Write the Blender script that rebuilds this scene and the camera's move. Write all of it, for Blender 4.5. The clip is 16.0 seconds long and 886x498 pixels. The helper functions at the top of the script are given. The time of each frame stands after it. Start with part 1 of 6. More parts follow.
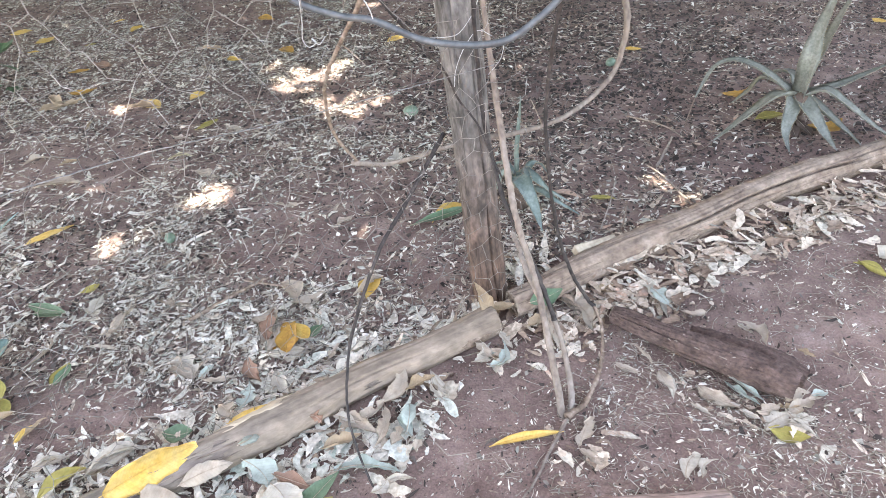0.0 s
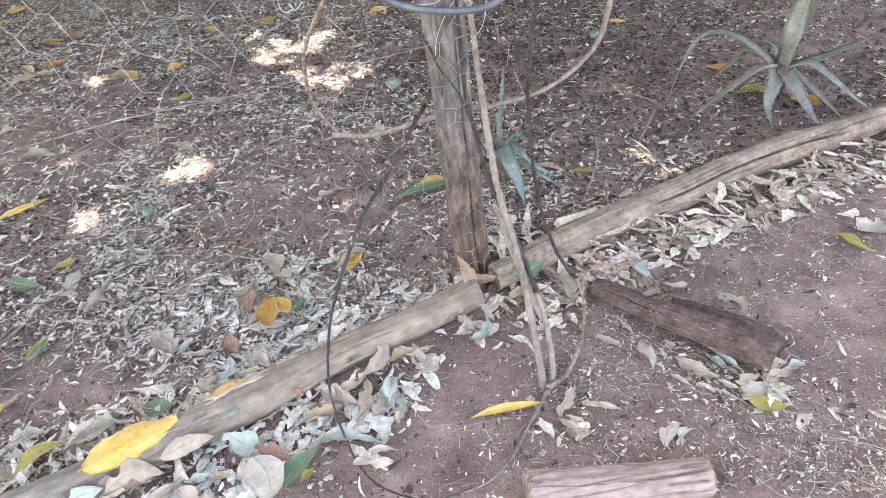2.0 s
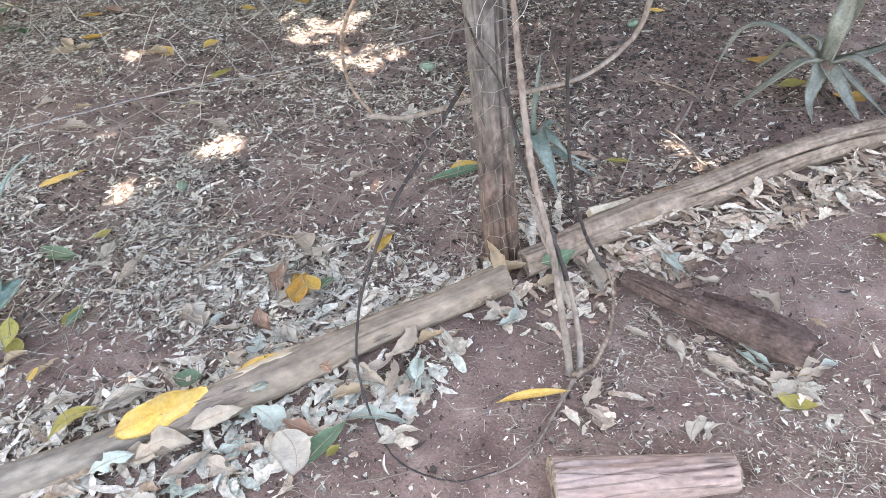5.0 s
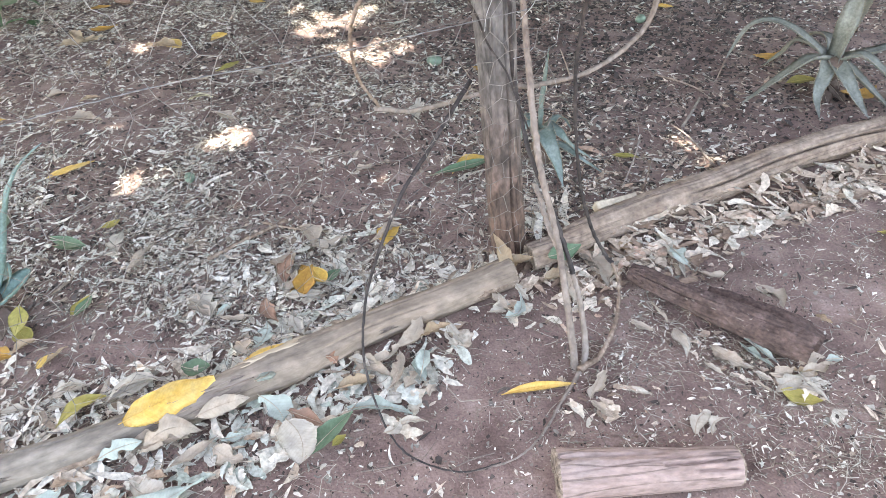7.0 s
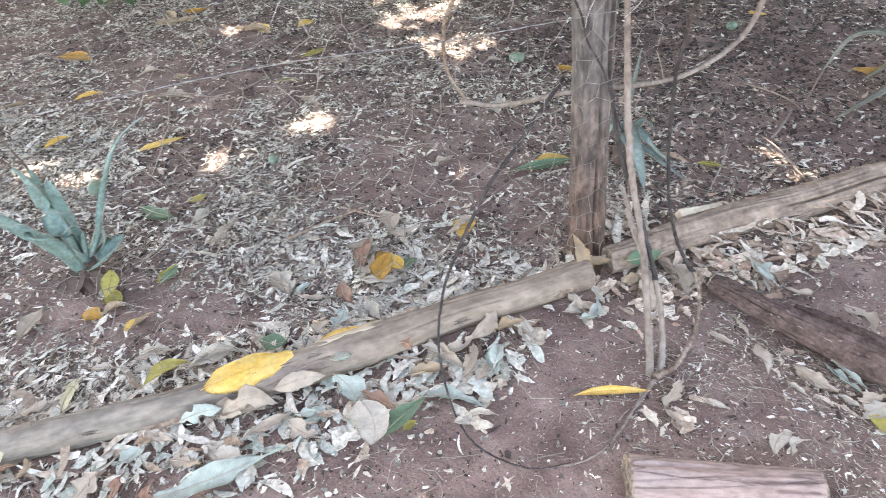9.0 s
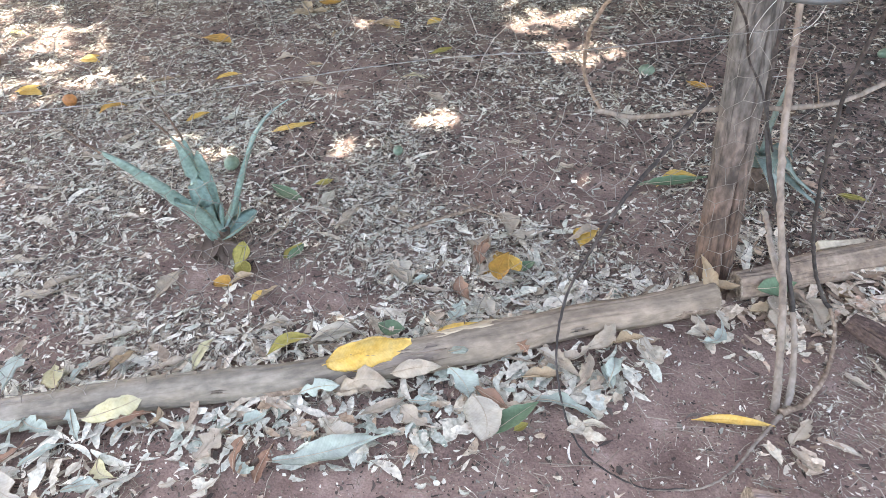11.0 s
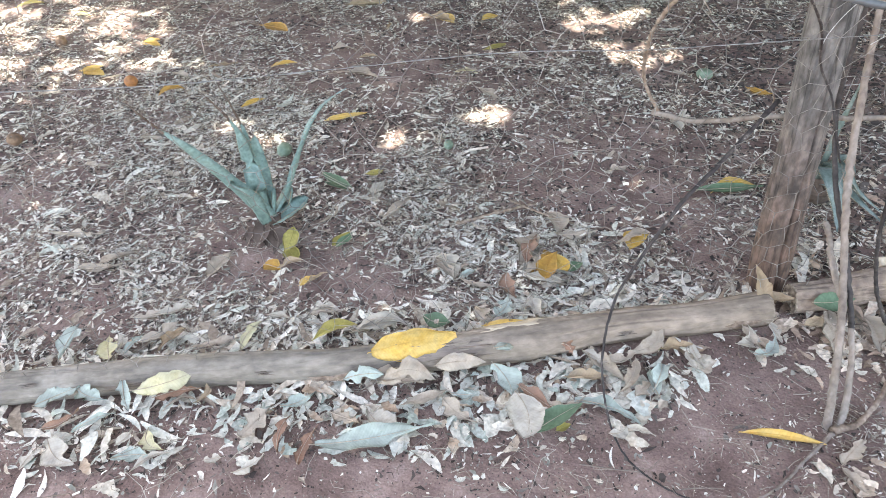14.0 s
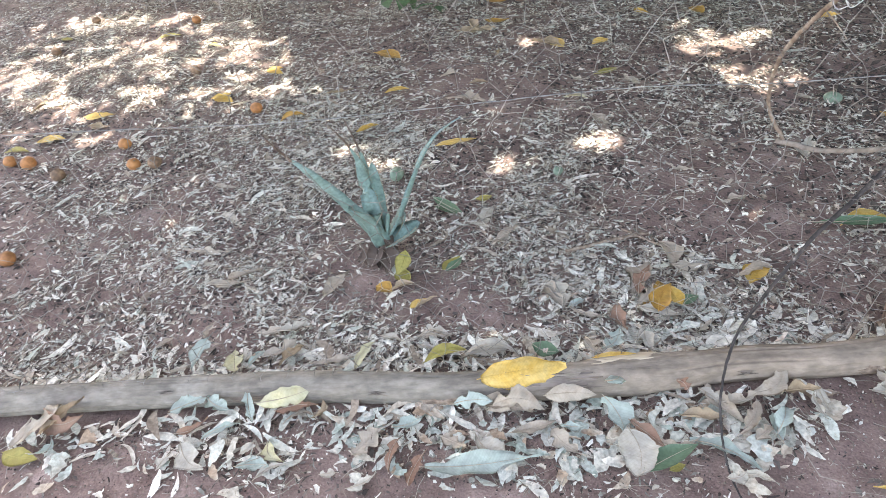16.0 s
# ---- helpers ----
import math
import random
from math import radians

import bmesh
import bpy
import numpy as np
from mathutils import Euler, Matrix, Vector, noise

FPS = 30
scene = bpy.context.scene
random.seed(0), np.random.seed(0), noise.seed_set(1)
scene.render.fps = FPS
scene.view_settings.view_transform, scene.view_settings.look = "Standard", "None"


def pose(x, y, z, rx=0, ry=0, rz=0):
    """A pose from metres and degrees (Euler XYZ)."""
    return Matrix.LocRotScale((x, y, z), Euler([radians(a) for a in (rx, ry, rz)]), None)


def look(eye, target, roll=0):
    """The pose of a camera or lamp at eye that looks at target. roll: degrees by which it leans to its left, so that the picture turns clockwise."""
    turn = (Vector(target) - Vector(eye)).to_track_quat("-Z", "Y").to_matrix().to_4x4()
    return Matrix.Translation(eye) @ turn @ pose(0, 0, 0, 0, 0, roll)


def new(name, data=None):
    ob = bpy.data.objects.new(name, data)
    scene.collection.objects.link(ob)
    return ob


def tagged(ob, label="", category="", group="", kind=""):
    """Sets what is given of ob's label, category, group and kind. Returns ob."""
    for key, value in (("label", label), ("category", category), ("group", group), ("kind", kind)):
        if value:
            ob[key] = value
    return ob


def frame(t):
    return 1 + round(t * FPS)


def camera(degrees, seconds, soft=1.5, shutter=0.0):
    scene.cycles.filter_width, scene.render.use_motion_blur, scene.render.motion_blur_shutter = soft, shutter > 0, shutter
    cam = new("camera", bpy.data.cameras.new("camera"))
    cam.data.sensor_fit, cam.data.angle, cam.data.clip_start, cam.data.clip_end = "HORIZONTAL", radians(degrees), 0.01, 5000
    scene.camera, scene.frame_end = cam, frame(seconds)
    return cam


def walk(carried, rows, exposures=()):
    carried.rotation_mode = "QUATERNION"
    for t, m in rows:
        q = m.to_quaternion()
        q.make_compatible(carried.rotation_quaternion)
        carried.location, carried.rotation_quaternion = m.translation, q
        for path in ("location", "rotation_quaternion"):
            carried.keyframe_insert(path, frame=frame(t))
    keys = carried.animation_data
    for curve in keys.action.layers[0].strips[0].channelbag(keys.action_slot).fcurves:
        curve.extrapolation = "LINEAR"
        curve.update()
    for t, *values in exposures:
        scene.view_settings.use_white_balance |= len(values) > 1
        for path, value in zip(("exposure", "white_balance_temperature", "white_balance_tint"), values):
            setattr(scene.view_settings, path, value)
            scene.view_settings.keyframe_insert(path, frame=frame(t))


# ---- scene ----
cam = camera(67.5, 16.0, soft=0.5, shutter=0.3)
EXPOSURE, KELVIN, TINT, SUN_POWER = 4.23, 8600, 14, 2.1
PATH = [
    (0, (0.038, 0.255, 1.183), (-0.159, 1.805, -0.065), -6.4),
    (0.5, (0.041, 0.254, 1.183), (-0.152, 1.799, -0.072), -6.3),
    (1, (0.045, 0.252, 1.175), (-0.117, 1.776, -0.11), -5.8),
    (1.5, (0.043, 0.255, 1.172), (-0.127, 1.767, -0.127), -5.9),
    (2, (0.044, 0.257, 1.169), (-0.11, 1.764, -0.137), -5.6),
    (2.5, (0.041, 0.259, 1.165), (-0.118, 1.753, -0.155), -5.2),
    (3, (0.034, 0.256, 1.167), (-0.137, 1.749, -0.152), -5.1),
    (3.5, (0.033, 0.255, 1.163), (-0.136, 1.739, -0.168), -5.0),
    (4, (0.036, 0.251, 1.165), (-0.141, 1.73, -0.169), -5.1),
    (4.5, (0.024, 0.252, 1.166), (-0.178, 1.731, -0.165), -5.0),
    (6.8, (0.02, 0.239, 1.16), (-0.215, 1.711, -0.173), -5.1),
    (7, (0.018, 0.24, 1.164), (-0.213, 1.708, -0.174), -4.9),
    (7.5, (0.018, 0.242, 1.168), (-0.227, 1.717, -0.16), -5.2),
    (8, (0.012, 0.235, 1.166), (-0.254, 1.706, -0.162), -5.3),
    (8.5, (-0.015, 0.228, 1.165), (-0.329, 1.684, -0.169), -4.8),
    (9, (-0.042, 0.22, 1.163), (-0.427, 1.66, -0.17), -4.7),
    (9.5, (-0.087, 0.206, 1.171), (-0.619, 1.627, -0.131), -5.3),
    (9.7, (-0.107, 0.197, 1.169), (-0.684, 1.613, -0.12), -4.7),
    (12, (-0.136, 0.177, 1.168), (-0.773, 1.535, -0.156), -4.6),
    (12.5, (-0.139, 0.174, 1.173), (-0.806, 1.531, -0.137), -4.3),
    (13, (-0.148, 0.17, 1.169), (-0.838, 1.52, -0.134), -4.3),
    (13.5, (-0.156, 0.166, 1.164), (-0.837, 1.503, -0.158), -3.4),
    (14, (-0.16, 0.164, 1.166), (-0.875, 1.495, -0.145), -4.2),
    (14.5, (-0.17, 0.162, 1.177), (-0.957, 1.467, -0.119), -5.6),
    (15, (-0.191, 0.14, 1.189), (-1.107, 1.397, -0.068), -7.1),
    (15.5, (-0.197, 0.136, 1.193), (-1.201, 1.345, -0.045), -9.1),
    (16, (-0.19, 0.148, 1.201), (-1.167, 1.37, -0.045), -9.3),
]
# the picture darkens slightly as the camera turns to the sunnier end of the bed
walk(cam, [(t, look(eye, target, roll)) for t, eye, target, roll in PATH],
     exposures=[(0.0, EXPOSURE + 0.17, KELVIN + 50, TINT + 1), (4.5, EXPOSURE + 0.1, KELVIN + 25, TINT), (9.0, EXPOSURE + 0.05, KELVIN, TINT), (12.0, EXPOSURE - 0.12, KELVIN - 100, TINT - 1), (13.5, EXPOSURE - 0.08, KELVIN - 150, TINT - 2), (16.0, EXPOSURE - 0.22, KELVIN - 200, TINT - 2)])

# ---- light: clear sky and one sun, broken up by the crown overhead ----
SUN_ELEV, SUN_TURN = radians(58), radians(-35)
sun_dir = Vector((math.sin(SUN_TURN) * math.cos(SUN_ELEV), math.cos(SUN_TURN) * math.cos(SUN_ELEV), math.sin(SUN_ELEV)))
world = bpy.data.worlds.new("world")
scene.world = world
world.use_nodes = True
sky = world.node_tree.nodes.new("ShaderNodeTexSky")
sky.sky_type, sky.sun_disc = "NISHITA", False
sky.sun_elevation, sky.sun_rotation = SUN_ELEV, SUN_TURN
sky.dust_density, sky.ozone_density = 3.0, 1.0
world.node_tree.links.new(sky.outputs[0], world.node_tree.nodes["Background"].inputs[0])
world.node_tree.nodes["Background"].inputs[1].default_value = 0.1
lamp = bpy.data.lights.new("sun", "SUN")
lamp.energy, lamp.angle, lamp.color = SUN_POWER, radians(0.53), (0.8, 0.91, 1.0)
sun = new("sun", lamp)
sun.matrix_world = look(sun_dir * 30, (0, 0, 0))


# ---- materials ----
def ramp(nodes, stops):
    r = nodes.new("ShaderNodeValToRGB")
    els = r.color_ramp.elements
    while len(els) < len(stops):
        els.new(0.5)
    for e, (p, c) in zip(els, stops):
        e.position, e.color = p, (*c, 1)
    return r


def surface(name, stops, scale=6.0, stretch=(1, 1, 1), rough=0.8, bump=0.3, bump_scale=60.0, dist=0.004,
            spread="none", weight=0.5, grain=0.35, grain_scale=80.0, through_light=0.0,
            cracks=0.0, crack_long=0.05, crack_scale=26.0, patches=0.0, patch_scale=7.0, patch_long=0.5, foot=None, veins=0.0):
    """A procedural surface: colour ramp over noise, mixed with a random value per piece, with grain and relief."""
    m = bpy.data.materials.new(name)
    m.use_nodes = True
    nt = m.node_tree
    N, link = nt.nodes, nt.links.new
    bsdf = N["Principled BSDF"]
    tc = N.new("ShaderNodeTexCoord")
    mp = N.new("ShaderNodeMapping")
    mp.inputs["Scale"].default_value = stretch
    link(tc.outputs["Object"], mp.inputs["Vector"])
    n1 = N.new("ShaderNodeTexNoise")
    n1.inputs["Scale"].default_value, n1.inputs["Detail"].default_value, n1.inputs["Roughness"].default_value = scale, 6, 0.6
    link(mp.outputs[0], n1.inputs["Vector"])
    n2 = N.new("ShaderNodeTexNoise")
    n2.inputs["Scale"].default_value, n2.inputs["Detail"].default_value = grain_scale, 3
    link(mp.outputs[0], n2.inputs["Vector"])
    # noise is bunched round one half: open it out
    wide = N.new("ShaderNodeMapRange")
    wide.inputs["From Min"].default_value, wide.inputs["From Max"].default_value = 0.28, 0.72
    link(n1.outputs["Fac"], wide.inputs["Value"])
    fac = wide.outputs[0]
    if spread != "none":
        if spread == "island":
            rnd = N.new("ShaderNodeNewGeometry").outputs["Random Per Island"]
        else:
            rnd = N.new("ShaderNodeObjectInfo").outputs["Random"]
        mx = N.new("ShaderNodeMix")
        mx.inputs[0].default_value = weight
        link(fac, mx.inputs[2])
        link(rnd, mx.inputs[3])
        fac = mx.outputs[0]
    r = ramp(N, stops)
    link(fac, r.inputs[0])
    g = N.new("ShaderNodeMapRange")
    g.inputs["From Min"].default_value, g.inputs["From Max"].default_value = 0.3, 0.7
    g.inputs["To Min"].default_value, g.inputs["To Max"].default_value = 1 - grain, 1 + grain * 0.6
    link(n2.outputs["Fac"], g.inputs["Value"])
    mul = N.new("ShaderNodeMix")
    mul.data_type, mul.blend_type = "RGBA", "MULTIPLY"
    mul.inputs[0].default_value = 1.0
    link(r.outputs[0], mul.inputs[6])
    link(g.outputs[0], mul.inputs[7])
    tone = mul.outputs[2]
    line = None
    if patches:
        # broad darker patches of stain and old bark
        n4 = N.new("ShaderNodeTexNoise")
        n4.inputs["Scale"].default_value, n4.inputs["Detail"].default_value = patch_scale, 5
        n4.inputs["Roughness"].default_value = 0.65
        mp4 = N.new("ShaderNodeMapping")
        mp4.inputs["Scale"].default_value = (1, 1, patch_long)
        link(tc.outputs["Object"], mp4.inputs["Vector"])
        link(mp4.outputs[0], n4.inputs["Vector"])
        pr = ramp(N, [(0.42, (1, 1, 1)), (0.62, (1 - patches,) * 3)])
        link(n4.outputs["Fac"], pr.inputs[0])
        m4 = N.new("ShaderNodeMix")
        m4.data_type, m4.blend_type = "RGBA", "MULTIPLY"
        m4.inputs[0].default_value = 1.0
        link(tone, m4.inputs[6])
        link(pr.outputs[0], m4.inputs[7])
        tone = m4.outputs[2]
    if foot:
        # another tone at its foot than further up, changing unevenly
        stain, low, high, clean = foot
        sep = N.new("ShaderNodeSeparateXYZ")
        link(tc.outputs["Object"], sep.inputs[0])
        lift = N.new("ShaderNodeMath")
        lift.operation = "MULTIPLY_ADD"
        link(n1.outputs["Fac"], lift.inputs[0])
        lift.inputs[1].default_value = -0.5
        link(sep.outputs[2], lift.inputs[2])
        up = N.new("ShaderNodeMapRange")
        up.inputs["From Min"].default_value, up.inputs["From Max"].default_value = low - 0.25, high - 0.25
        link(lift.outputs[0], up.inputs["Value"])
        fr = ramp(N, [(0.0, stain), (1.0, clean)])
        link(up.outputs[0], fr.inputs[0])
        m6 = N.new("ShaderNodeMix")
        m6.data_type, m6.blend_type = "RGBA", "MULTIPLY"
        m6.inputs[0].default_value = 1.0
        link(tone, m6.inputs[6])
        link(fr.outputs[0], m6.inputs[7])
        tone = m6.outputs[2]
    if veins:
        # side veins that run from the midrib to the margin
        sep = N.new("ShaderNodeSeparateXYZ")
        link(tc.outputs["Object"], sep.inputs[0])
        ab = N.new("ShaderNodeMath")
        ab.operation = "ABSOLUTE"
        link(sep.outputs[1], ab.inputs[0])
        sl = N.new("ShaderNodeMath")
        sl.operation = "MULTIPLY_ADD"
        link(ab.outputs[0], sl.inputs[0])
        sl.inputs[1].default_value = -0.75
        link(sep.outputs[0], sl.inputs[2])
        fq = N.new("ShaderNodeMath")
        fq.operation = "MULTIPLY_ADD"
        link(sl.outputs[0], fq.inputs[0])
        fq.inputs[1].default_value = 900.0
        link(n1.outputs["Fac"], fq.inputs[2])
        sn = N.new("ShaderNodeMath")
        sn.operation = "SINE"
        link(fq.outputs[0], sn.inputs[0])
        vr = N.new("ShaderNodeMapRange")
        vr.inputs["From Min"].default_value, vr.inputs["From Max"].default_value = 0.3, 1.0
        vr.inputs["To Min"].default_value, vr.inputs["To Max"].default_value = 1.0, 1.0 - veins
        link(sn.outputs[0], vr.inputs["Value"])
        m7 = N.new("ShaderNodeMix")
        m7.data_type, m7.blend_type = "RGBA", "MULTIPLY"
        m7.inputs[0].default_value = 1.0
        link(tone, m7.inputs[6])
        link(vr.outputs[0], m7.inputs[7])
        tone = m7.outputs[2]
    if cracks:
        # thin drying cracks along the grain
        mp5 = N.new("ShaderNodeMapping")
        mp5.inputs["Scale"].default_value = (1, 1, crack_long)
        link(tc.outputs["Object"], mp5.inputs["Vector"])
        n5 = N.new("ShaderNodeTexNoise")
        n5.inputs["Scale"].default_value, n5.inputs["Detail"].default_value, n5.inputs["Distortion"].default_value = crack_scale, 4, 0.6
        link(mp5.outputs[0], n5.inputs["Vector"])
        cr = ramp(N, [(0.475, (1, 1, 1)), (0.492, (1 - cracks,) * 3), (0.502, (1 - cracks,) * 3), (0.52, (1, 1, 1))])
        link(n5.outputs["Fac"], cr.inputs[0])
        m5 = N.new("ShaderNodeMix")
        m5.data_type, m5.blend_type = "RGBA", "MULTIPLY"
        m5.inputs[0].default_value = 1.0
        link(tone, m5.inputs[6])
        link(cr.outputs[0], m5.inputs[7])
        tone, line = m5.outputs[2], cr.outputs[0]
    link(tone, bsdf.inputs["Base Color"])
    bsdf.inputs["Roughness"].default_value = rough
    bsdf.inputs["Specular IOR Level"].default_value = 0.35
    b = N.new("ShaderNodeBump")
    n3 = N.new("ShaderNodeTexNoise")
    n3.inputs["Scale"].default_value, n3.inputs["Detail"].default_value = bump_scale, 5
    link(mp.outputs[0], n3.inputs["Vector"])
    link(n3.outputs["Fac"], b.inputs["Height"])
    b.inputs["Strength"].default_value, b.inputs["Distance"].default_value = bump, dist
    if line:
        b2 = N.new("ShaderNodeBump")
        b2.inputs["Strength"].default_value, b2.inputs["Distance"].default_value = 0.6, 0.004
        link(line, b2.inputs["Height"])
        link(b.outputs[0], b2.inputs["Normal"])
        b = b2
    link(b.outputs[0], bsdf.inputs["Normal"])
    if through_light:
        tr = N.new("ShaderNodeBsdfTranslucent")
        link(tone, tr.inputs["Color"])
        ms = N.new("ShaderNodeMixShader")
        ms.inputs[0].default_value = through_light
        link(bsdf.outputs[0], ms.inputs[1])
        link(tr.outputs[0], ms.inputs[2])
        link(ms.outputs[0], N["Material Output"].inputs["Surface"])
    return m


SOIL = surface("soil", [(0.0, (0.13, 0.08, 0.068)), (0.4, (0.203, 0.132, 0.111)), (0.7, (0.255, 0.171, 0.145)), (1.0, (0.339, 0.249, 0.217))],
               scale=9, rough=0.95, bump=0.7, bump_scale=110, dist=0.006, grain=0.26, grain_scale=230, patches=0.22, patch_scale=5, patch_long=1)
LITTER = surface("dry_leaves", [(0.0, (0.187, 0.132, 0.1)), (0.14, (0.336, 0.258, 0.195)), (0.3, (0.536, 0.46, 0.373)), (0.48, (0.705, 0.649, 0.561)),
                                (0.6, (0.468, 0.473, 0.4)), (0.7, (0.611, 0.551, 0.464)), (0.82, (0.798, 0.752, 0.668)), (0.92, (0.536, 0.398, 0.301)), (1.0, (0.611, 0.606, 0.535))],
                 scale=25, rough=0.85, bump=0.4, bump_scale=90, spread="island", weight=0.8, grain=0.35, grain_scale=110, through_light=0.12)
LITTER_WARM = surface("warm_dry_leaves", [(0.0, (0.16, 0.102, 0.0735)), (0.25, (0.335, 0.232, 0.171)), (0.45, (0.543, 0.423, 0.324)), (0.66, (0.742, 0.625, 0.508)),
                                          (0.8, (0.47, 0.423, 0.346)), (0.92, (0.495, 0.306, 0.218)), (1.0, (0.791, 0.692, 0.587))],
                      scale=25, rough=0.8, bump=0.4, bump_scale=90, spread="island", weight=0.82, grain=0.35, grain_scale=110, through_light=0.12)
HEAP = surface("mixed_leaves", [(0.0, (0.2, 0.141, 0.103)), (0.12, (0.384, 0.264, 0.182)), (0.25, (0.529, 0.456, 0.364)), (0.4, (0.448, 0.441, 0.377)), (0.55, (0.603, 0.544, 0.457)),
                                (0.68, (0.3, 0.337, 0.285)), (0.8, (0.479, 0.471, 0.414)), (0.92, (0.634, 0.57, 0.483)), (1.0, (0.359, 0.244, 0.178))],
                 scale=25, rough=0.8, bump=0.5, bump_scale=90, spread="island", weight=0.8, grain=0.35, grain_scale=110, through_light=0.12)
# the darkest stops also put shade between the leaves into the crumbs
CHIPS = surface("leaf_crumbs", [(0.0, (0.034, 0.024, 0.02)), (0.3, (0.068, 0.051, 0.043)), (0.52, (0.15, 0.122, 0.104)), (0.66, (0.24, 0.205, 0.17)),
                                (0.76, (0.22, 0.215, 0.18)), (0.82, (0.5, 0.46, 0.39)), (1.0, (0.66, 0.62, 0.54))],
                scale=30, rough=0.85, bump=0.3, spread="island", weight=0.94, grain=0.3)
# dark crumb tone; in the bed it also stands in for shade
HUMUS_SHADE = surface("humus_with_shade", [(0.0, (0.0271, 0.0193, 0.0162)), (0.5, (0.0526, 0.0386, 0.0332)), (0.85, (0.0853, 0.0649, 0.0557)), (1.0, (0.124, 0.1, 0.0869))],
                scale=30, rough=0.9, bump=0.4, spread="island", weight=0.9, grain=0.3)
STRAW = surface("dry_straw", [(0.0, (0.13, 0.095, 0.072)), (0.35, (0.24, 0.195, 0.152)), (0.7, (0.34, 0.295, 0.242)), (1.0, (0.46, 0.415, 0.35))],
                scale=20, rough=0.85, bump=0.2, spread="island", weight=0.85, grain=0.3)
POST = surface("weathered_post_wood", [(0.0, (0.09, 0.08, 0.0722)), (0.3, (0.128, 0.115, 0.104)), (0.55, (0.162, 0.146, 0.133)), (0.8, (0.2, 0.182, 0.167)), (1.0, (0.27, 0.249, 0.23))],
               scale=26, stretch=(1, 1, 0.45), rough=0.9, bump=0.9, bump_scale=60, dist=0.006, grain=0.38, grain_scale=75, cracks=0.38, crack_long=0.05, crack_scale=28, patches=0.5, patch_scale=30, patch_long=0.45,
               foot=((0.9, 0.6, 0.48), 0.12, 0.58, (1, 1, 1)))
SCAR = surface("fresh_cut_wood", [(0.0, (0.36, 0.28, 0.2)), (0.5, (0.5, 0.41, 0.31)), (1.0, (0.62, 0.54, 0.43))], scale=12, stretch=(1, 1, 0.2), rough=0.85, bump=0.6, grain=0.25, patches=0.2)
LOG = surface("grey_log_wood", [(0.0, (0.195, 0.15, 0.118)), (0.3, (0.24, 0.188, 0.149)), (0.65, (0.284, 0.225, 0.18)), (1.0, (0.353, 0.288, 0.236))],
              scale=9, stretch=(1, 1, 0.6), rough=0.92, bump=0.6, bump_scale=70, grain=0.24, grain_scale=60, cracks=0.1, crack_long=0.12, crack_scale=34, patches=0.3, patch_scale=36, patch_long=0.35, foot=((1, 0.97, 0.94), 0.4, 1.05, (0.87, 0.94, 0.98)))
BROWN_LOG = surface("brown_log_wood", [(0.0, (0.165, 0.11, 0.0819)), (0.3, (0.229, 0.164, 0.126)), (0.65, (0.279, 0.207, 0.162)), (1.0, (0.369, 0.285, 0.23))],
                    scale=16, stretch=(1, 1, 0.9), rough=0.92, bump=0.9, bump_scale=60, grain=0.3, grain_scale=80, cracks=0.34, crack_long=0.06, crack_scale=30, patches=0.3, patch_scale=20, patch_long=0.6)
OLD_BARK = surface("dark_splintered_bark", [(0.0, (0.1, 0.075, 0.06)), (0.4, (0.165, 0.128, 0.105)), (1.0, (0.27, 0.22, 0.185))],
                   scale=14, stretch=(1, 1, 0.25), rough=0.9, bump=1.0, bump_scale=80, grain=0.35, grain_scale=90, cracks=0.35, crack_long=0.06, crack_scale=24)
CUT = surface("cut_wood_end", [(0.0, (0.1, 0.07, 0.05)), (0.5, (0.22, 0.165, 0.125)), (1.0, (0.33, 0.27, 0.21))],
              scale=40, rough=0.9, bump=0.6, bump_scale=120, grain=0.4)
DARK = surface("dark_bark", [(0.0, (0.0584, 0.0357, 0.0297)), (0.35, (0.0977, 0.0624, 0.0524)), (0.6, (0.125, 0.0811, 0.0689)), (0.85, (0.16, 0.109, 0.094)), (1.0, (0.244, 0.178, 0.155))],
               scale=24, stretch=(1, 1, 0.8), rough=0.95, bump=1.0, bump_scale=70, dist=0.008, grain=0.4, grain_scale=140, patches=0.3, patch_scale=20, patch_long=0.9)
PINK = surface("pinkish_split_log_wood", [(0.0, (0.225, 0.155, 0.132)), (0.35, (0.285, 0.201, 0.174)), (0.65, (0.322, 0.234, 0.205)), (1.0, (0.37, 0.29, 0.26))],
               scale=16, stretch=(1, 1, 0.4), rough=0.95, bump=1.0, bump_scale=110, grain=0.24, grain_scale=120, cracks=0.42, crack_long=0.05, crack_scale=26, patches=0.2, patch_scale=20, patch_long=0.6)
STEM = surface("pale_stem_bark", [(0.0, (0.114, 0.0828, 0.0673)), (0.4, (0.194, 0.152, 0.125)), (1.0, (0.274, 0.23, 0.2))],
               scale=30, stretch=(1, 1, 0.5), rough=0.85, bump=0.6, bump_scale=150, dist=0.002, grain=0.35)
VINE = surface("dark_vine_bark", [(0.0, (0.022, 0.017, 0.016)), (0.7, (0.045, 0.036, 0.033)), (0.9, (0.08, 0.065, 0.058)), (1.0, (0.2, 0.175, 0.15))],
               scale=40, rough=0.7, bump=0.5, bump_scale=150, dist=0.002, grain=0.4)
TWIG = surface("brown_twig_bark", [(0.0, (0.13, 0.085, 0.06)), (0.5, (0.22, 0.155, 0.115)), (1.0, (0.32, 0.255, 0.205))],
               scale=40, rough=0.8, bump=0.5, bump_scale=150, dist=0.002, grain=0.35)
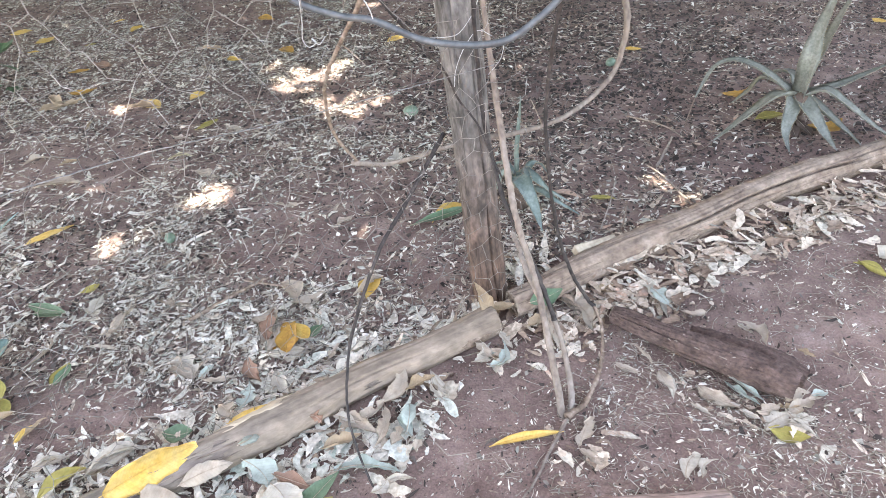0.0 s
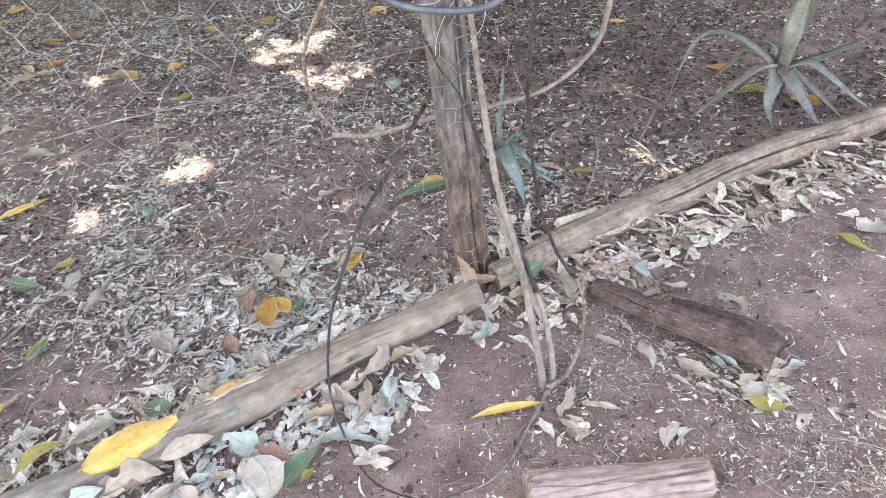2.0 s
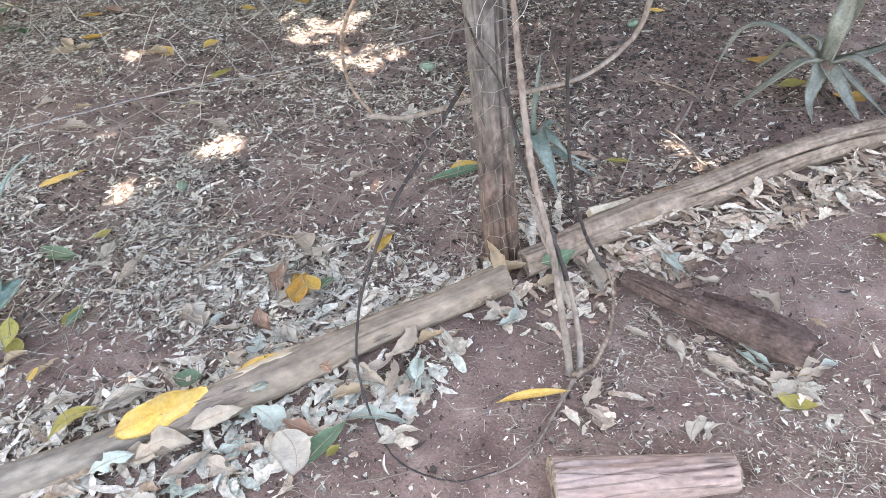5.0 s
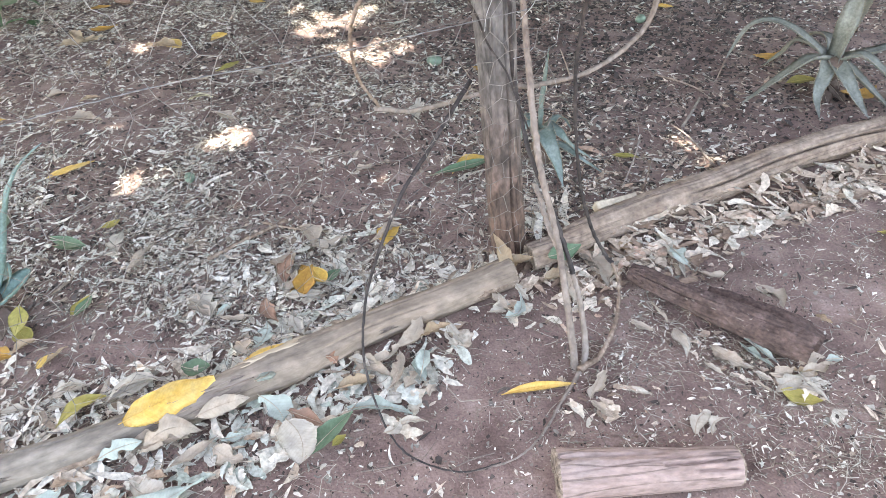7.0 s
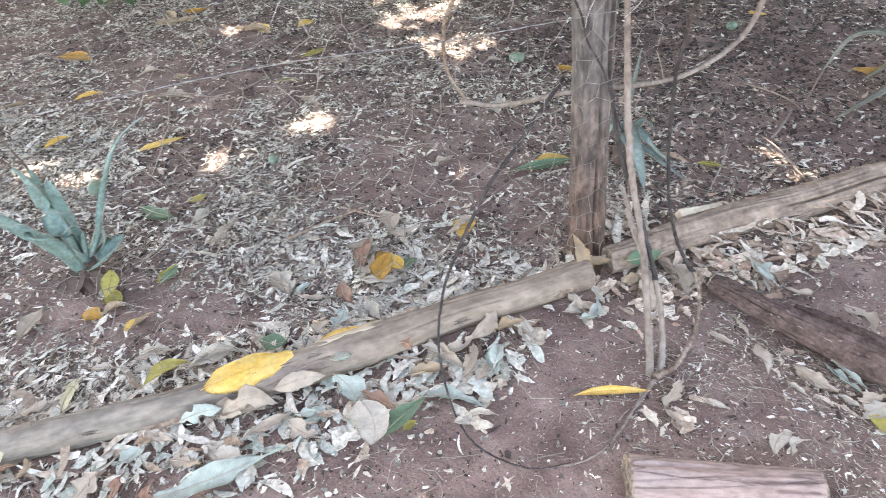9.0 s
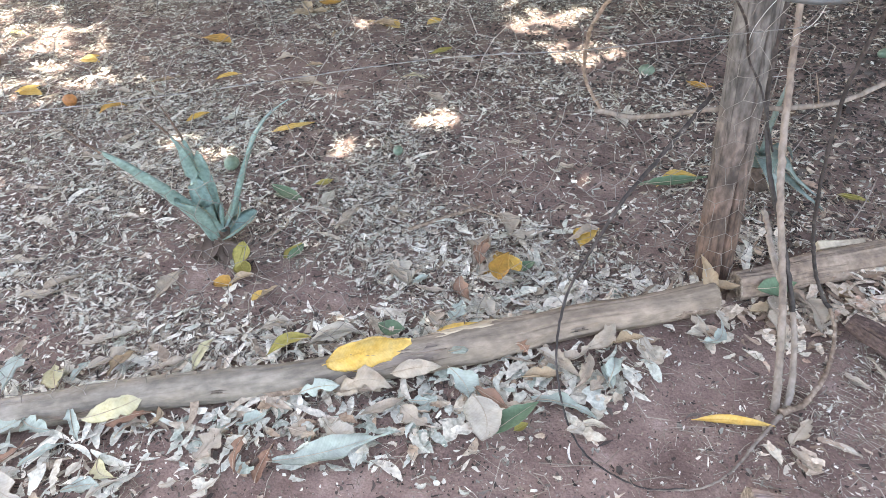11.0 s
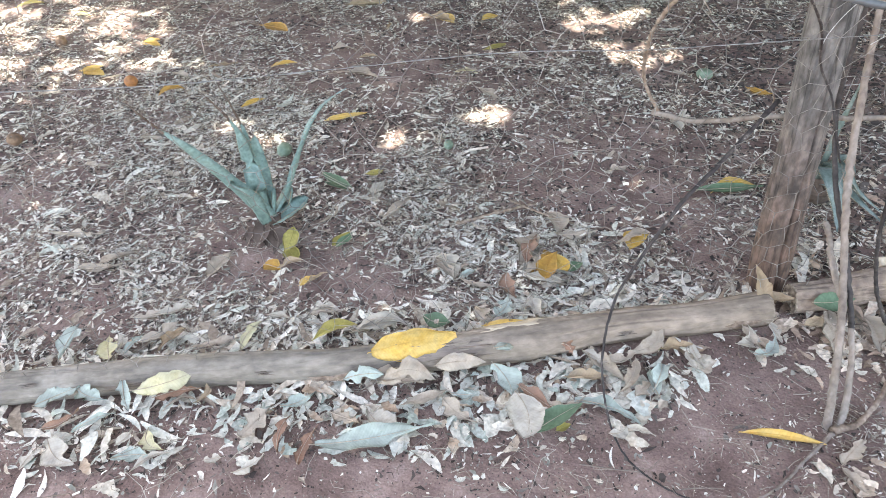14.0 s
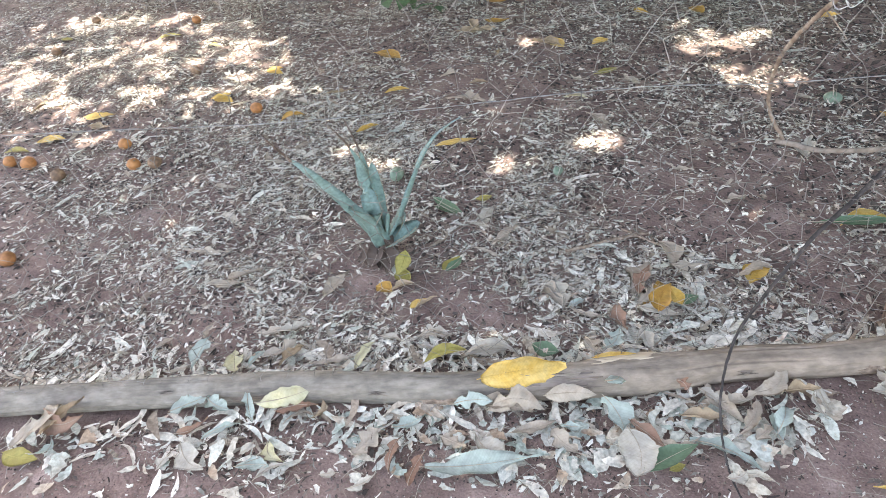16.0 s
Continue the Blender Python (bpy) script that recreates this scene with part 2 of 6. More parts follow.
HOSE = surface("grey_blue_hose", [(0.0, (0.0562, 0.0612, 0.0665)), (0.6, (0.0863, 0.0936, 0.098)), (1.0, (0.128, 0.13, 0.133))], scale=20, rough=0.4, bump=0.1, grain=0.2)
WIRE = surface("dull_galvanised_wire", [(0.0, (0.106, 0.0918, 0.0813)), (0.5, (0.193, 0.17, 0.15)), (1.0, (0.341, 0.314, 0.284))], scale=7, rough=0.65, bump=0.1, grain=0.4)
STRAND = surface("grey_zinc_strand", [(0.0, (0.1, 0.094, 0.088)), (0.5, (0.17, 0.162, 0.155)), (1.0, (0.3, 0.29, 0.28))], scale=60, rough=0.55, bump=0.3, grain=0.5)
WHITE = surface("white_plastic_wire", [(0.0, (0.351, 0.344, 0.332)), (1.0, (0.446, 0.44, 0.427))], scale=20, rough=0.5, bump=0.1, grain=0.15)
ALOE = surface("blue_green_aloe_skin", [(0.0, (0.12, 0.187, 0.165)), (0.4, (0.18, 0.273, 0.245)), (0.72, (0.24, 0.35, 0.319)), (1.0, (0.4, 0.532, 0.494))],
               scale=11, rough=0.5, bump=0.25, bump_scale=90, dist=0.002, grain=0.28, grain_scale=120, patches=0.2, patch_scale=14)
ALOE2 = surface("grey_green_aloe_skin", [(0.0, (0.115, 0.12, 0.098)), (0.45, (0.175, 0.18, 0.15)), (0.8, (0.235, 0.238, 0.2)), (1.0, (0.33, 0.33, 0.287))],
                scale=14, rough=0.5, bump=0.2, bump_scale=90, dist=0.002, grain=0.28, grain_scale=120, patches=0.25, patch_scale=12)
ALOE3 = surface("dark_green_aloe_skin", [(0.0, (0.085, 0.115, 0.1)), (0.45, (0.13, 0.17, 0.15)), (0.8, (0.175, 0.215, 0.195)), (1.0, (0.26, 0.3, 0.275))],
                scale=12, rough=0.5, bump=0.2, bump_scale=90, dist=0.002, grain=0.25, grain_scale=120)
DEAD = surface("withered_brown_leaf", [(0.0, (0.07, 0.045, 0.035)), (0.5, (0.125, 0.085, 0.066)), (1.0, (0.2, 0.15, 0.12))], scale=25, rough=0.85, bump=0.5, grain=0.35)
THORN = surface("aloe_tooth", [(0.0, (0.2, 0.16, 0.1)), (1.0, (0.34, 0.28, 0.19))], scale=40, rough=0.6, bump=0.1)
GREEN = surface("green_leaf", [(0.0, (0.035, 0.075, 0.03)), (0.6, (0.065, 0.125, 0.055)), (1.0, (0.11, 0.18, 0.085))], scale=20, rough=0.45, bump=0.3, through_light=0.15)
CROWN = surface("crown_leaf", [(0.0, (0.035, 0.07, 0.025)), (0.6, (0.06, 0.115, 0.04)), (1.0, (0.1, 0.16, 0.06))], scale=3, rough=0.5, bump=0.2,
                spread="island", weight=0.6)
ORANGE = surface("orange_rind", [(0.0, (0.2, 0.085, 0.04)), (0.5, (0.36, 0.145, 0.05)), (1.0, (0.46, 0.22, 0.085))], scale=25, rough=0.6, bump=0.4, bump_scale=220, dist=0.001,
                 spread="object", weight=0.5, grain=0.25)
BROWN_RIND = surface("rotten_brown_rind", [(0.0, (0.09, 0.055, 0.038)), (0.5, (0.17, 0.1, 0.062)), (1.0, (0.27, 0.165, 0.1))], scale=25, rough=0.75, bump=0.6, bump_scale=160, dist=0.002, grain=0.3)
UNRIPE = surface("green_rind", [(0.0, (0.085, 0.125, 0.09)), (0.6, (0.135, 0.185, 0.135)), (1.0, (0.19, 0.24, 0.185))], scale=25, rough=0.45, bump=0.2, bump_scale=200, dist=0.001, grain=0.25)


def leaf_mat(name, dark, mid, light, rough=0.6, blotch=0.16, veins=0.06):
    return surface(name, [(0.0, dark), (0.35, mid), (1.0, light)], scale=34, rough=rough, bump=0.5, bump_scale=70,
                   spread="object", weight=0.3, grain=0.2, grain_scale=120, through_light=0.15, patches=blotch, patch_scale=30, patch_long=1, veins=veins)


LEAF = {
    "yellow": leaf_mat("yellow_leaf", (0.42, 0.215, 0.045), (0.64, 0.385, 0.085), (0.75, 0.53, 0.21)),
    "orange": leaf_mat("orange_leaf", (0.27, 0.125, 0.04), (0.5, 0.26, 0.055), (0.58, 0.36, 0.12), 0.65, 0.4),
    "tan": leaf_mat("tan_leaf", (0.22, 0.14, 0.082), (0.38, 0.265, 0.165), (0.48, 0.365, 0.25), 0.8, 0.35),
    "lime": leaf_mat("yellow_green_leaf", (0.16, 0.15, 0.045), (0.34, 0.285, 0.08), (0.56, 0.43, 0.13), 0.65, 0.4),
    "green": leaf_mat("fresh_green_leaf", (0.06, 0.105, 0.06), (0.105, 0.17, 0.1), (0.17, 0.245, 0.155)),
    "pale": leaf_mat("pale_beige_leaf", (0.263, 0.183, 0.129), (0.428, 0.338, 0.259), (0.564, 0.484, 0.395), 0.85, 0.38),
    "white": leaf_mat("bleached_leaf", (0.307, 0.249, 0.189), (0.474, 0.411, 0.332), (0.591, 0.533, 0.452), 0.85, 0.3),
    "rust": leaf_mat("rusty_brown_leaf", (0.15, 0.072, 0.05), (0.31, 0.17, 0.115), (0.43, 0.275, 0.2), 0.8, 0.35),
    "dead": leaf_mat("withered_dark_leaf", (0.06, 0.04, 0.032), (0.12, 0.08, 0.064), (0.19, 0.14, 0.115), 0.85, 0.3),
    "cream": leaf_mat("pale_yellow_leaf", (0.33, 0.27, 0.13), (0.53, 0.46, 0.27), (0.66, 0.6, 0.43), 0.75, 0.3),
    "blue": leaf_mat("blue_grey_leaf", (0.234, 0.265, 0.221), (0.363, 0.407, 0.352), (0.491, 0.526, 0.465), 0.9, 0.3),
}


# ---- building helpers ----
def vnoise(x, y, seed=0.0):
    """Smooth value noise on arrays, 0 to 1."""
    xi, yi = np.floor(x), np.floor(y)
    u, v = x - xi, y - yi
    u, v = u * u * (3 - 2 * u), v * v * (3 - 2 * v)

    def h(a, b):
        s = np.sin(a * 127.1 + b * 311.7 + seed * 74.7) * 43758.5453
        return s - np.floor(s)
    return (h(xi, yi) * (1 - u) + h(xi + 1, yi) * u) * (1 - v) + (h(xi, yi + 1) * (1 - u) + h(xi + 1, yi + 1) * u) * v


def soil_z(x, y):
    """Height of the bare soil."""
    x, y = np.asarray(x, float), np.asarray(y, float)
    near = np.clip(1.6 - np.hypot(x + 0.8, y - 1.5) / 5.0, 0, 1)
    return near * ((vnoise(x * 2.3, y * 2.3, 1) - 0.5) * 0.022 + (vnoise(x * 9, y * 9, 2) - 0.5) * 0.010 + (vnoise(x * 31, y * 31, 3) - 0.5) * 0.006)


def bed_side(x, y):
    """Distance behind the line of edging logs; negative on the path side."""
    left = (x + 0.0) * -0.518 + (y - 1.402) * 0.855
    right = (x - 0.04) * -0.436 + (y - 1.505) * 0.9
    return np.where(x < 0.02, left, right)


def soft_spot(x, y, cx, cy, rx, ry):
    return np.exp(-(((x - cx) / rx) ** 2 + ((y - cy) / ry) ** 2))


def mesh_object(name, verts, faces, material, parent=None, label="", smooth=True):
    me = bpy.data.meshes.new(name)
    me.from_pydata([tuple(map(float, v)) for v in verts], [], [tuple(map(int, f)) for f in faces])
    if smooth:
        me.polygons.foreach_set("use_smooth", [True] * len(me.polygons))
    me.materials.append(material)
    me.update()
    ob = new(name, me)
    ob.parent = parent
    return tagged(ob, label=label)


def part(name, bm, material, parent, label=""):
    me = bpy.data.meshes.new(name)
    bm.to_mesh(me)
    bm.free()
    me.materials.append(material)
    ob = new(name, me)
    ob.parent = parent
    return tagged(ob, label=label)


def holder(name, m, label, category, group=""):
    ob = new(name)
    ob.matrix_world = m
    ob.empty_display_size = 0.05
    return tagged(ob, label, category, group)


def smooth_path(points, n):
    """Catmull-Rom through the points, n places in all."""
    p = np.array(points, float)
    p = np.vstack([2 * p[0] - p[1], p, 2 * p[-1] - p[-2]])
    out = []
    for s in np.linspace(0, len(p) - 3 - 1e-6, n):
        i, u = int(s), s - int(s)
        a, b, c, d = p[i:i + 4]
        out.append(0.5 * (2 * b + (c - a) * u + (2 * a - 5 * b + 4 * c - d) * u * u + (3 * b - a - 3 * c + d) * u ** 3))
    return np.array(out)


def frames_along(path):
    t = np.gradient(path, axis=0)
    t /= np.linalg.norm(t, axis=1)[:, None] + 1e-9
    side = np.cross(t, (0.31, -0.22, 0.92))
    side /= np.linalg.norm(side, axis=1)[:, None] + 1e-9
    return t, side, np.cross(side, t)


def tube(name, points, radii, material, parent=None, label="", n=60, segs=8, knobbly=0.12, seed=1):
    """A branch, wire or hose along a path, with uneven thickness."""
    rng = np.random.RandomState(seed)
    path = smooth_path(points, n)
    path[1:-1] += rng.normal(0, 0.25, (n - 2, 3)) * np.mean(radii) * knobbly * 4
    _, sd, up = frames_along(path)
    rad = np.interp(np.linspace(0, 1, n), np.linspace(0, 1, len(radii)), radii) * (1 + rng.uniform(-knobbly, knobbly, n))
    a = np.linspace(0, 2 * np.pi, segs, endpoint=False)
    v = path[:, None] + rad[:, None, None] * (np.cos(a)[None, :, None] * sd[:, None] + np.sin(a)[None, :, None] * up[:, None])
    f = [(i * segs + j, i * segs + (j + 1) % segs, (i + 1) * segs + (j + 1) % segs, (i + 1) * segs + j) for i in range(n - 1) for j in range(segs)]
    f += [tuple(range(segs))[::-1], tuple((n - 1) * segs + j for j in range(segs))]
    return mesh_object(name, v.reshape(-1, 3), f, material, parent, label)


def log_body(name, a, b, r0, r1, material, parent, seed, bow=0.0, flat=0.0, rough=0.05, segs=36, rings=60, label="", crack=0.0, crook=0.0, spine=(), radii=(), splits=(), flaky=0.0):
    """A log from a to b along its own z axis; ends left for cut faces. Returns the object and its end rings.
    spine: its own (x, y, z) places where it is not straight; radii: thickness from end to end; splits: (angle, start, end, depth) of long open cracks."""
    rng = np.random.RandomState(seed)
    a, b = Vector(a), Vector(b)
    length = (b - a).length
    u = np.linspace(0, 1, rings)
    ang = np.linspace(0, 2 * np.pi, segs, endpoint=False)
    U, A = np.meshgrid(u, ang, indexing="ij")
    lump = 0.6 * (vnoise(U * length * 2.2 + seed, np.cos(A) + 3, seed + 3) - 0.5) * 2 + (vnoise(U * length * 6 + seed, np.sin(A) * 1.3 + np.cos(A) * 0.7 + 5, seed) - 0.5) * 2
    fine = (vnoise(U * length * 22 + seed, A * 3.0, seed + 1) - 0.5) * 2
    groove = (vnoise(U * length * 3, A * 7.0, seed + 2) - 0.5) * 2
    thick = np.interp(U, np.linspace(0, 1, len(radii)), radii) if len(radii) else r0 + (r1 - r0) * U
    R = thick * (1 + rough * lump + rough * 0.35 * fine + rough * 0.4 * groove)
    if flaky:
        # bark in plates with broken edges
        plate = vnoise(U * length * 34 + seed, A * 3.2 + 2 * vnoise(U * length * 60, A * 8, seed + 31), seed + 30) + 0.5 * vnoise(U * length * 90, A * 9, seed + 32)
        R = R + flaky * (np.floor(plate * 3.2) / 3.2 - 0.75) + flaky * 0.35 * (vnoise(U * length * 160, A * 26, seed + 33) - 0.5)
    if crack:
        # long drying cracks that wander along the grain
        for k in range(5):
            c0 = rng.uniform(0, 2 * np.pi)
            line = c0 + 0.35 * (vnoise(U * length * 4, U * 0 + k * 3.3, seed + 5) - 0.5) * 2
            d = np.abs((A - line + np.pi) % (2 * np.pi) - np.pi)
            R = R - crack * np.exp(-(d / (0.06 * 36 / segs + 0.02)) ** 2) * (vnoise(U * length * 3 + k, U * 0, seed + 9) > 0.42)
    for k, (c0, u0, u1, deep) in enumerate(splits):
        line = c0 + 0.16 * (vnoise(U * length * 5, U * 0 + k * 2.1, seed + 15) - 0.5) * 2
        d = np.abs((A - line + np.pi) % (2 * np.pi) - np.pi)
        fade = np.clip((U - u0) * 25, 0, 1) * np.clip((u1 - U) * 25, 0, 1)
        R = R - deep * fade * np.exp(-(d / 0.065) ** 2) * (0.5 + 0.5 * vnoise(U * length * 12, U * 0, seed + 19))
    X, Y = R * np.cos(A), R * np.sin(A)
    if flat:
        Y = np.where(Y > flat * r0, flat * r0 + (Y - flat * r0) * 0.15, Y)
    Y = Y + crook * (vnoise(U * length * 2.6 + 7, U * 0 + 2, seed) - 0.5) * 2 * np.sin(np.pi * U)
    X = X + bow * (1 - (2 * U - 1) ** 2) + crook * (vnoise(U * length * 2.2, U * 0 + 5, seed) - 0.5) * 2 * np.sin(np.pi * U)
    Z = U * length
    if len(spine):
        sp = np.array(spine)
        X, Y = X + np.interp(Z, sp[:, 2], sp[:, 0]), Y + np.interp(Z, sp[:, 2], sp[:, 1])
    v = np.stack([X, Y, Z], -1).reshape(-1, 3)
    f = [(i * segs + j, i * segs + (j + 1) % segs, (i + 1) * segs + (j + 1) % segs, (i + 1) * segs + j) for i in range(rings - 1) for j in range(segs)]
    ob = mesh_object(name, v, f, material, parent, label)
    return ob, v[:segs], v[-segs:]


def cut_end(ring, out, parent, material, seed, label="rough sawn log end"):
    """A cut face inside a ring of points, slightly dished and uneven."""
    rng = np.random.RandomState(seed)
    c = ring.mean(axis=0)
    rows = [ring]
    for k, s in enumerate((0.97, 0.7, 0.4, 0.15)):
        r = c + (ring - c) * s
        r = r + np.array([0, 0, out * (0.004 if k == 0 else 0.001) + 0]) + rng.normal(0, 0.0008, ring.shape)
        rows.append(r)
    n = len(ring)
    v = np.vstack(rows + [c[None]])
    f = [(i * n + j, i * n + (j + 1) % n, (i + 1) * n + (j + 1) % n, (i + 1) * n + j) for i in range(4) for j in range(n)]
    f += [(4 * n + j, 4 * n + (j + 1) % n, 5 * n) for j in range(n)]
    return mesh_object("cut_end", v, f, material, parent, label, smooth=False)


def leaf_sheet(rng, n, length, ratio, rows=5, curl=0.25, fold=0.25, twist=0.4, ragged=0.1):
    """Corner arrays of n leaves lying flat round the origin along x: (n, rows * 3, 3), and the faces of one leaf."""
    u = np.linspace(0, 1, rows)
    # each leaf is widest at a place of its own, and some have lost an end
    lost, early = np.clip(rng.normal(0.08, 0.2, (n, 1)), 0, 0.45), rng.uniform(0.55, 1.15, (n, 1))
    prof = np.clip(np.sin(np.pi * (0.04 + (0.93 - lost) * u[None]) ** early), 0.03, 1) ** 1.1
    L = np.asarray(length).reshape(n, 1, 1)
    W = L * np.asarray(ratio).reshape(n, 1, 1)
    U = np.broadcast_to(u[None, :, None], (n, rows, 3))
    V = np.broadcast_to(np.array([-1.0, 0, 1.0])[None, None], (n, rows, 3))
    w = 0.5 * W * prof[:, :, None] * (1 + 0.3 * rng.normal(0, 1, (n, 1, 1)).clip(-1.5, 1.5) * np.sign(V)) * (1 + ragged * rng.uniform(-1, 1, (n, rows, 3)))
    c = rng.normal(0, curl, (n, 1, 1))
    fo = np.abs(rng.normal(0, fold, (n, 1, 1)))
    tw = rng.normal(0, twist, (n, 1, 1)) * (U - 0.5)
    sway = rng.normal(0, 0.14, (n, 1, 1)) * L * (4 * (U - 0.5) ** 2)
    x = (U - 0.5) * L * (1 - 0.25 * np.abs(c))
    y = V * w + sway
    z = c * L * (4 * (U - 0.5) ** 2 - 0.5) * 0.5 + fo * w * np.abs(V) + V * w * np.sin(tw) + rng.normal(0, 0.012, (n, rows, 3)) * L
    f = [(i * 3 + j, i * 3 + j + 1, (i + 1) * 3 + j + 1, (i + 1) * 3 + j) for i in range(rows - 1) for j in range(2)]
    return np.stack([x, y, z], -1).reshape(n, rows * 3, 3), f


def scatter_mesh(name, verts, faces, material, label, category, smooth=True):
    """Joins n equal small pieces (n, k, 3) with the same faces into one object of kind stuff."""
    n, k = verts.shape[:2]
    f = np.array(faces)
    allf = (f[None] + (np.arange(n) * k)[:, None, None]).reshape(-1, f.shape[1])
    me = bpy.data.meshes.new(name)
    me.vertices.add(n * k)
    me.vertices.foreach_set("co", verts.reshape(-1).astype(np.float32))
    me.loops.add(allf.size)
    me.loops.foreach_set("vertex_index", allf.reshape(-1).astype(np.int32))
    me.polygons.add(len(allf))
    me.polygons.foreach_set("loop_start", (np.arange(len(allf)) * f.shape[1]).astype(np.int32))
    me.polygons.foreach_set("use_smooth", np.full(len(allf), smooth))
    me.materials.append(material)
    me.update(calc_edges=True)
    return tagged(new(name, me), label, category, kind="stuff")


def lay(verts, rng, x, y, z, heading, tilt=0.18):
    """Turns pieces to their headings, tips them a little and sets them down so that the lowest corner touches the height z."""
    n = len(verts)
    t1, t2 = rng.normal(0, tilt, (n, 1)), rng.normal(0, tilt, (n, 1))
    X, Y, Z = verts[..., 0], verts[..., 1], verts[..., 2]
    Z = Z + X * np.sin(t1) + Y * np.sin(t2)
    Z = Z - np.quantile(Z, 0.2, axis=1)[:, None]
    c, s = np.cos(heading)[:, None], np.sin(heading)[:, None]
    return np.stack([X * c - Y * s + x[:, None], X * s + Y * c + y[:, None], Z + z[:, None]], -1)


# ---- ground: one sheet, fine where the camera looks, coarse to the horizon ----
def ground():
    def axis(lo, hi, step, far):
        mid = np.arange(lo, hi, step)
        out = np.array([0.1, 0.3, 0.8, 2, 5, 12, 30, 80, far])
        return np.concatenate([lo - out[::-1], mid, mid[-1] + out])
    xs, ys = axis(-6.2, 2.6, 0.024, 600), axis(-0.4, 5.2, 0.024, 600)
    X, Y = np.meshgrid(xs, ys, indexing="ij")
    Z = soil_z(X, Y) - 0.003
    # small clods and crumbs of soil
    clod = vnoise(X * 45, Y * 45, 7)
    Z = Z + np.where(np.hypot(X + 0.8, Y - 1.5) < 3.2, np.clip(clod - 0.75, 0, 1) * 0.016, 0)
    nx, ny = len(xs), len(ys)
    i, j = np.meshgrid(np.arange(nx - 1), np.arange(ny - 1), indexing="ij")
    q = (i * ny + j).reshape(-1)
    f = np.stack([q, q + ny, q + ny + 1, q + 1], -1)
    v = np.stack([X, Y, Z], -1).reshape(1, -1, 3)
    ob = scatter_mesh("ground", v, f, SOIL, "bare reddish brown garden soil with crumbs and leaf dust", "ground")
    ob["kind"] = "structure"
    return ob


ground()


# ---- wooden edging logs, loose logs, post ----
def along(a, b, roll=0.0):
    """Pose at a whose z axis points to b."""
    a, b = Vector(a), Vector(b)
    return Matrix.Translation(a) @ (b - a).to_track_quat("Z", "Y").to_matrix().to_4x4() @ Matrix.Rotation(roll, 4, "Z")


def log(name, a, b, r0, r1, body_mat, end_mat, label, seed, category="log", group="", bow=0.0, flat=0.0, rough=0.05, crack=0.004, roll=0.0, body="wood_body", crook=0.0, course=(), radii=(), splits=(), flaky=0.0):
    m = along(a, b, roll)
    h = holder(name, m, label, category, group)
    length = (Vector(b) - Vector(a)).length
    back = m.inverted()
    spine = [tuple(back @ Vector(p)) for p in smooth_path(course, 60)] if len(course) else ()
    turn = back.to_3x3()
    cuts = []
    for (dx, dy, dz), u0, u1, deep in splits:
        d = turn @ Vector((dx, dy, dz))
        cuts.append((math.atan2(d.y, d.x), u0, u1, deep))
    ob, e0, e1 = log_body(body, (0, 0, 0), (0, 0, length), r0, r1, body_mat, h, seed, bow, flat, rough, segs=132, rings=180, crack=crack, crook=crook,
                          spine=spine, radii=radii, splits=cuts, flaky=flaky)
    cut_end(e0, -1, h, end_mat, seed)
    cut_end(e1, 1, h, end_mat, seed + 1)
    return h


LEFT_COURSE = [(-0.006, 1.403, 0.036), (-0.145, 1.308, 0.037), (-0.26, 1.243, 0.038), (-0.326, 1.2, 0.038), (-0.43, 1.122, 0.04), (-0.53, 1.055, 0.039), (-0.68, 0.965, 0.035), (-0.82, 0.882, 0.035),
               (-0.906, 0.839, 0.036), (-1.018, 0.784, 0.036), (-1.13, 0.729, 0.035), (-1.24, 0.668, 0.034), (-1.54, 0.489, 0.036), (-2.35, 0.0, 0.04)]
RIGHT_COURSE = [(0.045, 1.452, 0.036), (0.126, 1.5, 0.04), (0.201, 1.553, 0.044), (0.356, 1.646, 0.045), (0.518, 1.731, 0.044), (0.696, 1.841, 0.046), (0.881, 1.938, 0.044), (1.066, 2.018, 0.044), (1.2, 2.083, 0.045), (2.05, 2.49, 0.045)]
LEFT_RADII = [0.0365, 0.0375, 0.0385, 0.0385, 0.0435, 0.04, 0.037, 0.036, 0.0365, 0.0365, 0.036, 0.035, 0.036, 0.036, 0.037, 0.037, 0.038, 0.039, 0.04, 0.042, 0.043]
edging = log("edging_log", LEFT_COURSE[0], LEFT_COURSE[-1], 0.037, 0.042, LOG, CUT,
    "long smooth grey-tan log lying as a bed edging", 3, group="edging logs", rough=0.075, crack=0.003, course=LEFT_COURSE, flaky=0.0008, radii=LEFT_RADII,
    splits=(((0.35, -0.5, 0.75), 0.06, 0.2, 0.006), ((0.3, -0.6, 0.5), 0.24, 0.33, 0.009), ((0.35, -0.6, 0.2), 0.47, 0.62, 0.005), ((0.3, -0.5, 0.8), 0.21, 0.29, 0.007)))
far_edging = log("edging_log", RIGHT_COURSE[0], RIGHT_COURSE[-1], 0.044, 0.052, BROWN_LOG, CUT,
    "weathered tan log with a long crack, half buried in dry leaves", 8, group="edging logs", rough=0.11, crack=0.004, course=RIGHT_COURSE, flaky=0.0018,
    radii=[0.033, 0.037, 0.041, 0.042, 0.04, 0.043, 0.041, 0.04, 0.041, 0.042, 0.044, 0.048],
    splits=(((0.35, -0.62, 0.7), 0.2, 0.52, 0.03), ((0.3, -0.8, 0.35), 0.28, 0.4, 0.012), ((0.35, -0.75, 0.15), 0.08, 0.22, 0.008), ((0.3, -0.4, 0.9), 0.42, 0.6, 0.01)))
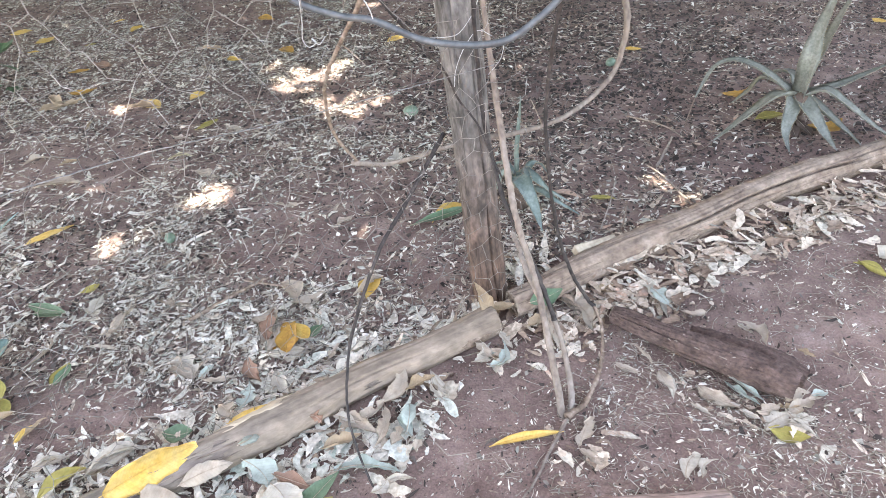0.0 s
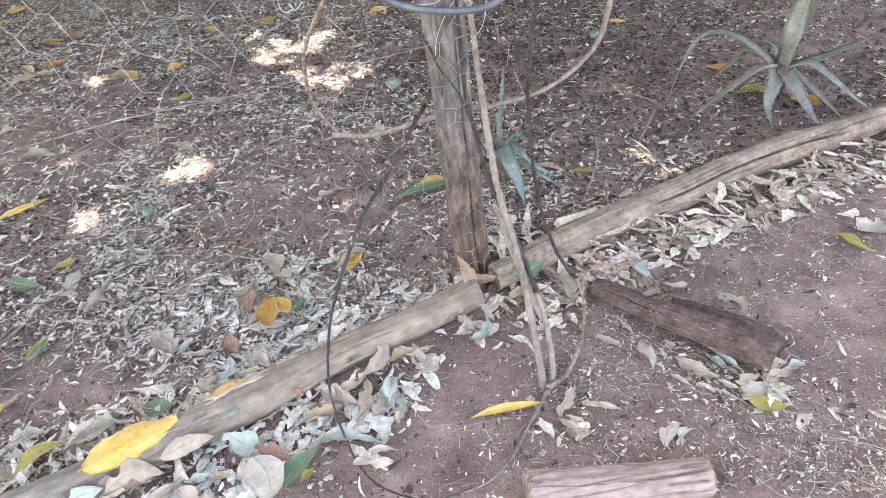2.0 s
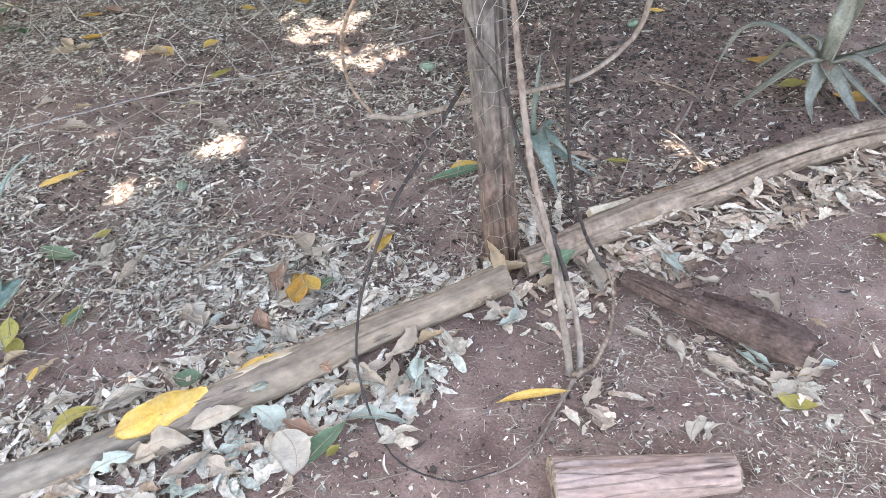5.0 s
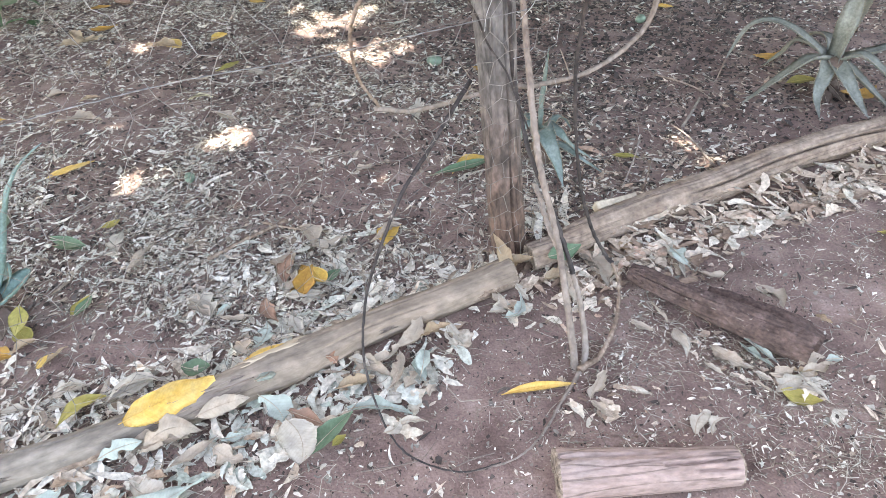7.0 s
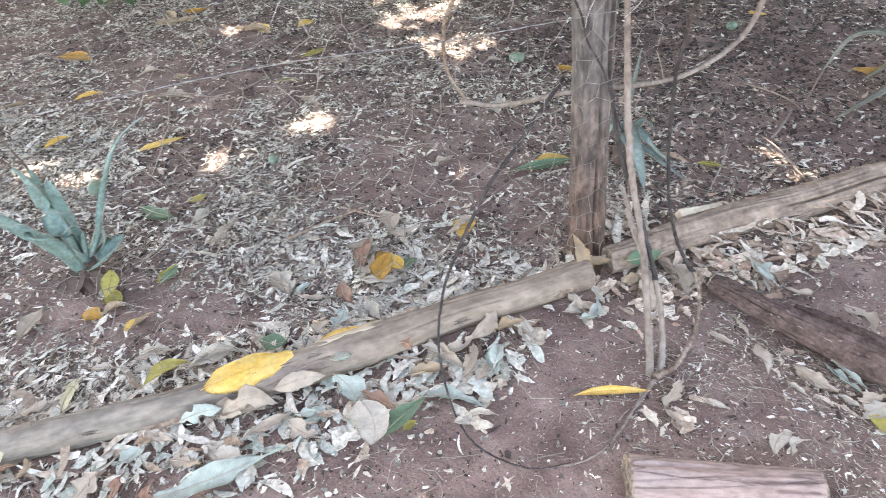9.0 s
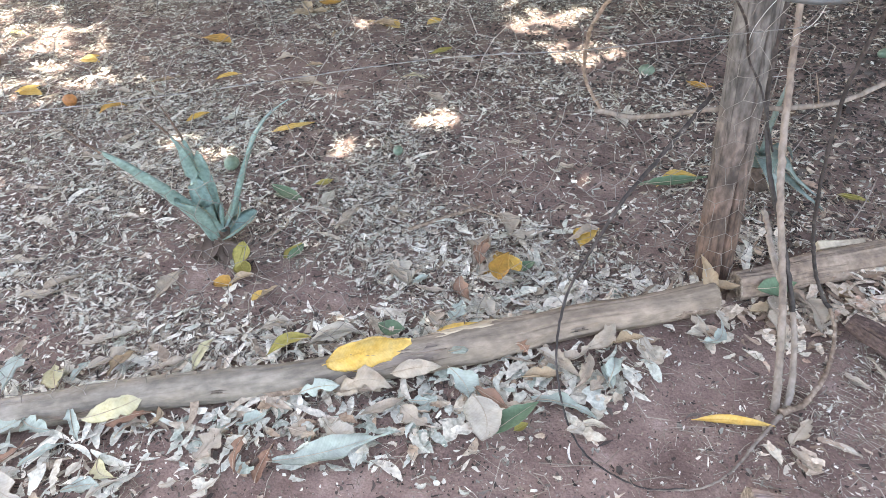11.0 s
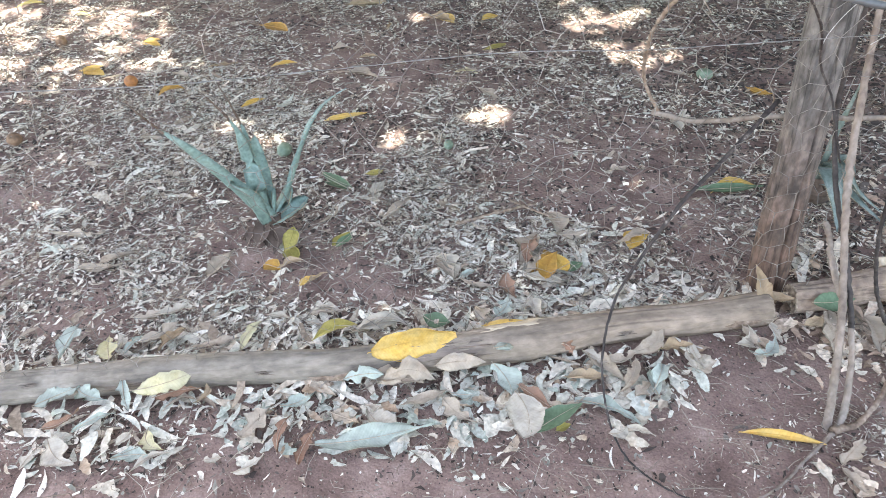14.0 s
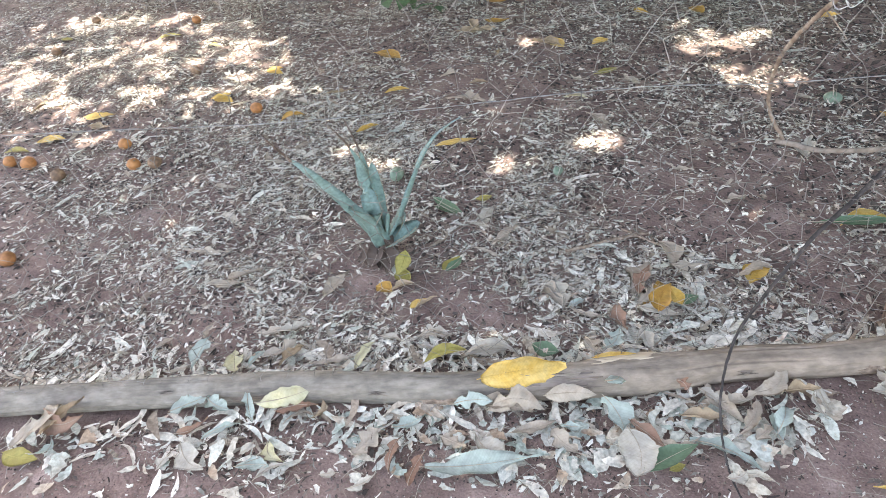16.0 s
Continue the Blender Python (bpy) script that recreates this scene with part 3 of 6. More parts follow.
DARK_RADII = [0.02, 0.026, 0.027, 0.028, 0.031, 0.033, 0.034, 0.036, 0.037, 0.032]
DARK_COURSE = [(0.283, 1.403, 0.044), (0.396, 1.319, 0.048), (0.513, 1.245, 0.05), (0.617, 1.176, 0.052)]
dark = log("dark_log", DARK_COURSE[0], DARK_COURSE[-1], 0.03, 0.04, DARK, DARK,
    "dark reddish-brown rotting log with flaking bark", 15, rough=0.12, crack=0.003, body="bark", course=DARK_COURSE, radii=DARK_RADII, flaky=0.004,
    splits=(((0.45, 0.4, 0.8), 0.25, 0.98, 0.012), ((-0.3, -0.6, 0.7), 0.05, 0.5, 0.009), ((-0.3, -0.85, -0.1), 0.1, 0.95, 0.012)))
# the broken half of the log that widens it behind
slab = along((0.452, 1.352, 0.036), (0.648, 1.208, 0.034), 0.4)
piece, ring0, ring1 = log_body("bark_slab", (0, 0, 0), (0, 0, 0.243), 0.02, 0.03, DARK, dark, 19, rough=0.2, segs=72, rings=90, crack=0.004, radii=[0.012, 0.024, 0.027, 0.029, 0.031, 0.032, 0.03, 0.022], flaky=0.005,
    label="broken half of the log with crumbling bark")
piece.matrix_world = slab
for ring, out in ((ring0, -1), (ring1, 1)):
    cut_end(ring, out, piece, DARK, 19, "crumbling broken end")
log("split_log", (0.094, 0.872, 0.03), (0.418, 0.918, 0.025), 0.05, 0.036, PINK, CUT,
    "short pinkish split log with a grey grain", 22, flat=0.6, rough=0.07, crack=0.004, roll=2.6, crook=0.003,
    splits=(((0.05, 0.25, 0.95), 0.0, 0.62, 0.01), ((0.05, -0.2, 0.95), 0.55, 1.0, 0.012), ((0, -0.65, 0.7), 0.0, 0.5, 0.004), ((0, -0.6, 0.8), 0.72, 1.0, 0.01)))

# strips of old bark and a pale chopped scar on the grey edging log; a sawn sliver behind the other one
LEFT_LENGTH = (Vector(LEFT_COURSE[-1]) - Vector(LEFT_COURSE[0])).length
LEFT_SPINE = np.array([tuple(edging.matrix_world.inverted() @ Vector(p)) for p in smooth_path(LEFT_COURSE, 60)])


def on_log(name, s0, s1, tip, half, lift, material, label, k, thin=0.012):
    """A patch that follows the round of the edging log from s0 to s1 metres along it, facing tip."""
    uu, vv = np.meshgrid(np.linspace(0, 1, 40), np.linspace(-1, 1, 17), indexing="ij")
    out = edging.matrix_world.to_3x3().inverted() @ Vector(tip)
    ang = math.atan2(out.y, out.x) + vv * half * (0.45 + 0.9 * vnoise(uu * 5 + k, np.sign(vv) + k, 61))
    z = s0 + uu * (s1 - s0) + 0.05 * (vnoise(vv * 4 + k, uu * 0 + 3, 64) - 0.5) * (2 * uu - 1)
    edge = np.maximum(np.abs(2 * uu - 1), np.abs(vv))
    base = np.interp(z / LEFT_LENGTH, np.linspace(0, 1, len(LEFT_RADII)), LEFT_RADII)
    rad = base * 1.04 + lift - thin * np.clip(edge - 0.5 + 0.6 * (vnoise(uu * 11 + k, vv * 3 + 4, 62) - 0.5), 0, 1) * 1.4 + 0.002 * (vnoise(uu * 7, vv * 14, 63) - 0.5)
    cx, cy = np.interp(z, LEFT_SPINE[:, 2], LEFT_SPINE[:, 0]), np.interp(z, LEFT_SPINE[:, 2], LEFT_SPINE[:, 1])
    v = np.stack([rad * np.cos(ang) + cx, rad * np.sin(ang) + cy, z], -1).reshape(-1, 3)
    mesh_object(name, v, [(i * 17 + j, i * 17 + j + 1, i * 17 + j + 18, i * 17 + j + 17) for i in range(39) for j in range(16)], material, edging, label)


on_log("chopped_scar", 0.5, 0.67, (-0.2, 0.45, 0.9), 0.5, 0.003, SCAR, "pale freshly chopped scar", 1)
on_log("bark_strip", 0.64, 0.87, (0.3, -0.5, 0.7), 0.75, 0.002, OLD_BARK, "dark splintered bark", 2)
on_log("bark_strip", 0.0, 0.12, (0.4, -0.85, -0.05), 0.4, 0.002, TWIG, "strip of clinging brown bark", 3)
on_log("bark_strip", 1.3, 1.5, (0.4, -0.8, 0.15), 0.3, 0.0015, OLD_BARK, "strip of clinging brown bark", 4)
on_log("bark_strip", 0.88, 1.05, (0.4, -0.85, -0.05), 0.4, 0.002, TWIG, "strip of clinging brown bark", 5)
for k, (at, out) in enumerate(((0.33, (0.4, -0.8, 0.3)), (1.12, (0.35, -0.7, 0.45)), (1.62, (0.35, -0.5, 0.75)))):
    on_log("knot", at, at + 0.012 + 0.006 * (k % 3), out, 0.13, 0.0008, OLD_BARK, "small dark knot", 7 + k, 0.004)
for k in range(9):
    rng = np.random.RandomState(300 + k)
    z0 = 0.62 + 0.022 * k + rng.uniform(-0.02, 0.02)
    out = edging.matrix_world.to_3x3().inverted() @ Vector((0.3, -0.5, 0.75))
    a0 = math.atan2(out.y, out.x) + rng.uniform(-0.7, 0.6)
    pts = []
    for t in (0, 0.4, 0.75, 1):
        z = z0 + t * rng.uniform(0.05, 0.1)
        r = 0.041 + 0.004 * t * t + (0.0015 if t < 1 else rng.uniform(0.002, 0.008))
        a = a0 + rng.uniform(-0.03, 0.03)
        pts.append((r * math.cos(a) + np.interp(z, LEFT_SPINE[:, 2], LEFT_SPINE[:, 0]), r * math.sin(a) + np.interp(z, LEFT_SPINE[:, 2], LEFT_SPINE[:, 1]), z))
    tube("splinter", pts, [0.0008, 0.0012, 0.0005], BROWN_LOG if k % 2 else STEM, edging, n=14, segs=5, seed=k)
bm = bmesh.new()
bmesh.ops.create_cube(bm, size=1.0)
bmesh.ops.subdivide_edges(bm, edges=bm.edges[:], cuts=5, use_grid_fill=True)
for v in bm.verts:
    n1 = noise.noise(v.co * 3.1) * 0.25
    v.co = Vector((v.co.x * 0.13, v.co.y * 0.016 * (1 - 0.5 * v.co.x + n1), v.co.z * 0.018 * (1 + n1 - 0.7 * v.co.x)))
for f in bm.faces:
    f.smooth = True
part("sawn_sliver", bm, SCAR, far_edging, "pale sawn sliver wedged behind the log").matrix_world = pose(0.265, 1.645, 0.064, 25, 4, 31)

# pale flakes left on the dark log, in clusters along its front
rng = np.random.RandomState(77)
up = dark.matrix_world.to_3x3().inverted() @ Vector((-0.25, -0.72, 0.62))
for k in range(16):
    a, s = math.atan2(up.y, up.x) + rng.normal(0, 0.3), rng.choice((0.15, 0.18, 0.27, rng.uniform(0.03, 0.36))) + rng.normal(0, 0.014)
    r = np.interp(s / 0.395, np.linspace(0, 1, len(DARK_RADII)), DARK_RADII) * 1.02 + 0.0015
    v, f = leaf_sheet(rng, 1, [0.004 + 0.018 * rng.beta(1, 3)], [rng.uniform(0.15, 0.4)], rows=6, curl=0.05, fold=0.1, twist=0.2, ragged=0.4)
    m = Matrix.Rotation(a, 4, "Z") @ Matrix.Translation((r, 0, s)) @ Matrix.Rotation(radians(90), 4, "Y") @ Matrix.Rotation(rng.normal(0, 0.35) + math.pi, 4, "Z")
    mesh_object("bark_flake", [m @ Vector(p) for p in v[0]], f, STEM, dark, "pale flake of old bark")

POST_FOOT, POST_HEAD = Vector((-0.008, 1.5, -0.06)), Vector((-0.103, 1.765, 1.55))
post = log("fence_post", POST_FOOT, POST_HEAD, 0.043, 0.046, POST, CUT,
           "weathered grey-brown round wooden fence post, reddish at its foot, leaning", 31, "post", rough=0.06, crack=0.003, body="wood_body",
           splits=(((0.55, -1, 0), 0.0, 0.42, 0.012), ((-0.2, -1, 0), 0.3, 0.95, 0.007), ((0.15, -1, 0), 0.5, 0.8, 0.006)))
# ---- wire fence: two panels of hexagonal netting and a straining wire ----
def netting(name, start, direction, length, low, high, parent, seed, cell=0.056):
    rng = np.random.RandomState(seed)
    d = Vector(direction).normalized()
    nrm = Vector((-d.y, d.x, 0))
    nodes, edges = {}, []

    def node(i, j, top):
        key = (i, j, top)
        if key not in nodes:
            s = (i + 0.5 * (j % 2)) * cell
            z = low + j * cell * 0.86 + (0.3 if top else -0.3) * cell * 0.86
            s2 = s + rng.normal(0, 0.006) + 0.07 * (vnoise(np.array(s * 3), np.array(z * 4), seed) - 0.5)
            off = 0.03 * (vnoise(np.array(s * 2.2 + 9), np.array(z * 3), seed + 1) - 0.5) + rng.normal(0, 0.002)
            z2 = z + rng.normal(0, 0.007) + 0.04 * (vnoise(np.array(s * 1.5), np.array(z * 2 + 4), seed + 2) - 0.5)
            nodes[key] = np.array(start) + np.array(d) * s2 + np.array(nrm) * off + np.array((0, 0, z2))
        return nodes[key]
    ni, nj = int(length / cell), int((high - low) / (cell * 0.86))
    for j in range(nj):
        for i in range(ni):
            a, b = node(i, j, False), node(i, j, True)
            edges.append((a, b, 0.0008))
            for k in ((i, i + 1) if j % 2 else (i - 1, i)):
                if 0 <= k < ni and j + 1 < nj:
                    edges.append((b, node(k, j + 1, False), 0.00064))
    verts = np.zeros((len(edges), 6, 3))
    for e, (a, b, r) in enumerate(edges):
        t = (b - a) / (np.linalg.norm(b - a) + 1e-9)
        s = np.cross(t, (0.3, 0.5, 0.81))
        s /= np.linalg.norm(s)
        w = np.cross(t, s)
        for k in range(3):
            c = r * (math.cos(k * 2.094) * s + math.sin(k * 2.094) * w)
            verts[e, k], verts[e, 3 + k] = a + c, b + c
    ob = scatter_mesh(name, verts, [(0, 1, 4, 3), (1, 2, 5, 4), (2, 0, 3, 5)], WIRE, "", "")
    del ob["kind"]
    ob.parent = parent
    return ob


fence = holder("wire_fence", pose(0, 0, 0), "thin galvanised hexagonal wire netting strung from the post", "fence")
netting("netting", (0.06, 1.48, 0), (-0.85, -0.53, 0), 2.7, 0.03, 1.05, fence, 3)
tube("straining_wire", [(0.03, 1.475, 0.655), (-0.32, 1.255, 0.672), (-0.55, 1.108, 0.695), (-1.0, 0.825, 0.7), (-1.44, 0.552, 0.733), (-2.2, 0.08, 0.76)],
     [0.0009, 0.0012, 0.001, 0.0012, 0.0009], STRAND, fence, "twisted straining wire", n=160, segs=6, knobbly=0.4)

# ---- stems, vines and branches by the post ----
shrub = holder("leafless_shrub", pose(0.15, 1.13, 0), "leafless shrub of pale and dark stems rooted in bare soil", "shrub")
shrub_at = np.array((0.15, 1.13, 0))


def rel(points, origin=shrub_at):
    return [tuple(np.array(p) - origin) for p in points]


tube("pale_stem", rel([(0.142, 1.13, -0.02), (0.135, 1.162, 0.04), (0.112, 1.225, 0.165), (0.09, 1.31, 0.255), (0.058, 1.345, 0.365), (0.04, 1.41, 0.453),
                       (0.023, 1.478, 0.582), (0.01, 1.52, 0.695), (0.0, 1.55, 0.82), (-0.01, 1.58, 1.1)]),
     [0.009, 0.0075, 0.007, 0.0068, 0.007, 0.006, 0.0055, 0.005], STEM, shrub, n=110, segs=10, seed=2, knobbly=0.07)
tube("stem_base", rel([(0.156, 1.13, -0.02), (0.162, 1.175, 0.03), (0.155, 1.21, 0.08), (0.145, 1.235, 0.125), (0.13, 1.26, 0.17)]),
     [0.0078, 0.0066, 0.006, 0.0056], STEM, shrub, n=40, segs=9, seed=14, knobbly=0.08)
tube("dark_stem", rel([(0.13, 1.26, 0.168), (0.12, 1.275, 0.2), (0.08, 1.333, 0.293), (0.034, 1.384, 0.39),
                       (0.006, 1.47, 0.47), (-0.006, 1.49, 0.545), (-0.012, 1.5, 0.68), (-0.015, 1.51, 0.9), (-0.02, 1.52, 1.15)]),
     [0.0056, 0.0048, 0.0045, 0.004], VINE, shrub, "dark thin stem", n=110, segs=8, seed=3, knobbly=0.1)
tube("short_stem", rel([(0.098, 1.29, 0.215), (0.073, 1.35, 0.24), (0.06, 1.4, 0.262), (0.045, 1.425, 0.285)]), [0.0065, 0.006, 0.0055], STEM, shrub,
     "broken pale side stem", n=24, segs=9, seed=4)
tube("root_fork", rel([(0.148, 1.128, 0.016), (0.19, 1.165, 0.016), (0.225, 1.235, 0.018), (0.245, 1.31, 0.022), (0.25, 1.38, 0.035), (0.238, 1.425, 0.05)]),
     [0.0078, 0.005, 0.0042, 0.004], TWIG, shrub, n=50, segs=8, seed=6, knobbly=0.14)
tube("hanging_vine", rel([(0.238, 1.425, 0.05), (0.222, 1.44, 0.062), (0.182, 1.45, 0.141), (0.146, 1.45, 0.276), (0.121, 1.45, 0.494), (0.123, 1.45, 0.617),
                          (0.137, 1.42, 0.758), (0.16, 1.4, 0.9), (0.18, 1.38, 1.15)]),
     [0.0048, 0.0042, 0.004, 0.0042, 0.0035], VINE, shrub, "dark hanging vine", n=110, segs=8, seed=7, knobbly=0.14)
tube("fallen_twig", rel([(0.148, 1.122, 0.016), (0.11, 1.053, 0.012), (0.064, 0.964, 0.01), (0.01, 0.911, 0.01), (-0.074, 0.881, 0.009)]),
     [0.0048, 0.003, 0.0021, 0.0017], STEM, shrub, "pale brown twig trailing on the soil", n=60, segs=7, seed=28, knobbly=0.16)
tube("vine_loop", rel([(-0.01, 0.905, 0.011), (-0.074, 0.881, 0.012), (-0.139, 0.887, 0.014),
                       (-0.2, 0.915, 0.016), (-0.243, 0.965, 0.022), (-0.277, 1.025, 0.05), (-0.3, 1.085, 0.095), (-0.306, 1.185, 0.15), (-0.272, 1.23, 0.25),
                       (-0.226, 1.305, 0.342), (-0.184, 1.388, 0.38), (-0.135, 1.49, 0.425), (-0.1, 1.58, 0.45)]),
     [0.0012, 0.0018, 0.002, 0.0024, 0.003, 0.0036, 0.0046, 0.0052], VINE, shrub, "dark looping vine", n=130, segs=8, seed=8, knobbly=0.12)
tube("thin_vine", rel([(-0.18, 1.34, 0.88), (-0.159, 1.35, 0.831), (-0.114, 1.38, 0.749), (-0.073, 1.43, 0.668), (-0.053, 1.475, 0.585), (-0.019, 1.475, 0.53),
                       (0.004, 1.45, 0.48), (0.03, 1.43, 0.42)]),
     [0.0028, 0.0026, 0.0018], VINE, shrub, "thin dark vine across the post", n=60, segs=6, seed=9)

bough = holder("bare_branch", pose(-0.36, 1.78, 0.27), "bare curved brown branch caught behind the fence post", "branch")
b0 = np.array((-0.36, 1.78, 0.27))
tube("main_branch", rel([(-0.375, 1.785, 0.262), (-0.33, 1.765, 0.27), (-0.266, 1.74, 0.281), (-0.182, 1.70, 0.323), (-0.114, 1.68, 0.356), (-0.008, 1.67, 0.385), (0.047, 1.68, 0.384),
                         (0.13, 1.72, 0.382), (0.204, 1.78, 0.381), (0.281, 1.85, 0.404), (0.328, 1.9, 0.44), (0.348, 1.92, 0.506), (0.35, 1.92, 0.563),
                         (0.337, 1.92, 0.62), (0.30, 1.92, 0.75), (0.28, 1.9, 1.0)], b0),
     [0.0075, 0.006, 0.0065, 0.0062, 0.0068, 0.0085, 0.009], STEM, bough, n=110, segs=9, seed=12, knobbly=0.08)
tube("side_branch", rel([(-0.36, 1.78, 0.268), (-0.402, 1.789, 0.328), (-0.415, 1.785, 0.385), (-0.405, 1.76, 0.48), (-0.381, 1.74, 0.541), (-0.335, 1.72, 0.616),
                         (-0.295, 1.7, 0.673), (-0.261, 1.68, 0.727), (-0.2, 1.66, 0.85), (-0.17, 1.66, 1.05)], b0),
     [0.0045, 0.005, 0.0055, 0.006], TWIG, bough, "thin brown upright twig", n=80, segs=8, seed=13, knobbly=0.12)
for k, (a, b, c) in enumerate([((-0.12, 1.682, 0.354), (-0.105, 1.66, 0.41), (-0.13, 1.65, 0.46)), ((-0.33, 1.72, 0.62), (-0.30, 1.70, 0.60), (-0.275, 1.70, 0.57)),
                               ((0.13, 1.72, 0.382), (0.115, 1.70, 0.43), (0.10, 1.69, 0.47)), ((-0.415, 1.785, 0.385), (-0.45, 1.78, 0.41), (-0.48, 1.775, 0.42))]):
    tube("twiglet", rel([a, b, c], b0), [0.0018, 0.001], TWIG, bough, n=14, segs=5, seed=20 + k)

hose = tube("garden_hose", [(-0.42, 1.34, 0.99), (-0.34, 1.32, 0.9), (-0.289, 1.3, 0.856), (-0.219, 1.3, 0.826), (-0.165, 1.3, 0.815), (-0.097, 1.3, 0.781), (-0.045, 1.3, 0.768), (0.003, 1.3, 0.764), (0.049, 1.3, 0.77),
                            (0.094, 1.31, 0.795), (0.137, 1.33, 0.827), (0.2, 1.36, 0.9), (0.27, 1.4, 1.02)],
            [0.0052, 0.0056, 0.006, 0.0056], HOSE, n=90, segs=12, knobbly=0.02)
tagged(hose, "grey-blue plastic hose hanging in a loop by the post", "hose")
for pts, r in (([(-0.275, 1.29, 0.862), (-0.28, 1.295, 0.82), (-0.285, 1.295, 0.795), (-0.276, 1.29, 0.782), (-0.262, 1.29, 0.789), (-0.268, 1.288, 0.797), (-0.258, 1.288, 0.786), (-0.245, 1.29, 0.798)], 0.0013),
               ([(-0.165, 1.3, 0.813), (-0.167, 1.29, 0.836), (-0.18, 1.295, 0.858), (-0.21, 1.3, 0.88)], 0.0017),
               ([(-0.1, 1.51, 0.70), (-0.07, 1.5, 0.703), (-0.045, 1.51, 0.705), (-0.02, 1.525, 0.73), (0.0, 1.53, 0.77)], 0.0012),
               ([(-0.06, 1.5, 0.60), (-0.055, 1.5, 0.635), (-0.035, 1.5, 0.68), (-0.008, 1.51, 0.708), (0.02, 1.5, 0.70)], 0.0012),
               ([(-0.01, 1.49, 0.545), (0.02, 1.48, 0.558), (0.035, 1.47, 0.578)], 0.001),
               ([(0.01, 1.46, 0.64), (0.035, 1.44, 0.68), (0.045, 1.43, 0.73)], 0.0011)):
    w = tube("tie_wire", pts, [r * 0.6], WHITE, n=40, segs=5, knobbly=0.05)
    tagged(w, "short pale wire twisted round post and stems", "wire", "tie wires")


# ---- dead sticks lying in the bed and on the path ----
def stick(points, r, material, label, seed):
    o = np.array(points[len(points) // 2])
    ob = tube("fallen_stick", [tuple(np.array(p) - o) for p in points], [r, r * 0.9, r * 0.7], material, n=30, segs=8, knobbly=0.16, seed=seed)
    ob.matrix_world = pose(*o)
    return tagged(ob, label, "stick", "fallen sticks")


stick([(-0.80, 1.445, 0.012), (-0.71, 1.53, 0.018), (-0.628, 1.608, 0.016)], 0.006, TWIG, "grey-brown dead stick lying among dry leaves", 61)
stick([(-0.70, 1.60, 0.012), (-0.61, 1.57, 0.02), (-0.52, 1.56, 0.014)], 0.0035, TWIG, "thin dead twig lying among dry leaves", 62)
stick([(0.516, 2.095, 0.012), (0.56, 2.18, 0.022), (0.597, 2.266, 0.016)], 0.0045, STEM, "pale dead stick on dark leaf litter", 63)
stick([(0.484, 2.11, 0.012), (0.52, 2.0, 0.03), (0.569, 1.876, 0.014)], 0.003, STEM, "thin pale twig lying in sunlit litter", 64)
stick([(0.475, 2.436, 0.012), (0.55, 2.37, 0.02), (0.618, 2.314, 0.014)], 0.0035, TWIG, "brown dead twig on dark leaf litter", 65)
stick([(0.30, 1.777, 0.012), (0.335, 1.85, 0.06), (0.36, 1.93, 0.09)], 0.0022, STEM, "thin pale twig sticking up beside the log", 66)
stick([(0.349, 1.748, 0.012), (0.37, 1.8, 0.045), (0.38, 1.86, 0.03)], 0.0022, TWIG, "thin bent brown twig beside the log", 67)
stick([(-0.277, 0.87, 0.008), (-0.22, 0.882, 0.012), (-0.168, 0.899, 0.009)], 0.0014, STEM, "thin pale stalk lying on bare soil", 68)
stick([(-0.106, 0.887, 0.008), (-0.06, 0.91, 0.012), (-0.022, 0.926, 0.009)], 0.0014, STEM, "thin pale stalk lying on bare soil", 69)


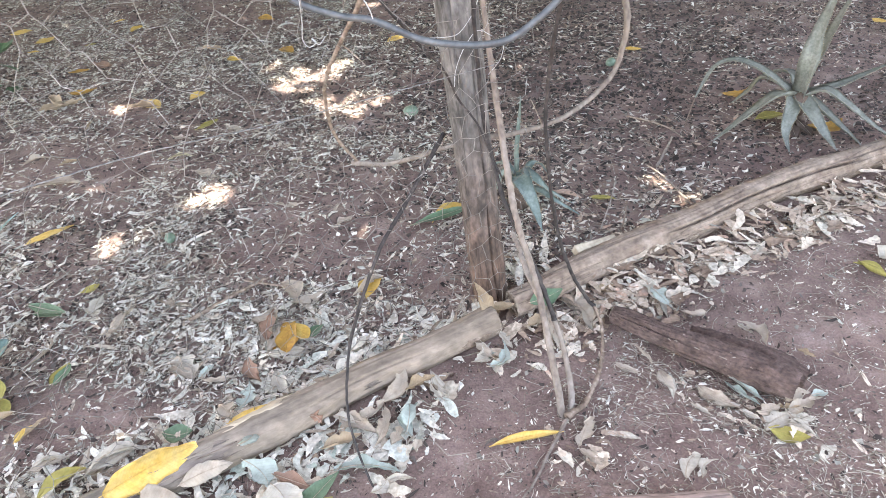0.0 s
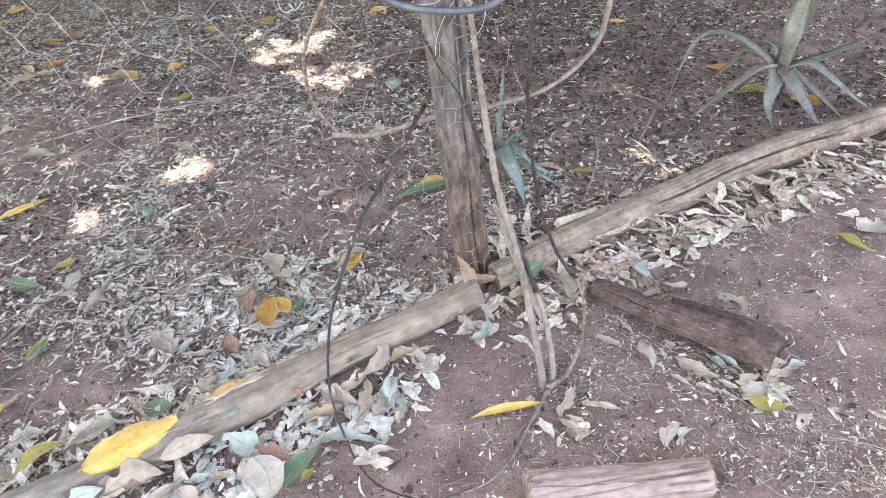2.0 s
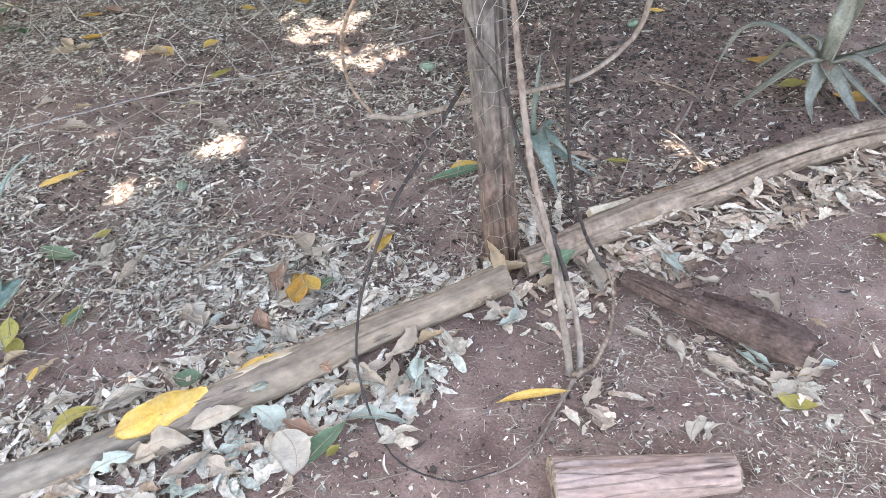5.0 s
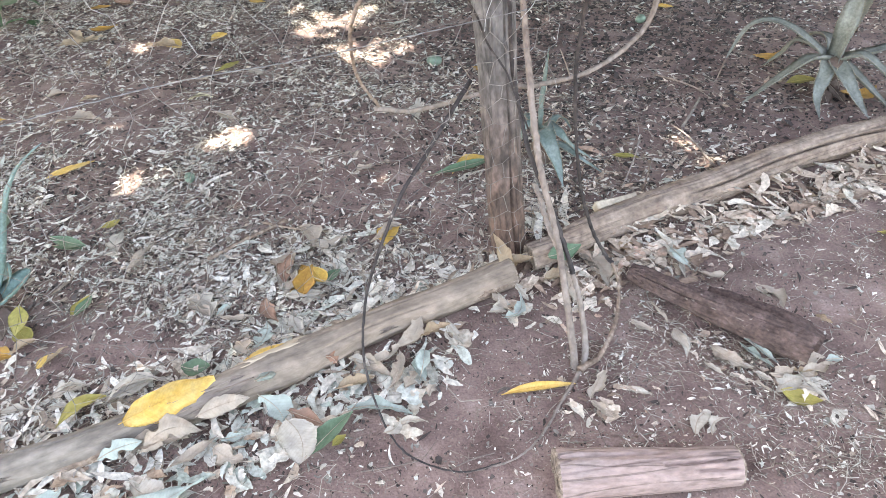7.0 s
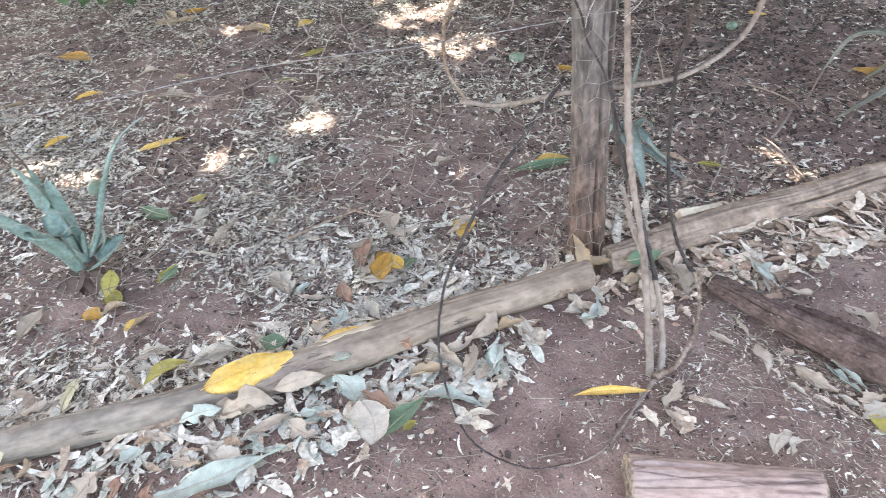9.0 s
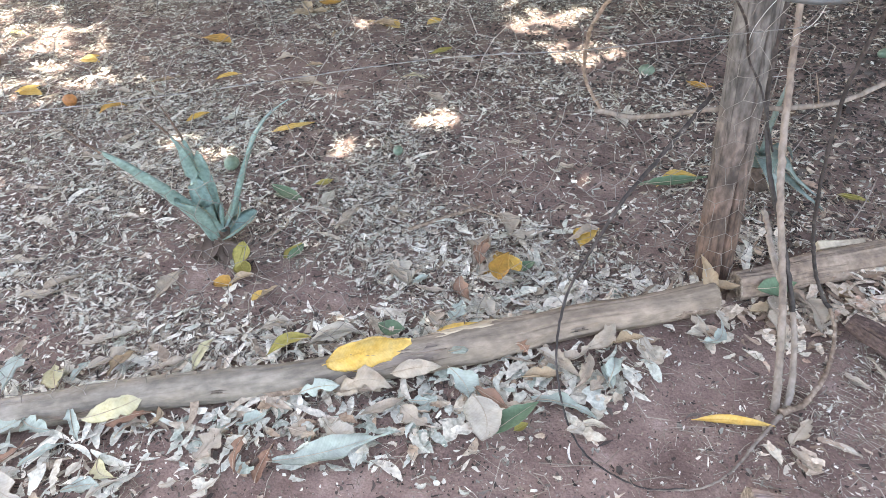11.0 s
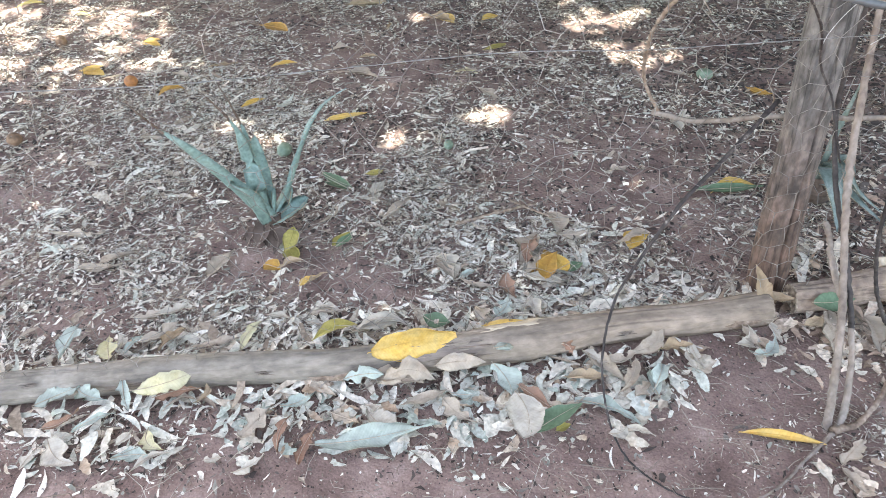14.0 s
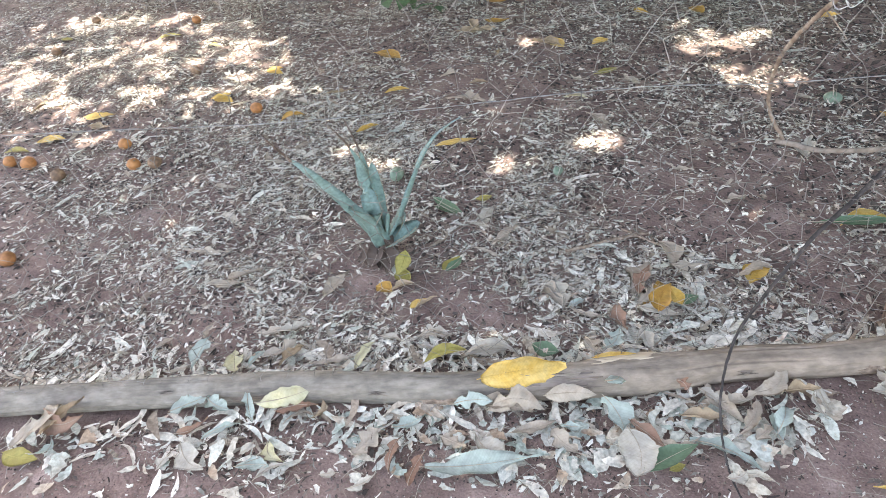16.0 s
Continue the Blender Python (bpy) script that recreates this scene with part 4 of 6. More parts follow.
# ---- aloes ----
def aloe_leaf(points, width, parent, material, seed, teeth=True, thick=0.28):
    """A thick tapering channelled leaf along a path, with toothed margins."""
    rng = np.random.RandomState(seed)
    n = 26
    path = smooth_path(points, n)
    t = np.gradient(path, axis=0)
    t /= np.linalg.norm(t, axis=1)[:, None]
    side = np.cross(t, (0, 0, 1.0))
    side += np.cross(t, rng.normal(0, 0.15, 3))
    side /= np.linalg.norm(side, axis=1)[:, None] + 1e-9
    up = np.cross(side, t)
    u = np.linspace(0, 1, n)
    # a negative width makes a leaf with a blunt, broken tip
    taper = (1 - u ** 1.25) ** 0.9 if width > 0 else (1 - u ** 5) ** 0.6
    w = 0.43 * abs(width) * taper * (0.75 + 0.5 * np.minimum(u * 4, 1) * 0.5) + 0.0012
    v = np.array([-1, -0.5, 0, 0.5, 1, 0.6, 0, -0.6])
    lift = np.array([0.32, 0.02, -0.08, 0.02, 0.32, -0.2, -0.45, -0.2])
    lift = np.where(np.arange(8) > 4, lift * thick / 0.28, lift)
    V = path[:, None] + w[:, None, None] * (v[None, :, None] * side[:, None] + lift[None, :, None] * up[:, None])
    V += rng.normal(0, 0.0006, V.shape)
    k = len(v)
    f = [(i * k + j, i * k + (j + 1) % k, (i + 1) * k + (j + 1) % k, (i + 1) * k + j) for i in range(n - 1) for j in range(k)]
    f += [tuple(range(k))[::-1], tuple((n - 1) * k + j for j in range(k))]
    leaf = mesh_object("leaf", V.reshape(-1, 3), f, material, parent)
    if teeth:
        tv, tf = [], []
        for i in range(2, n - 3):
            for s in (0, 4):
                for q in (0.0, 0.5):
                    p = V[i, s] * (1 - q) + V[i + 1, s] * q
                    out = side[i] * (1 if s else -1)
                    h = 0.0035 * rng.uniform(0.6, 1.2)
                    b = len(tv)
                    tv += [p - t[i] * 0.0018, p + t[i] * 0.0018, p + up[i] * 0.0012, p + out * h + t[i] * 0.0012]
                    tf += [(b, b + 1, b + 3), (b + 1, b + 2, b + 3), (b + 2, b, b + 3)]
        tagged(mesh_object("teeth", tv, tf, THORN, leaf, smooth=False), "small pale marginal teeth", kind="stuff")
    return leaf


def aloe(at, leaves, label, material, seed, stem=0.05, slim=1.0, tips=()):
    """An aloe at a place; leaves: width and the places along each; tips: leaves that end in a withered brown point, with its end."""
    h = holder("aloe", pose(*at), label, "aloe plant", "aloes in the bed")
    o = np.array(at)
    tube("stem", [(0, 0, -0.03), (0.003, 0, stem * 0.4), (0, 0.002, stem)], [0.028, 0.03, 0.024], DEAD, h, "dry scaly stem", n=14, segs=10, knobbly=0.2, seed=seed)
    for k, (width, *pts) in enumerate(leaves):
        leaf = aloe_leaf(rel(pts, o), width * slim, h, material, seed + k)
        for which, *ends in tips:
            if which == k:
                start = tuple(0.25 * np.array(pts[-2]) + 0.75 * np.array(pts[-1]))
                tube("dry_tip", rel([start, pts[-1], *ends], o), [abs(width) * 0.05, 0.0032, 0.0024, 0.0012], DEAD, leaf, "withered brown leaf tip", n=24, segs=7, knobbly=0.1, seed=seed + k)
    return h


aloe((-1.275, 1.24, 0.0), [
    (0.092, (-1.28, 1.237, 0.05), (-1.289, 1.183, 0.17), (-1.302, 1.126, 0.28), (-1.307, 1.063, 0.386), (-1.31, 1.025, 0.445)),
    (0.066, (-1.284, 1.233, 0.05), (-1.285, 1.232, 0.156), (-1.293, 1.238, 0.231), (-1.288, 1.228, 0.315), (-1.289, 1.205, 0.385)),
    (-0.046, (-1.285, 1.254, 0.05), (-1.29, 1.268, 0.129), (-1.288, 1.271, 0.211), (-1.286, 1.274, 0.29)),
    (0.04, (-1.303, 1.256, 0.05), (-1.306, 1.267, 0.173), (-1.314, 1.274, 0.266), (-1.318, 1.269, 0.335)),
    (0.052, (-1.274, 1.258, 0.045), (-1.245, 1.303, 0.117), (-1.219, 1.33, 0.189), (-1.194, 1.357, 0.259), (-1.171, 1.395, 0.31), (-1.142, 1.426, 0.343), (-1.108, 1.462, 0.363)),
    (-0.07, (-1.265, 1.235, 0.04), (-1.23, 1.272, 0.062), (-1.19, 1.315, 0.088)),
    (-0.058, (-1.275, 1.215, 0.05), (-1.263, 1.185, 0.15), (-1.255, 1.15, 0.212), (-1.262, 1.127, 0.24)),
    (-0.052, (-1.276, 1.25, 0.05), (-1.275, 1.265, 0.09), (-1.272, 1.28, 0.13)),
    (-0.04, (-1.268, 1.265, 0.04), (-1.25, 1.3, 0.075), (-1.24, 1.315, 0.11)),
], "blue-green aloe with upright toothed leaves and broken tips", ALOE, 40,
    tips=((0, (-1.311, 1.0, 0.487), (-1.309, 0.974, 0.534)), (1, (-1.287, 1.178, 0.43), (-1.286, 1.15, 0.475)), (3, (-1.325, 1.26, 0.39), (-1.335, 1.252, 0.436))))
aloe((1.0, 2.32, 0.0), [
    (0.078, (1.0, 2.317, 0.12), (1.003, 2.316, 0.224), (1.014, 2.333, 0.306), (1.042, 2.353, 0.4), (1.08, 2.37, 0.5)),
    (0.062, (1.015, 2.332, 0.12), (1.025, 2.328, 0.218), (1.055, 2.346, 0.299), (1.089, 2.364, 0.38), (1.13, 2.38, 0.47)),
    (0.042, (0.972, 2.331, 0.128), (0.927, 2.352, 0.164), (0.865, 2.382, 0.201), (0.807, 2.41, 0.214), (0.75, 2.415, 0.195), (0.711, 2.4, 0.141), (0.677, 2.361, 0.09)),
    (0.06, (0.981, 2.327, 0.124), (0.919, 2.301, 0.134), (0.851, 2.278, 0.096), (0.776, 2.236, 0.062), (0.697, 2.2, 0.016)),
    (0.066, (0.987, 2.324, 0.122), (0.962, 2.265, 0.1), (0.932, 2.205, 0.055), (0.93, 2.135, 0.016)),
    (0.064, (1.0, 2.318, 0.122), (1.017, 2.243, 0.095), (1.046, 2.185, 0.05), (1.071, 2.129, 0.018)),
    (0.05, (1.018, 2.309, 0.128), (1.06, 2.275, 0.155), (1.12, 2.22, 0.12), (1.185, 2.165, 0.075), (1.26, 2.12, 0.03)),
    (0.05, (1.03, 2.304, 0.115), (1.075, 2.25, 0.08), (1.12, 2.2, 0.045), (1.16, 2.155, 0.012)),
    (0.05, (1.047, 2.351, 0.111), (1.153, 2.38, 0.12), (1.24, 2.4, 0.145), (1.32, 2.42, 0.17)),
    (0.046, (1.0, 2.373, 0.112), (0.933, 2.46, 0.124), (0.896, 2.478, 0.066), (0.848, 2.479, 0.02)),
    (0.05, (1.01, 2.368, 0.12), (1.01, 2.424, 0.145), (0.985, 2.489, 0.13), (0.98, 2.547, 0.062)),
], "grey-green aloe with long arching drooping leaves", ALOE2, 60, stem=0.13, slim=1.08, tips=((2, (0.665, 2.35, 0.05), (0.655, 2.34, 0.015)), (3, (0.66, 2.18, 0.012), (0.6, 2.15, 0.01))))
aloe((0.072, 1.93, 0.0), [
    (0.042, (0.069, 1.94, 0.06), (0.07, 1.94, 0.195), (0.078, 1.94, 0.283), (0.085, 1.94, 0.358)),
    (0.078, (0.07, 1.925, 0.08), (0.074, 1.9, 0.128), (0.093, 1.835, 0.12), (0.117, 1.802, 0.075), (0.135, 1.769, 0.02)),
    (0.05, (0.078, 1.93, 0.08), (0.088, 1.917, 0.128), (0.126, 1.869, 0.125), (0.168, 1.871, 0.08), (0.233, 1.881, 0.03)),
    (0.045, (0.068, 1.935, 0.08), (0.052, 1.92, 0.12), (0.031, 1.911, 0.13), (0.007, 1.914, 0.07), (-0.01, 1.915, 0.02)),
    (0.036, (0.08, 1.92, 0.06), (0.13, 1.9, 0.07), (0.18, 1.87, 0.05), (0.25, 1.845, 0.014)),
    (0.04, (0.065, 1.945, 0.05), (0.04, 2.0, 0.1), (0.01, 2.03, 0.09), (-0.02, 2.05, 0.03)),
    (0.035, (0.08, 1.945, 0.05), (0.11, 1.99, 0.1), (0.14, 2.02, 0.09), (0.17, 2.05, 0.03)),
], "small dark green aloe half hidden behind the post", ALOE3, 80)


# ---- broad-leaved seedling at the back of the bed ----
def broad_plant(at, seed):
    rng = np.random.RandomState(seed)
    h = holder("broad_leaved_plant", pose(*at), "dark green broad-leaved seedling at the back of the bed", "plant")
    for k in range(11):
        a = k * 2.4 + rng.uniform(-0.3, 0.3)
        tilt = rng.uniform(0.5, 1.2)
        top = (0.1 * math.cos(a) * tilt, 0.1 * math.sin(a) * tilt, rng.uniform(0.03, 0.2))
        tube("stalk", [(0, 0, -0.01), (top[0] * 0.4, top[1] * 0.4, top[2] * 0.7), top], [0.004, 0.003], GREEN, h, n=10, segs=6, seed=k)
        v, f = leaf_sheet(rng, 1, [0.13], [0.62], rows=9, curl=0.3, fold=0.2, twist=0.2, ragged=0.04)
        m = Matrix.Translation(top) @ Matrix.Rotation(a, 4, "Z") @ Matrix.Rotation(rng.uniform(-0.2, 0.9), 4, "Y") @ Matrix.Translation((0.08, 0, 0))
        mesh_object("leaf", [m @ Vector(p) for p in v[0]], f, GREEN, h)
    return h


broad_plant((-2.38, 2.97, 0.0), 4)


# ---- fallen fruit ----
def fruit(at, r, material, label, seed, squash=(1, 1, 0.9)):
    bm = bmesh.new()
    bmesh.ops.create_icosphere(bm, subdivisions=3, radius=r)
    o = Vector((seed * 1.7, seed, 0))
    for v in bm.verts:
        k = 1 + 0.07 * noise.noise(v.co / r * 1.3 + o) + 0.015 * noise.noise(v.co / r * 6 + o)
        v.co = Vector((v.co.x * squash[0], v.co.y * squash[1], v.co.z * squash[2])) * k
        # a dimple where the stalk was
        d = (v.co.normalized() - Vector((0.5, -0.3, 0.8)).normalized()).length
        v.co *= 1 - 0.12 * math.exp(-(d / 0.2) ** 2)
    for f in bm.faces:
        f.smooth = True
    h = holder("fallen_fruit", pose(at[0], at[1], float(soil_z(at[0], at[1])) + r * squash[2] * 0.85, 0, 0, seed * 57), label, "fruit", "fallen fruit")
    part("rind", bm, material, h)
    p = Vector((0.5, -0.3, 0.8)).normalized() * r * 0.86
    tube("stalk_scar", [p * 0.96, p * 1.06], [r * 0.13, r * 0.08], TWIG, h, n=6, segs=7, seed=seed)
    return h


for k, (x, y, r) in enumerate([(-2.97, 1.96, 0.03), (-2.34, 1.76, 0.03), (-3.05, 1.05, 0.03), (-2.94, 1.07, 0.034), (-2.73, 1.07, 0.034), (-2.42, 1.29, 0.033),
                               (-2.5, 1.25, 0.03), (-2.68, 1.34, 0.03), (-4.06, 1.88, 0.032), (-2.4, 0.68, 0.032), (-3.0, 1.98, 0.028), (-3.6, 2.5, 0.03), (-4.3, 2.3, 0.032)]):
    if k in (0, 4, 5, 8, 10, 12):
        fruit((x, y), r * 0.8, BROWN_RIND, "shrivelled brown fruit lying on leaf litter", k + 1)
    else:
        fruit((x, y), r * 0.86, ORANGE, "fallen orange fruit lying on leaf litter", k + 1)
for k, (x, y, r) in enumerate([(-1.48, 1.58, 0.024), (-0.32, 2.57, 0.023), (0.48, 2.89, 0.019), (-0.99, 1.8, 0.016)]):
    fruit((x, y), r, UNRIPE, "fallen unripe blue-green fruit among dry leaves", k + 21, (1.3, 1, 0.9))


# ---- fallen leaves that can be told apart ----
LEAF_LABEL = {
    "yellow": "bright yellow fallen leaf lying on the litter", "orange": "orange-yellow curled fallen leaf on the ground",
    "tan": "dry tan fallen leaf", "lime": "yellow-green fallen leaf, still fresh", "cream": "pale yellow dry leaf", "dead": "withered dark brown leaf", "green": "green fallen leaf among dry ones",
    "pale": "pale beige dry curled leaf", "white": "bleached grey-white dry leaf", "rust": "rusty brown curled dry leaf",
    "blue": "pale blue-grey dry leaf",
}
leaf_count = [0]


def fallen_leaf(kind, x, y, heading, length, ratio, z=None, tip=0.0, roll=0.0, curl=None, label="", blunt=1.05, torn=True, wavy=1.0, bend=None, twist=None, cup=None):
    """One leaf with a thin blade, midrib and stalk, lying at x, y with its tip towards the heading."""
    leaf_count[0] += 1
    rng = np.random.RandomState(leaf_count[0] * 7 + 3)
    dry = kind in ("dead", "cream", "tan", "pale", "white", "rust", "blue")
    rows, cols = 23, 9
    u = np.linspace(0, 1, rows)
    v = np.linspace(-1, 1, cols)
    U, V = np.meshgrid(u, v, indexing="ij")
    q0 = leaf_count[0]
    early = rng.uniform(0.7, 1.0)
    prof = np.sin(np.pi * (0.03 + 0.95 * U) ** early) ** blunt
    side = np.sign(V)
    wave = 1 + wavy * (0.2 if dry else 0.08) * (vnoise(U * 5 + q0, side * 3.0 + 7, q0) - 0.5) * 2 + wavy * (0.12 if dry else 0.03) * (vnoise(U * 17 + q0, side * 3.0 + 1, q0 + 9) - 0.5) * 2
    w = 0.5 * length * ratio * 1.25 * prof * wave
    if dry and torn:
        # torn and nibbled margins, a broken tip
        w = w * (1 - 0.75 * np.clip((vnoise(U * 6 + q0, side * 5.0 + 2, q0 + 4) - 0.6) * 4, 0, 1) * np.abs(V))
        w = w * (1 - 0.8 * np.clip((U - rng.uniform(0.65, 1.0) - 0.12 * vnoise(V * 2 + q0, U * 0, 5)) * 9, 0, 1))
    c = rng.normal(0, 0.34 if dry else 0.2) if curl is None else curl * 2.5
    phi = (rng.uniform(0.15, 1.1) if dry else rng.uniform(0.1, 0.5)) if cup is None else cup
    twist = rng.normal(0, 0.42 if dry else 0.2) if twist is None else twist
    ruffle = wavy * (0.05 if dry else 0.015) * length * (vnoise(U * 6 + q0, V * 2 + 3, q0 + 1) - 0.5) * 2 * np.abs(V)
    bend = rng.normal(0, 0.12) if bend is None else bend
    # curled about its length, bowed along it and twisted from stalk to tip
    y0, z0 = w * np.sin(V * phi) / phi, w * (1 - np.cos(V * phi)) / phi + ruffle + 0.025 * w * np.sin(U * 34 - np.abs(V) * 3) * np.abs(V)
    tw = twist * (U - 0.5)
    y1, z1 = y0 * np.cos(tw) - z0 * np.sin(tw), y0 * np.sin(tw) + z0 * np.cos(tw)
    if abs(c) > 0.05:
        a = c * (U - 0.5) * 2
        rad_ = length / (2 * c)
        X, Z = (rad_ - z1) * np.sin(a), rad_ - (rad_ - z1) * np.cos(a)
    else:
        X, Z = (U - 0.5) * length, z1
    Y = y1 + bend * length * (4 * (U - 0.5) ** 2 - 0.5)
    top = np.stack([X, Y, Z], -1).reshape(-1, 3)
    low = top - np.array((0, 0, 0.0006))
    nn = rows * cols
    q = [(i * cols + j, i * cols + j + 1, (i + 1) * cols + j + 1, (i + 1) * cols + j) for i in range(rows - 1) for j in range(cols - 1)]
    f = [s[::-1] for s in q] + [tuple(k + nn for k in s) for s in q]
    rim = [i * cols for i in range(rows)] + [(rows - 1) * cols + j for j in range(1, cols)] + [i * cols + cols - 1 for i in range(rows - 2, -1, -1)] + [j for j in range(cols - 2, 0, -1)]
    f += [(rim[k], rim[(k + 1) % len(rim)], rim[(k + 1) % len(rim)] + nn, rim[k] + nn) for k in range(len(rim))]
    m = Matrix.Rotation(radians(roll), 4, "X") @ Matrix.Rotation(-radians(tip), 4, "Y")
    pts = np.array([m @ Vector(p) for p in np.vstack([top, low])])
    front = -0.32 < float(bed_side(x, y)) < 0 and x < 0.1
    base = float(soil_z(x, y)) + (0.024 if front else 0.012) if z is None else z
    drop = np.quantile(pts[:, 2], 0.12)
    pts[:, 2] -= drop
    ob = mesh_object("fallen_leaf", pts, f, LEAF[kind])
    ob.matrix_world = pose(x, y, base, 0, 0, heading)
    tagged(ob, label or LEAF_LABEL[kind], "leaf", "fallen leaves")
    mid = pts[[i * cols + cols // 2 for i in range(rows)]] + np.array((0, 0, 0.0007))
    stalk = mid[0] + (mid[0] - mid[2]) * 0.55
    tube("midrib", [stalk] + [tuple(p) for p in mid[:-2:2]], [0.0011, 0.0007, 0.0003], LEAF[kind if kind in ("yellow", "orange", "lime", "tan") else "pale"], ob, n=16, segs=5, knobbly=0.05)
    return ob


def pile(x, y):
    """How high the loose litter lies under a leaf beside the log."""
    d = float(bed_side(x, y))
    return 0.006 + 0.012 * math.exp(-((abs(d) - 0.05) / 0.06) ** 2)


for x, y, a, l, w in [(-0.329, 1.558, 69, 0.089, 0.55), (-1.399, 1.837, 41, 0.145, 0.22), (-1.797, 1.822, 59, 0.09, 0.35), (-1.876, 2.127, 39, 0.1, 0.3), (-1.449, 2.755, -35, 0.134, 0.45), (-0.134, 1.892, 33, 0.134, 0.25), (-2.568, 2.095, 2, 0.1, 0.4), (-2.596, 1.8, -8, 0.13, 0.4), (-1.059, 1.1, 63, 0.057, 0.35)]:
    fallen_leaf("yellow", x, y, a, l, w)
fallen_leaf("yellow", 0.065, 1.077, 13, 0.15, 0.15, roll=20, curl=-0.02, cup=1.5, bend=-0.03, twist=0.25, label="long narrow yellow leaf rolled up on bare soil")
for x, y, a, l, w in [(-1.263, 2.81, 56, 0.08, 0.6), (-1.226, 3.206, -25, 0.093, 0.4), (-0.456, 3.281, 32, 0.1, 0.5), (-2.634, 3.761, 29, 0.11, 0.6), (-2.413, 3.63, 54, 0.11, 0.6), (-1.927, 3.704, 65, 0.09, 0.5), (0.59, 3.016, -19, 0.071, 0.4), (1.646, 3.16, -47, 0.07, 0.5), (-3.068, 1.245, 34, 0.122, 0.4), (-3.05, 1.468, 29, 0.149, 0.35), (-2.623, 1.816, 51, 0.09, 0.5), (-2.594, 2.12, 47, 0.08, 0.5)]:
    fallen_leaf("yellow", x, y, a, l, w)
for x, y, a, l, w in [(-0.526, 1.38, 93, 0.115, 0.45), (-2.144, 2.423, -6, 0.165, 0.4), (-0.128, 2.512, -11, 0.09, 0.4), (-2.136, 1.763, 50, 0.1, 0.4), (-1.178, 1.103, -2, 0.055, 0.7), (-1.844, 2.918, 18, 0.12, 0.4), (-0.989, 3.284, -43, 0.098, 0.6), (-1.964, 3.141, 15, 0.1, 0.35), (0.884, 2.544, 22, 0.111, 0.35), (1.097, 2.278, 19, 0.129, 0.45), (-1.208, 3.729, -33, 0.112, 0.5)]:
    fallen_leaf("orange", x, y, a, l, w)
for x, y, a, l, w in [(-2.11, 2.034, 39, 0.118, 0.2), (-1.139, 1.134, 48, 0.063, 0.4), (-1.478, 2.733, -7, 0.171, 0.3), (0.288, 1.519, 20, 0.06, 0.6), (0.787, 1.752, -38, 0.05, 0.6)]:
    fallen_leaf("tan", x, y, a, l, w)
for x, y, a, l, w in [(-1.127, 2.542, 51, 0.102, 0.35), (-1.16, 1.17, -35, 0.07, 0.55), (-1.068, 1.272, 78, 0.072, 0.35), (0.944, 2.367, 13, 0.109, 0.4), (0.324, 1.92, -9, 0.075, 0.25), (0.584, 1.086, -16, 0.075, 0.45), (0.945, 1.58, -45, 0.075, 0.3), (-1.14, 1.581, 41, 0.052, 0.5)]:
    fallen_leaf("lime", x, y, a, l, w)
for x, y, a, l, w in [(-0.15, 1.854, 27, 0.218, 0.14), (0.15, 1.528, 24, 0.085, 0.4), (-1.217, 1.49, -14, 0.128, 0.25)]:
    fallen_leaf("green", x, y, a, l, w, z=float(soil_z(x, y)) + 0.026)
for x, y, a, l, w in [(-1.314, 1.059, 91, 0.118, 0.35), (-0.756, 1.276, -40, 0.1, 0.38), (-1.608, 0.92, 31, 0.117, 0.2), (0.138, 1.401, -76, 0.12, 0.35)]:
    fallen_leaf("pale", x, y, a, l, w)
for x, y, a, l, w in [(0.2, 1.482, -76, 0.106, 0.4), (0.214, 1.432, -68, 0.129, 0.35), (0.372, 1.221, -73, 0.08, 0.3), (0.294, 1.259, -29, 0.055, 0.3), (0.464, 1.174, -40, 0.09, 0.35), (0.64, 1.16, 28, 0.093, 0.35), (0.188, 1.031, -42, 0.055, 0.4), (0.185, 1.094, 62, 0.085, 0.35), (0.94, 1.866, 10, 0.15, 0.25), (0.748, 1.835, -96, 0.07, 0.5), (-0.985, 1.45, 76, 0.129, 0.2), (-0.546, 1.542, -56, 0.11, 0.45), (-0.585, 1.428, -84, 0.143, 0.35), (-0.481, 1.511, 28, 0.12, 0.25), (-0.337, 1.56, 42, 0.105, 0.35)]:
    fallen_leaf("pale", x, y, a, l, w)
for x, y, a, l, w in [(-0.648, 1.952, 4, 0.091, 0.2), (-1.598, 0.962, 56, 0.135, 0.17), (-1.797, 1.002, 19, 0.155, 0.15)]:
    fallen_leaf("pale", x, y, a, l, w)
for x, y, a, l, w in [(0.396, 1.488, -73, 0.15, 0.25), (0.572, 1.12, 28, 0.08, 0.5), (0.612, 1.1, -37, 0.07, 0.3), (0.38, 1.021, 49, 0.07, 0.35), (0.408, 1.015, 43, 0.055, 0.4)]:
    fallen_leaf("white", x, y, a, l, w)
for x, y, a, l, w in [(-0.329, 2.203, -74, 0.1, 0.4), (-0.342, 2.162, -57, 0.08, 0.5), (-1.085, 1.51, 105, 0.1, 0.35)]:
    fallen_leaf("white", x, y, a, l, w)
for x, y, a, l, w in [(0.406, 1.464, -64, 0.09, 0.4), (0.526, 1.185, -51, 0.083, 0.2)]:
    fallen_leaf("blue", x, y, a, l, w, z=float(soil_z(x, y)) + 0.028)
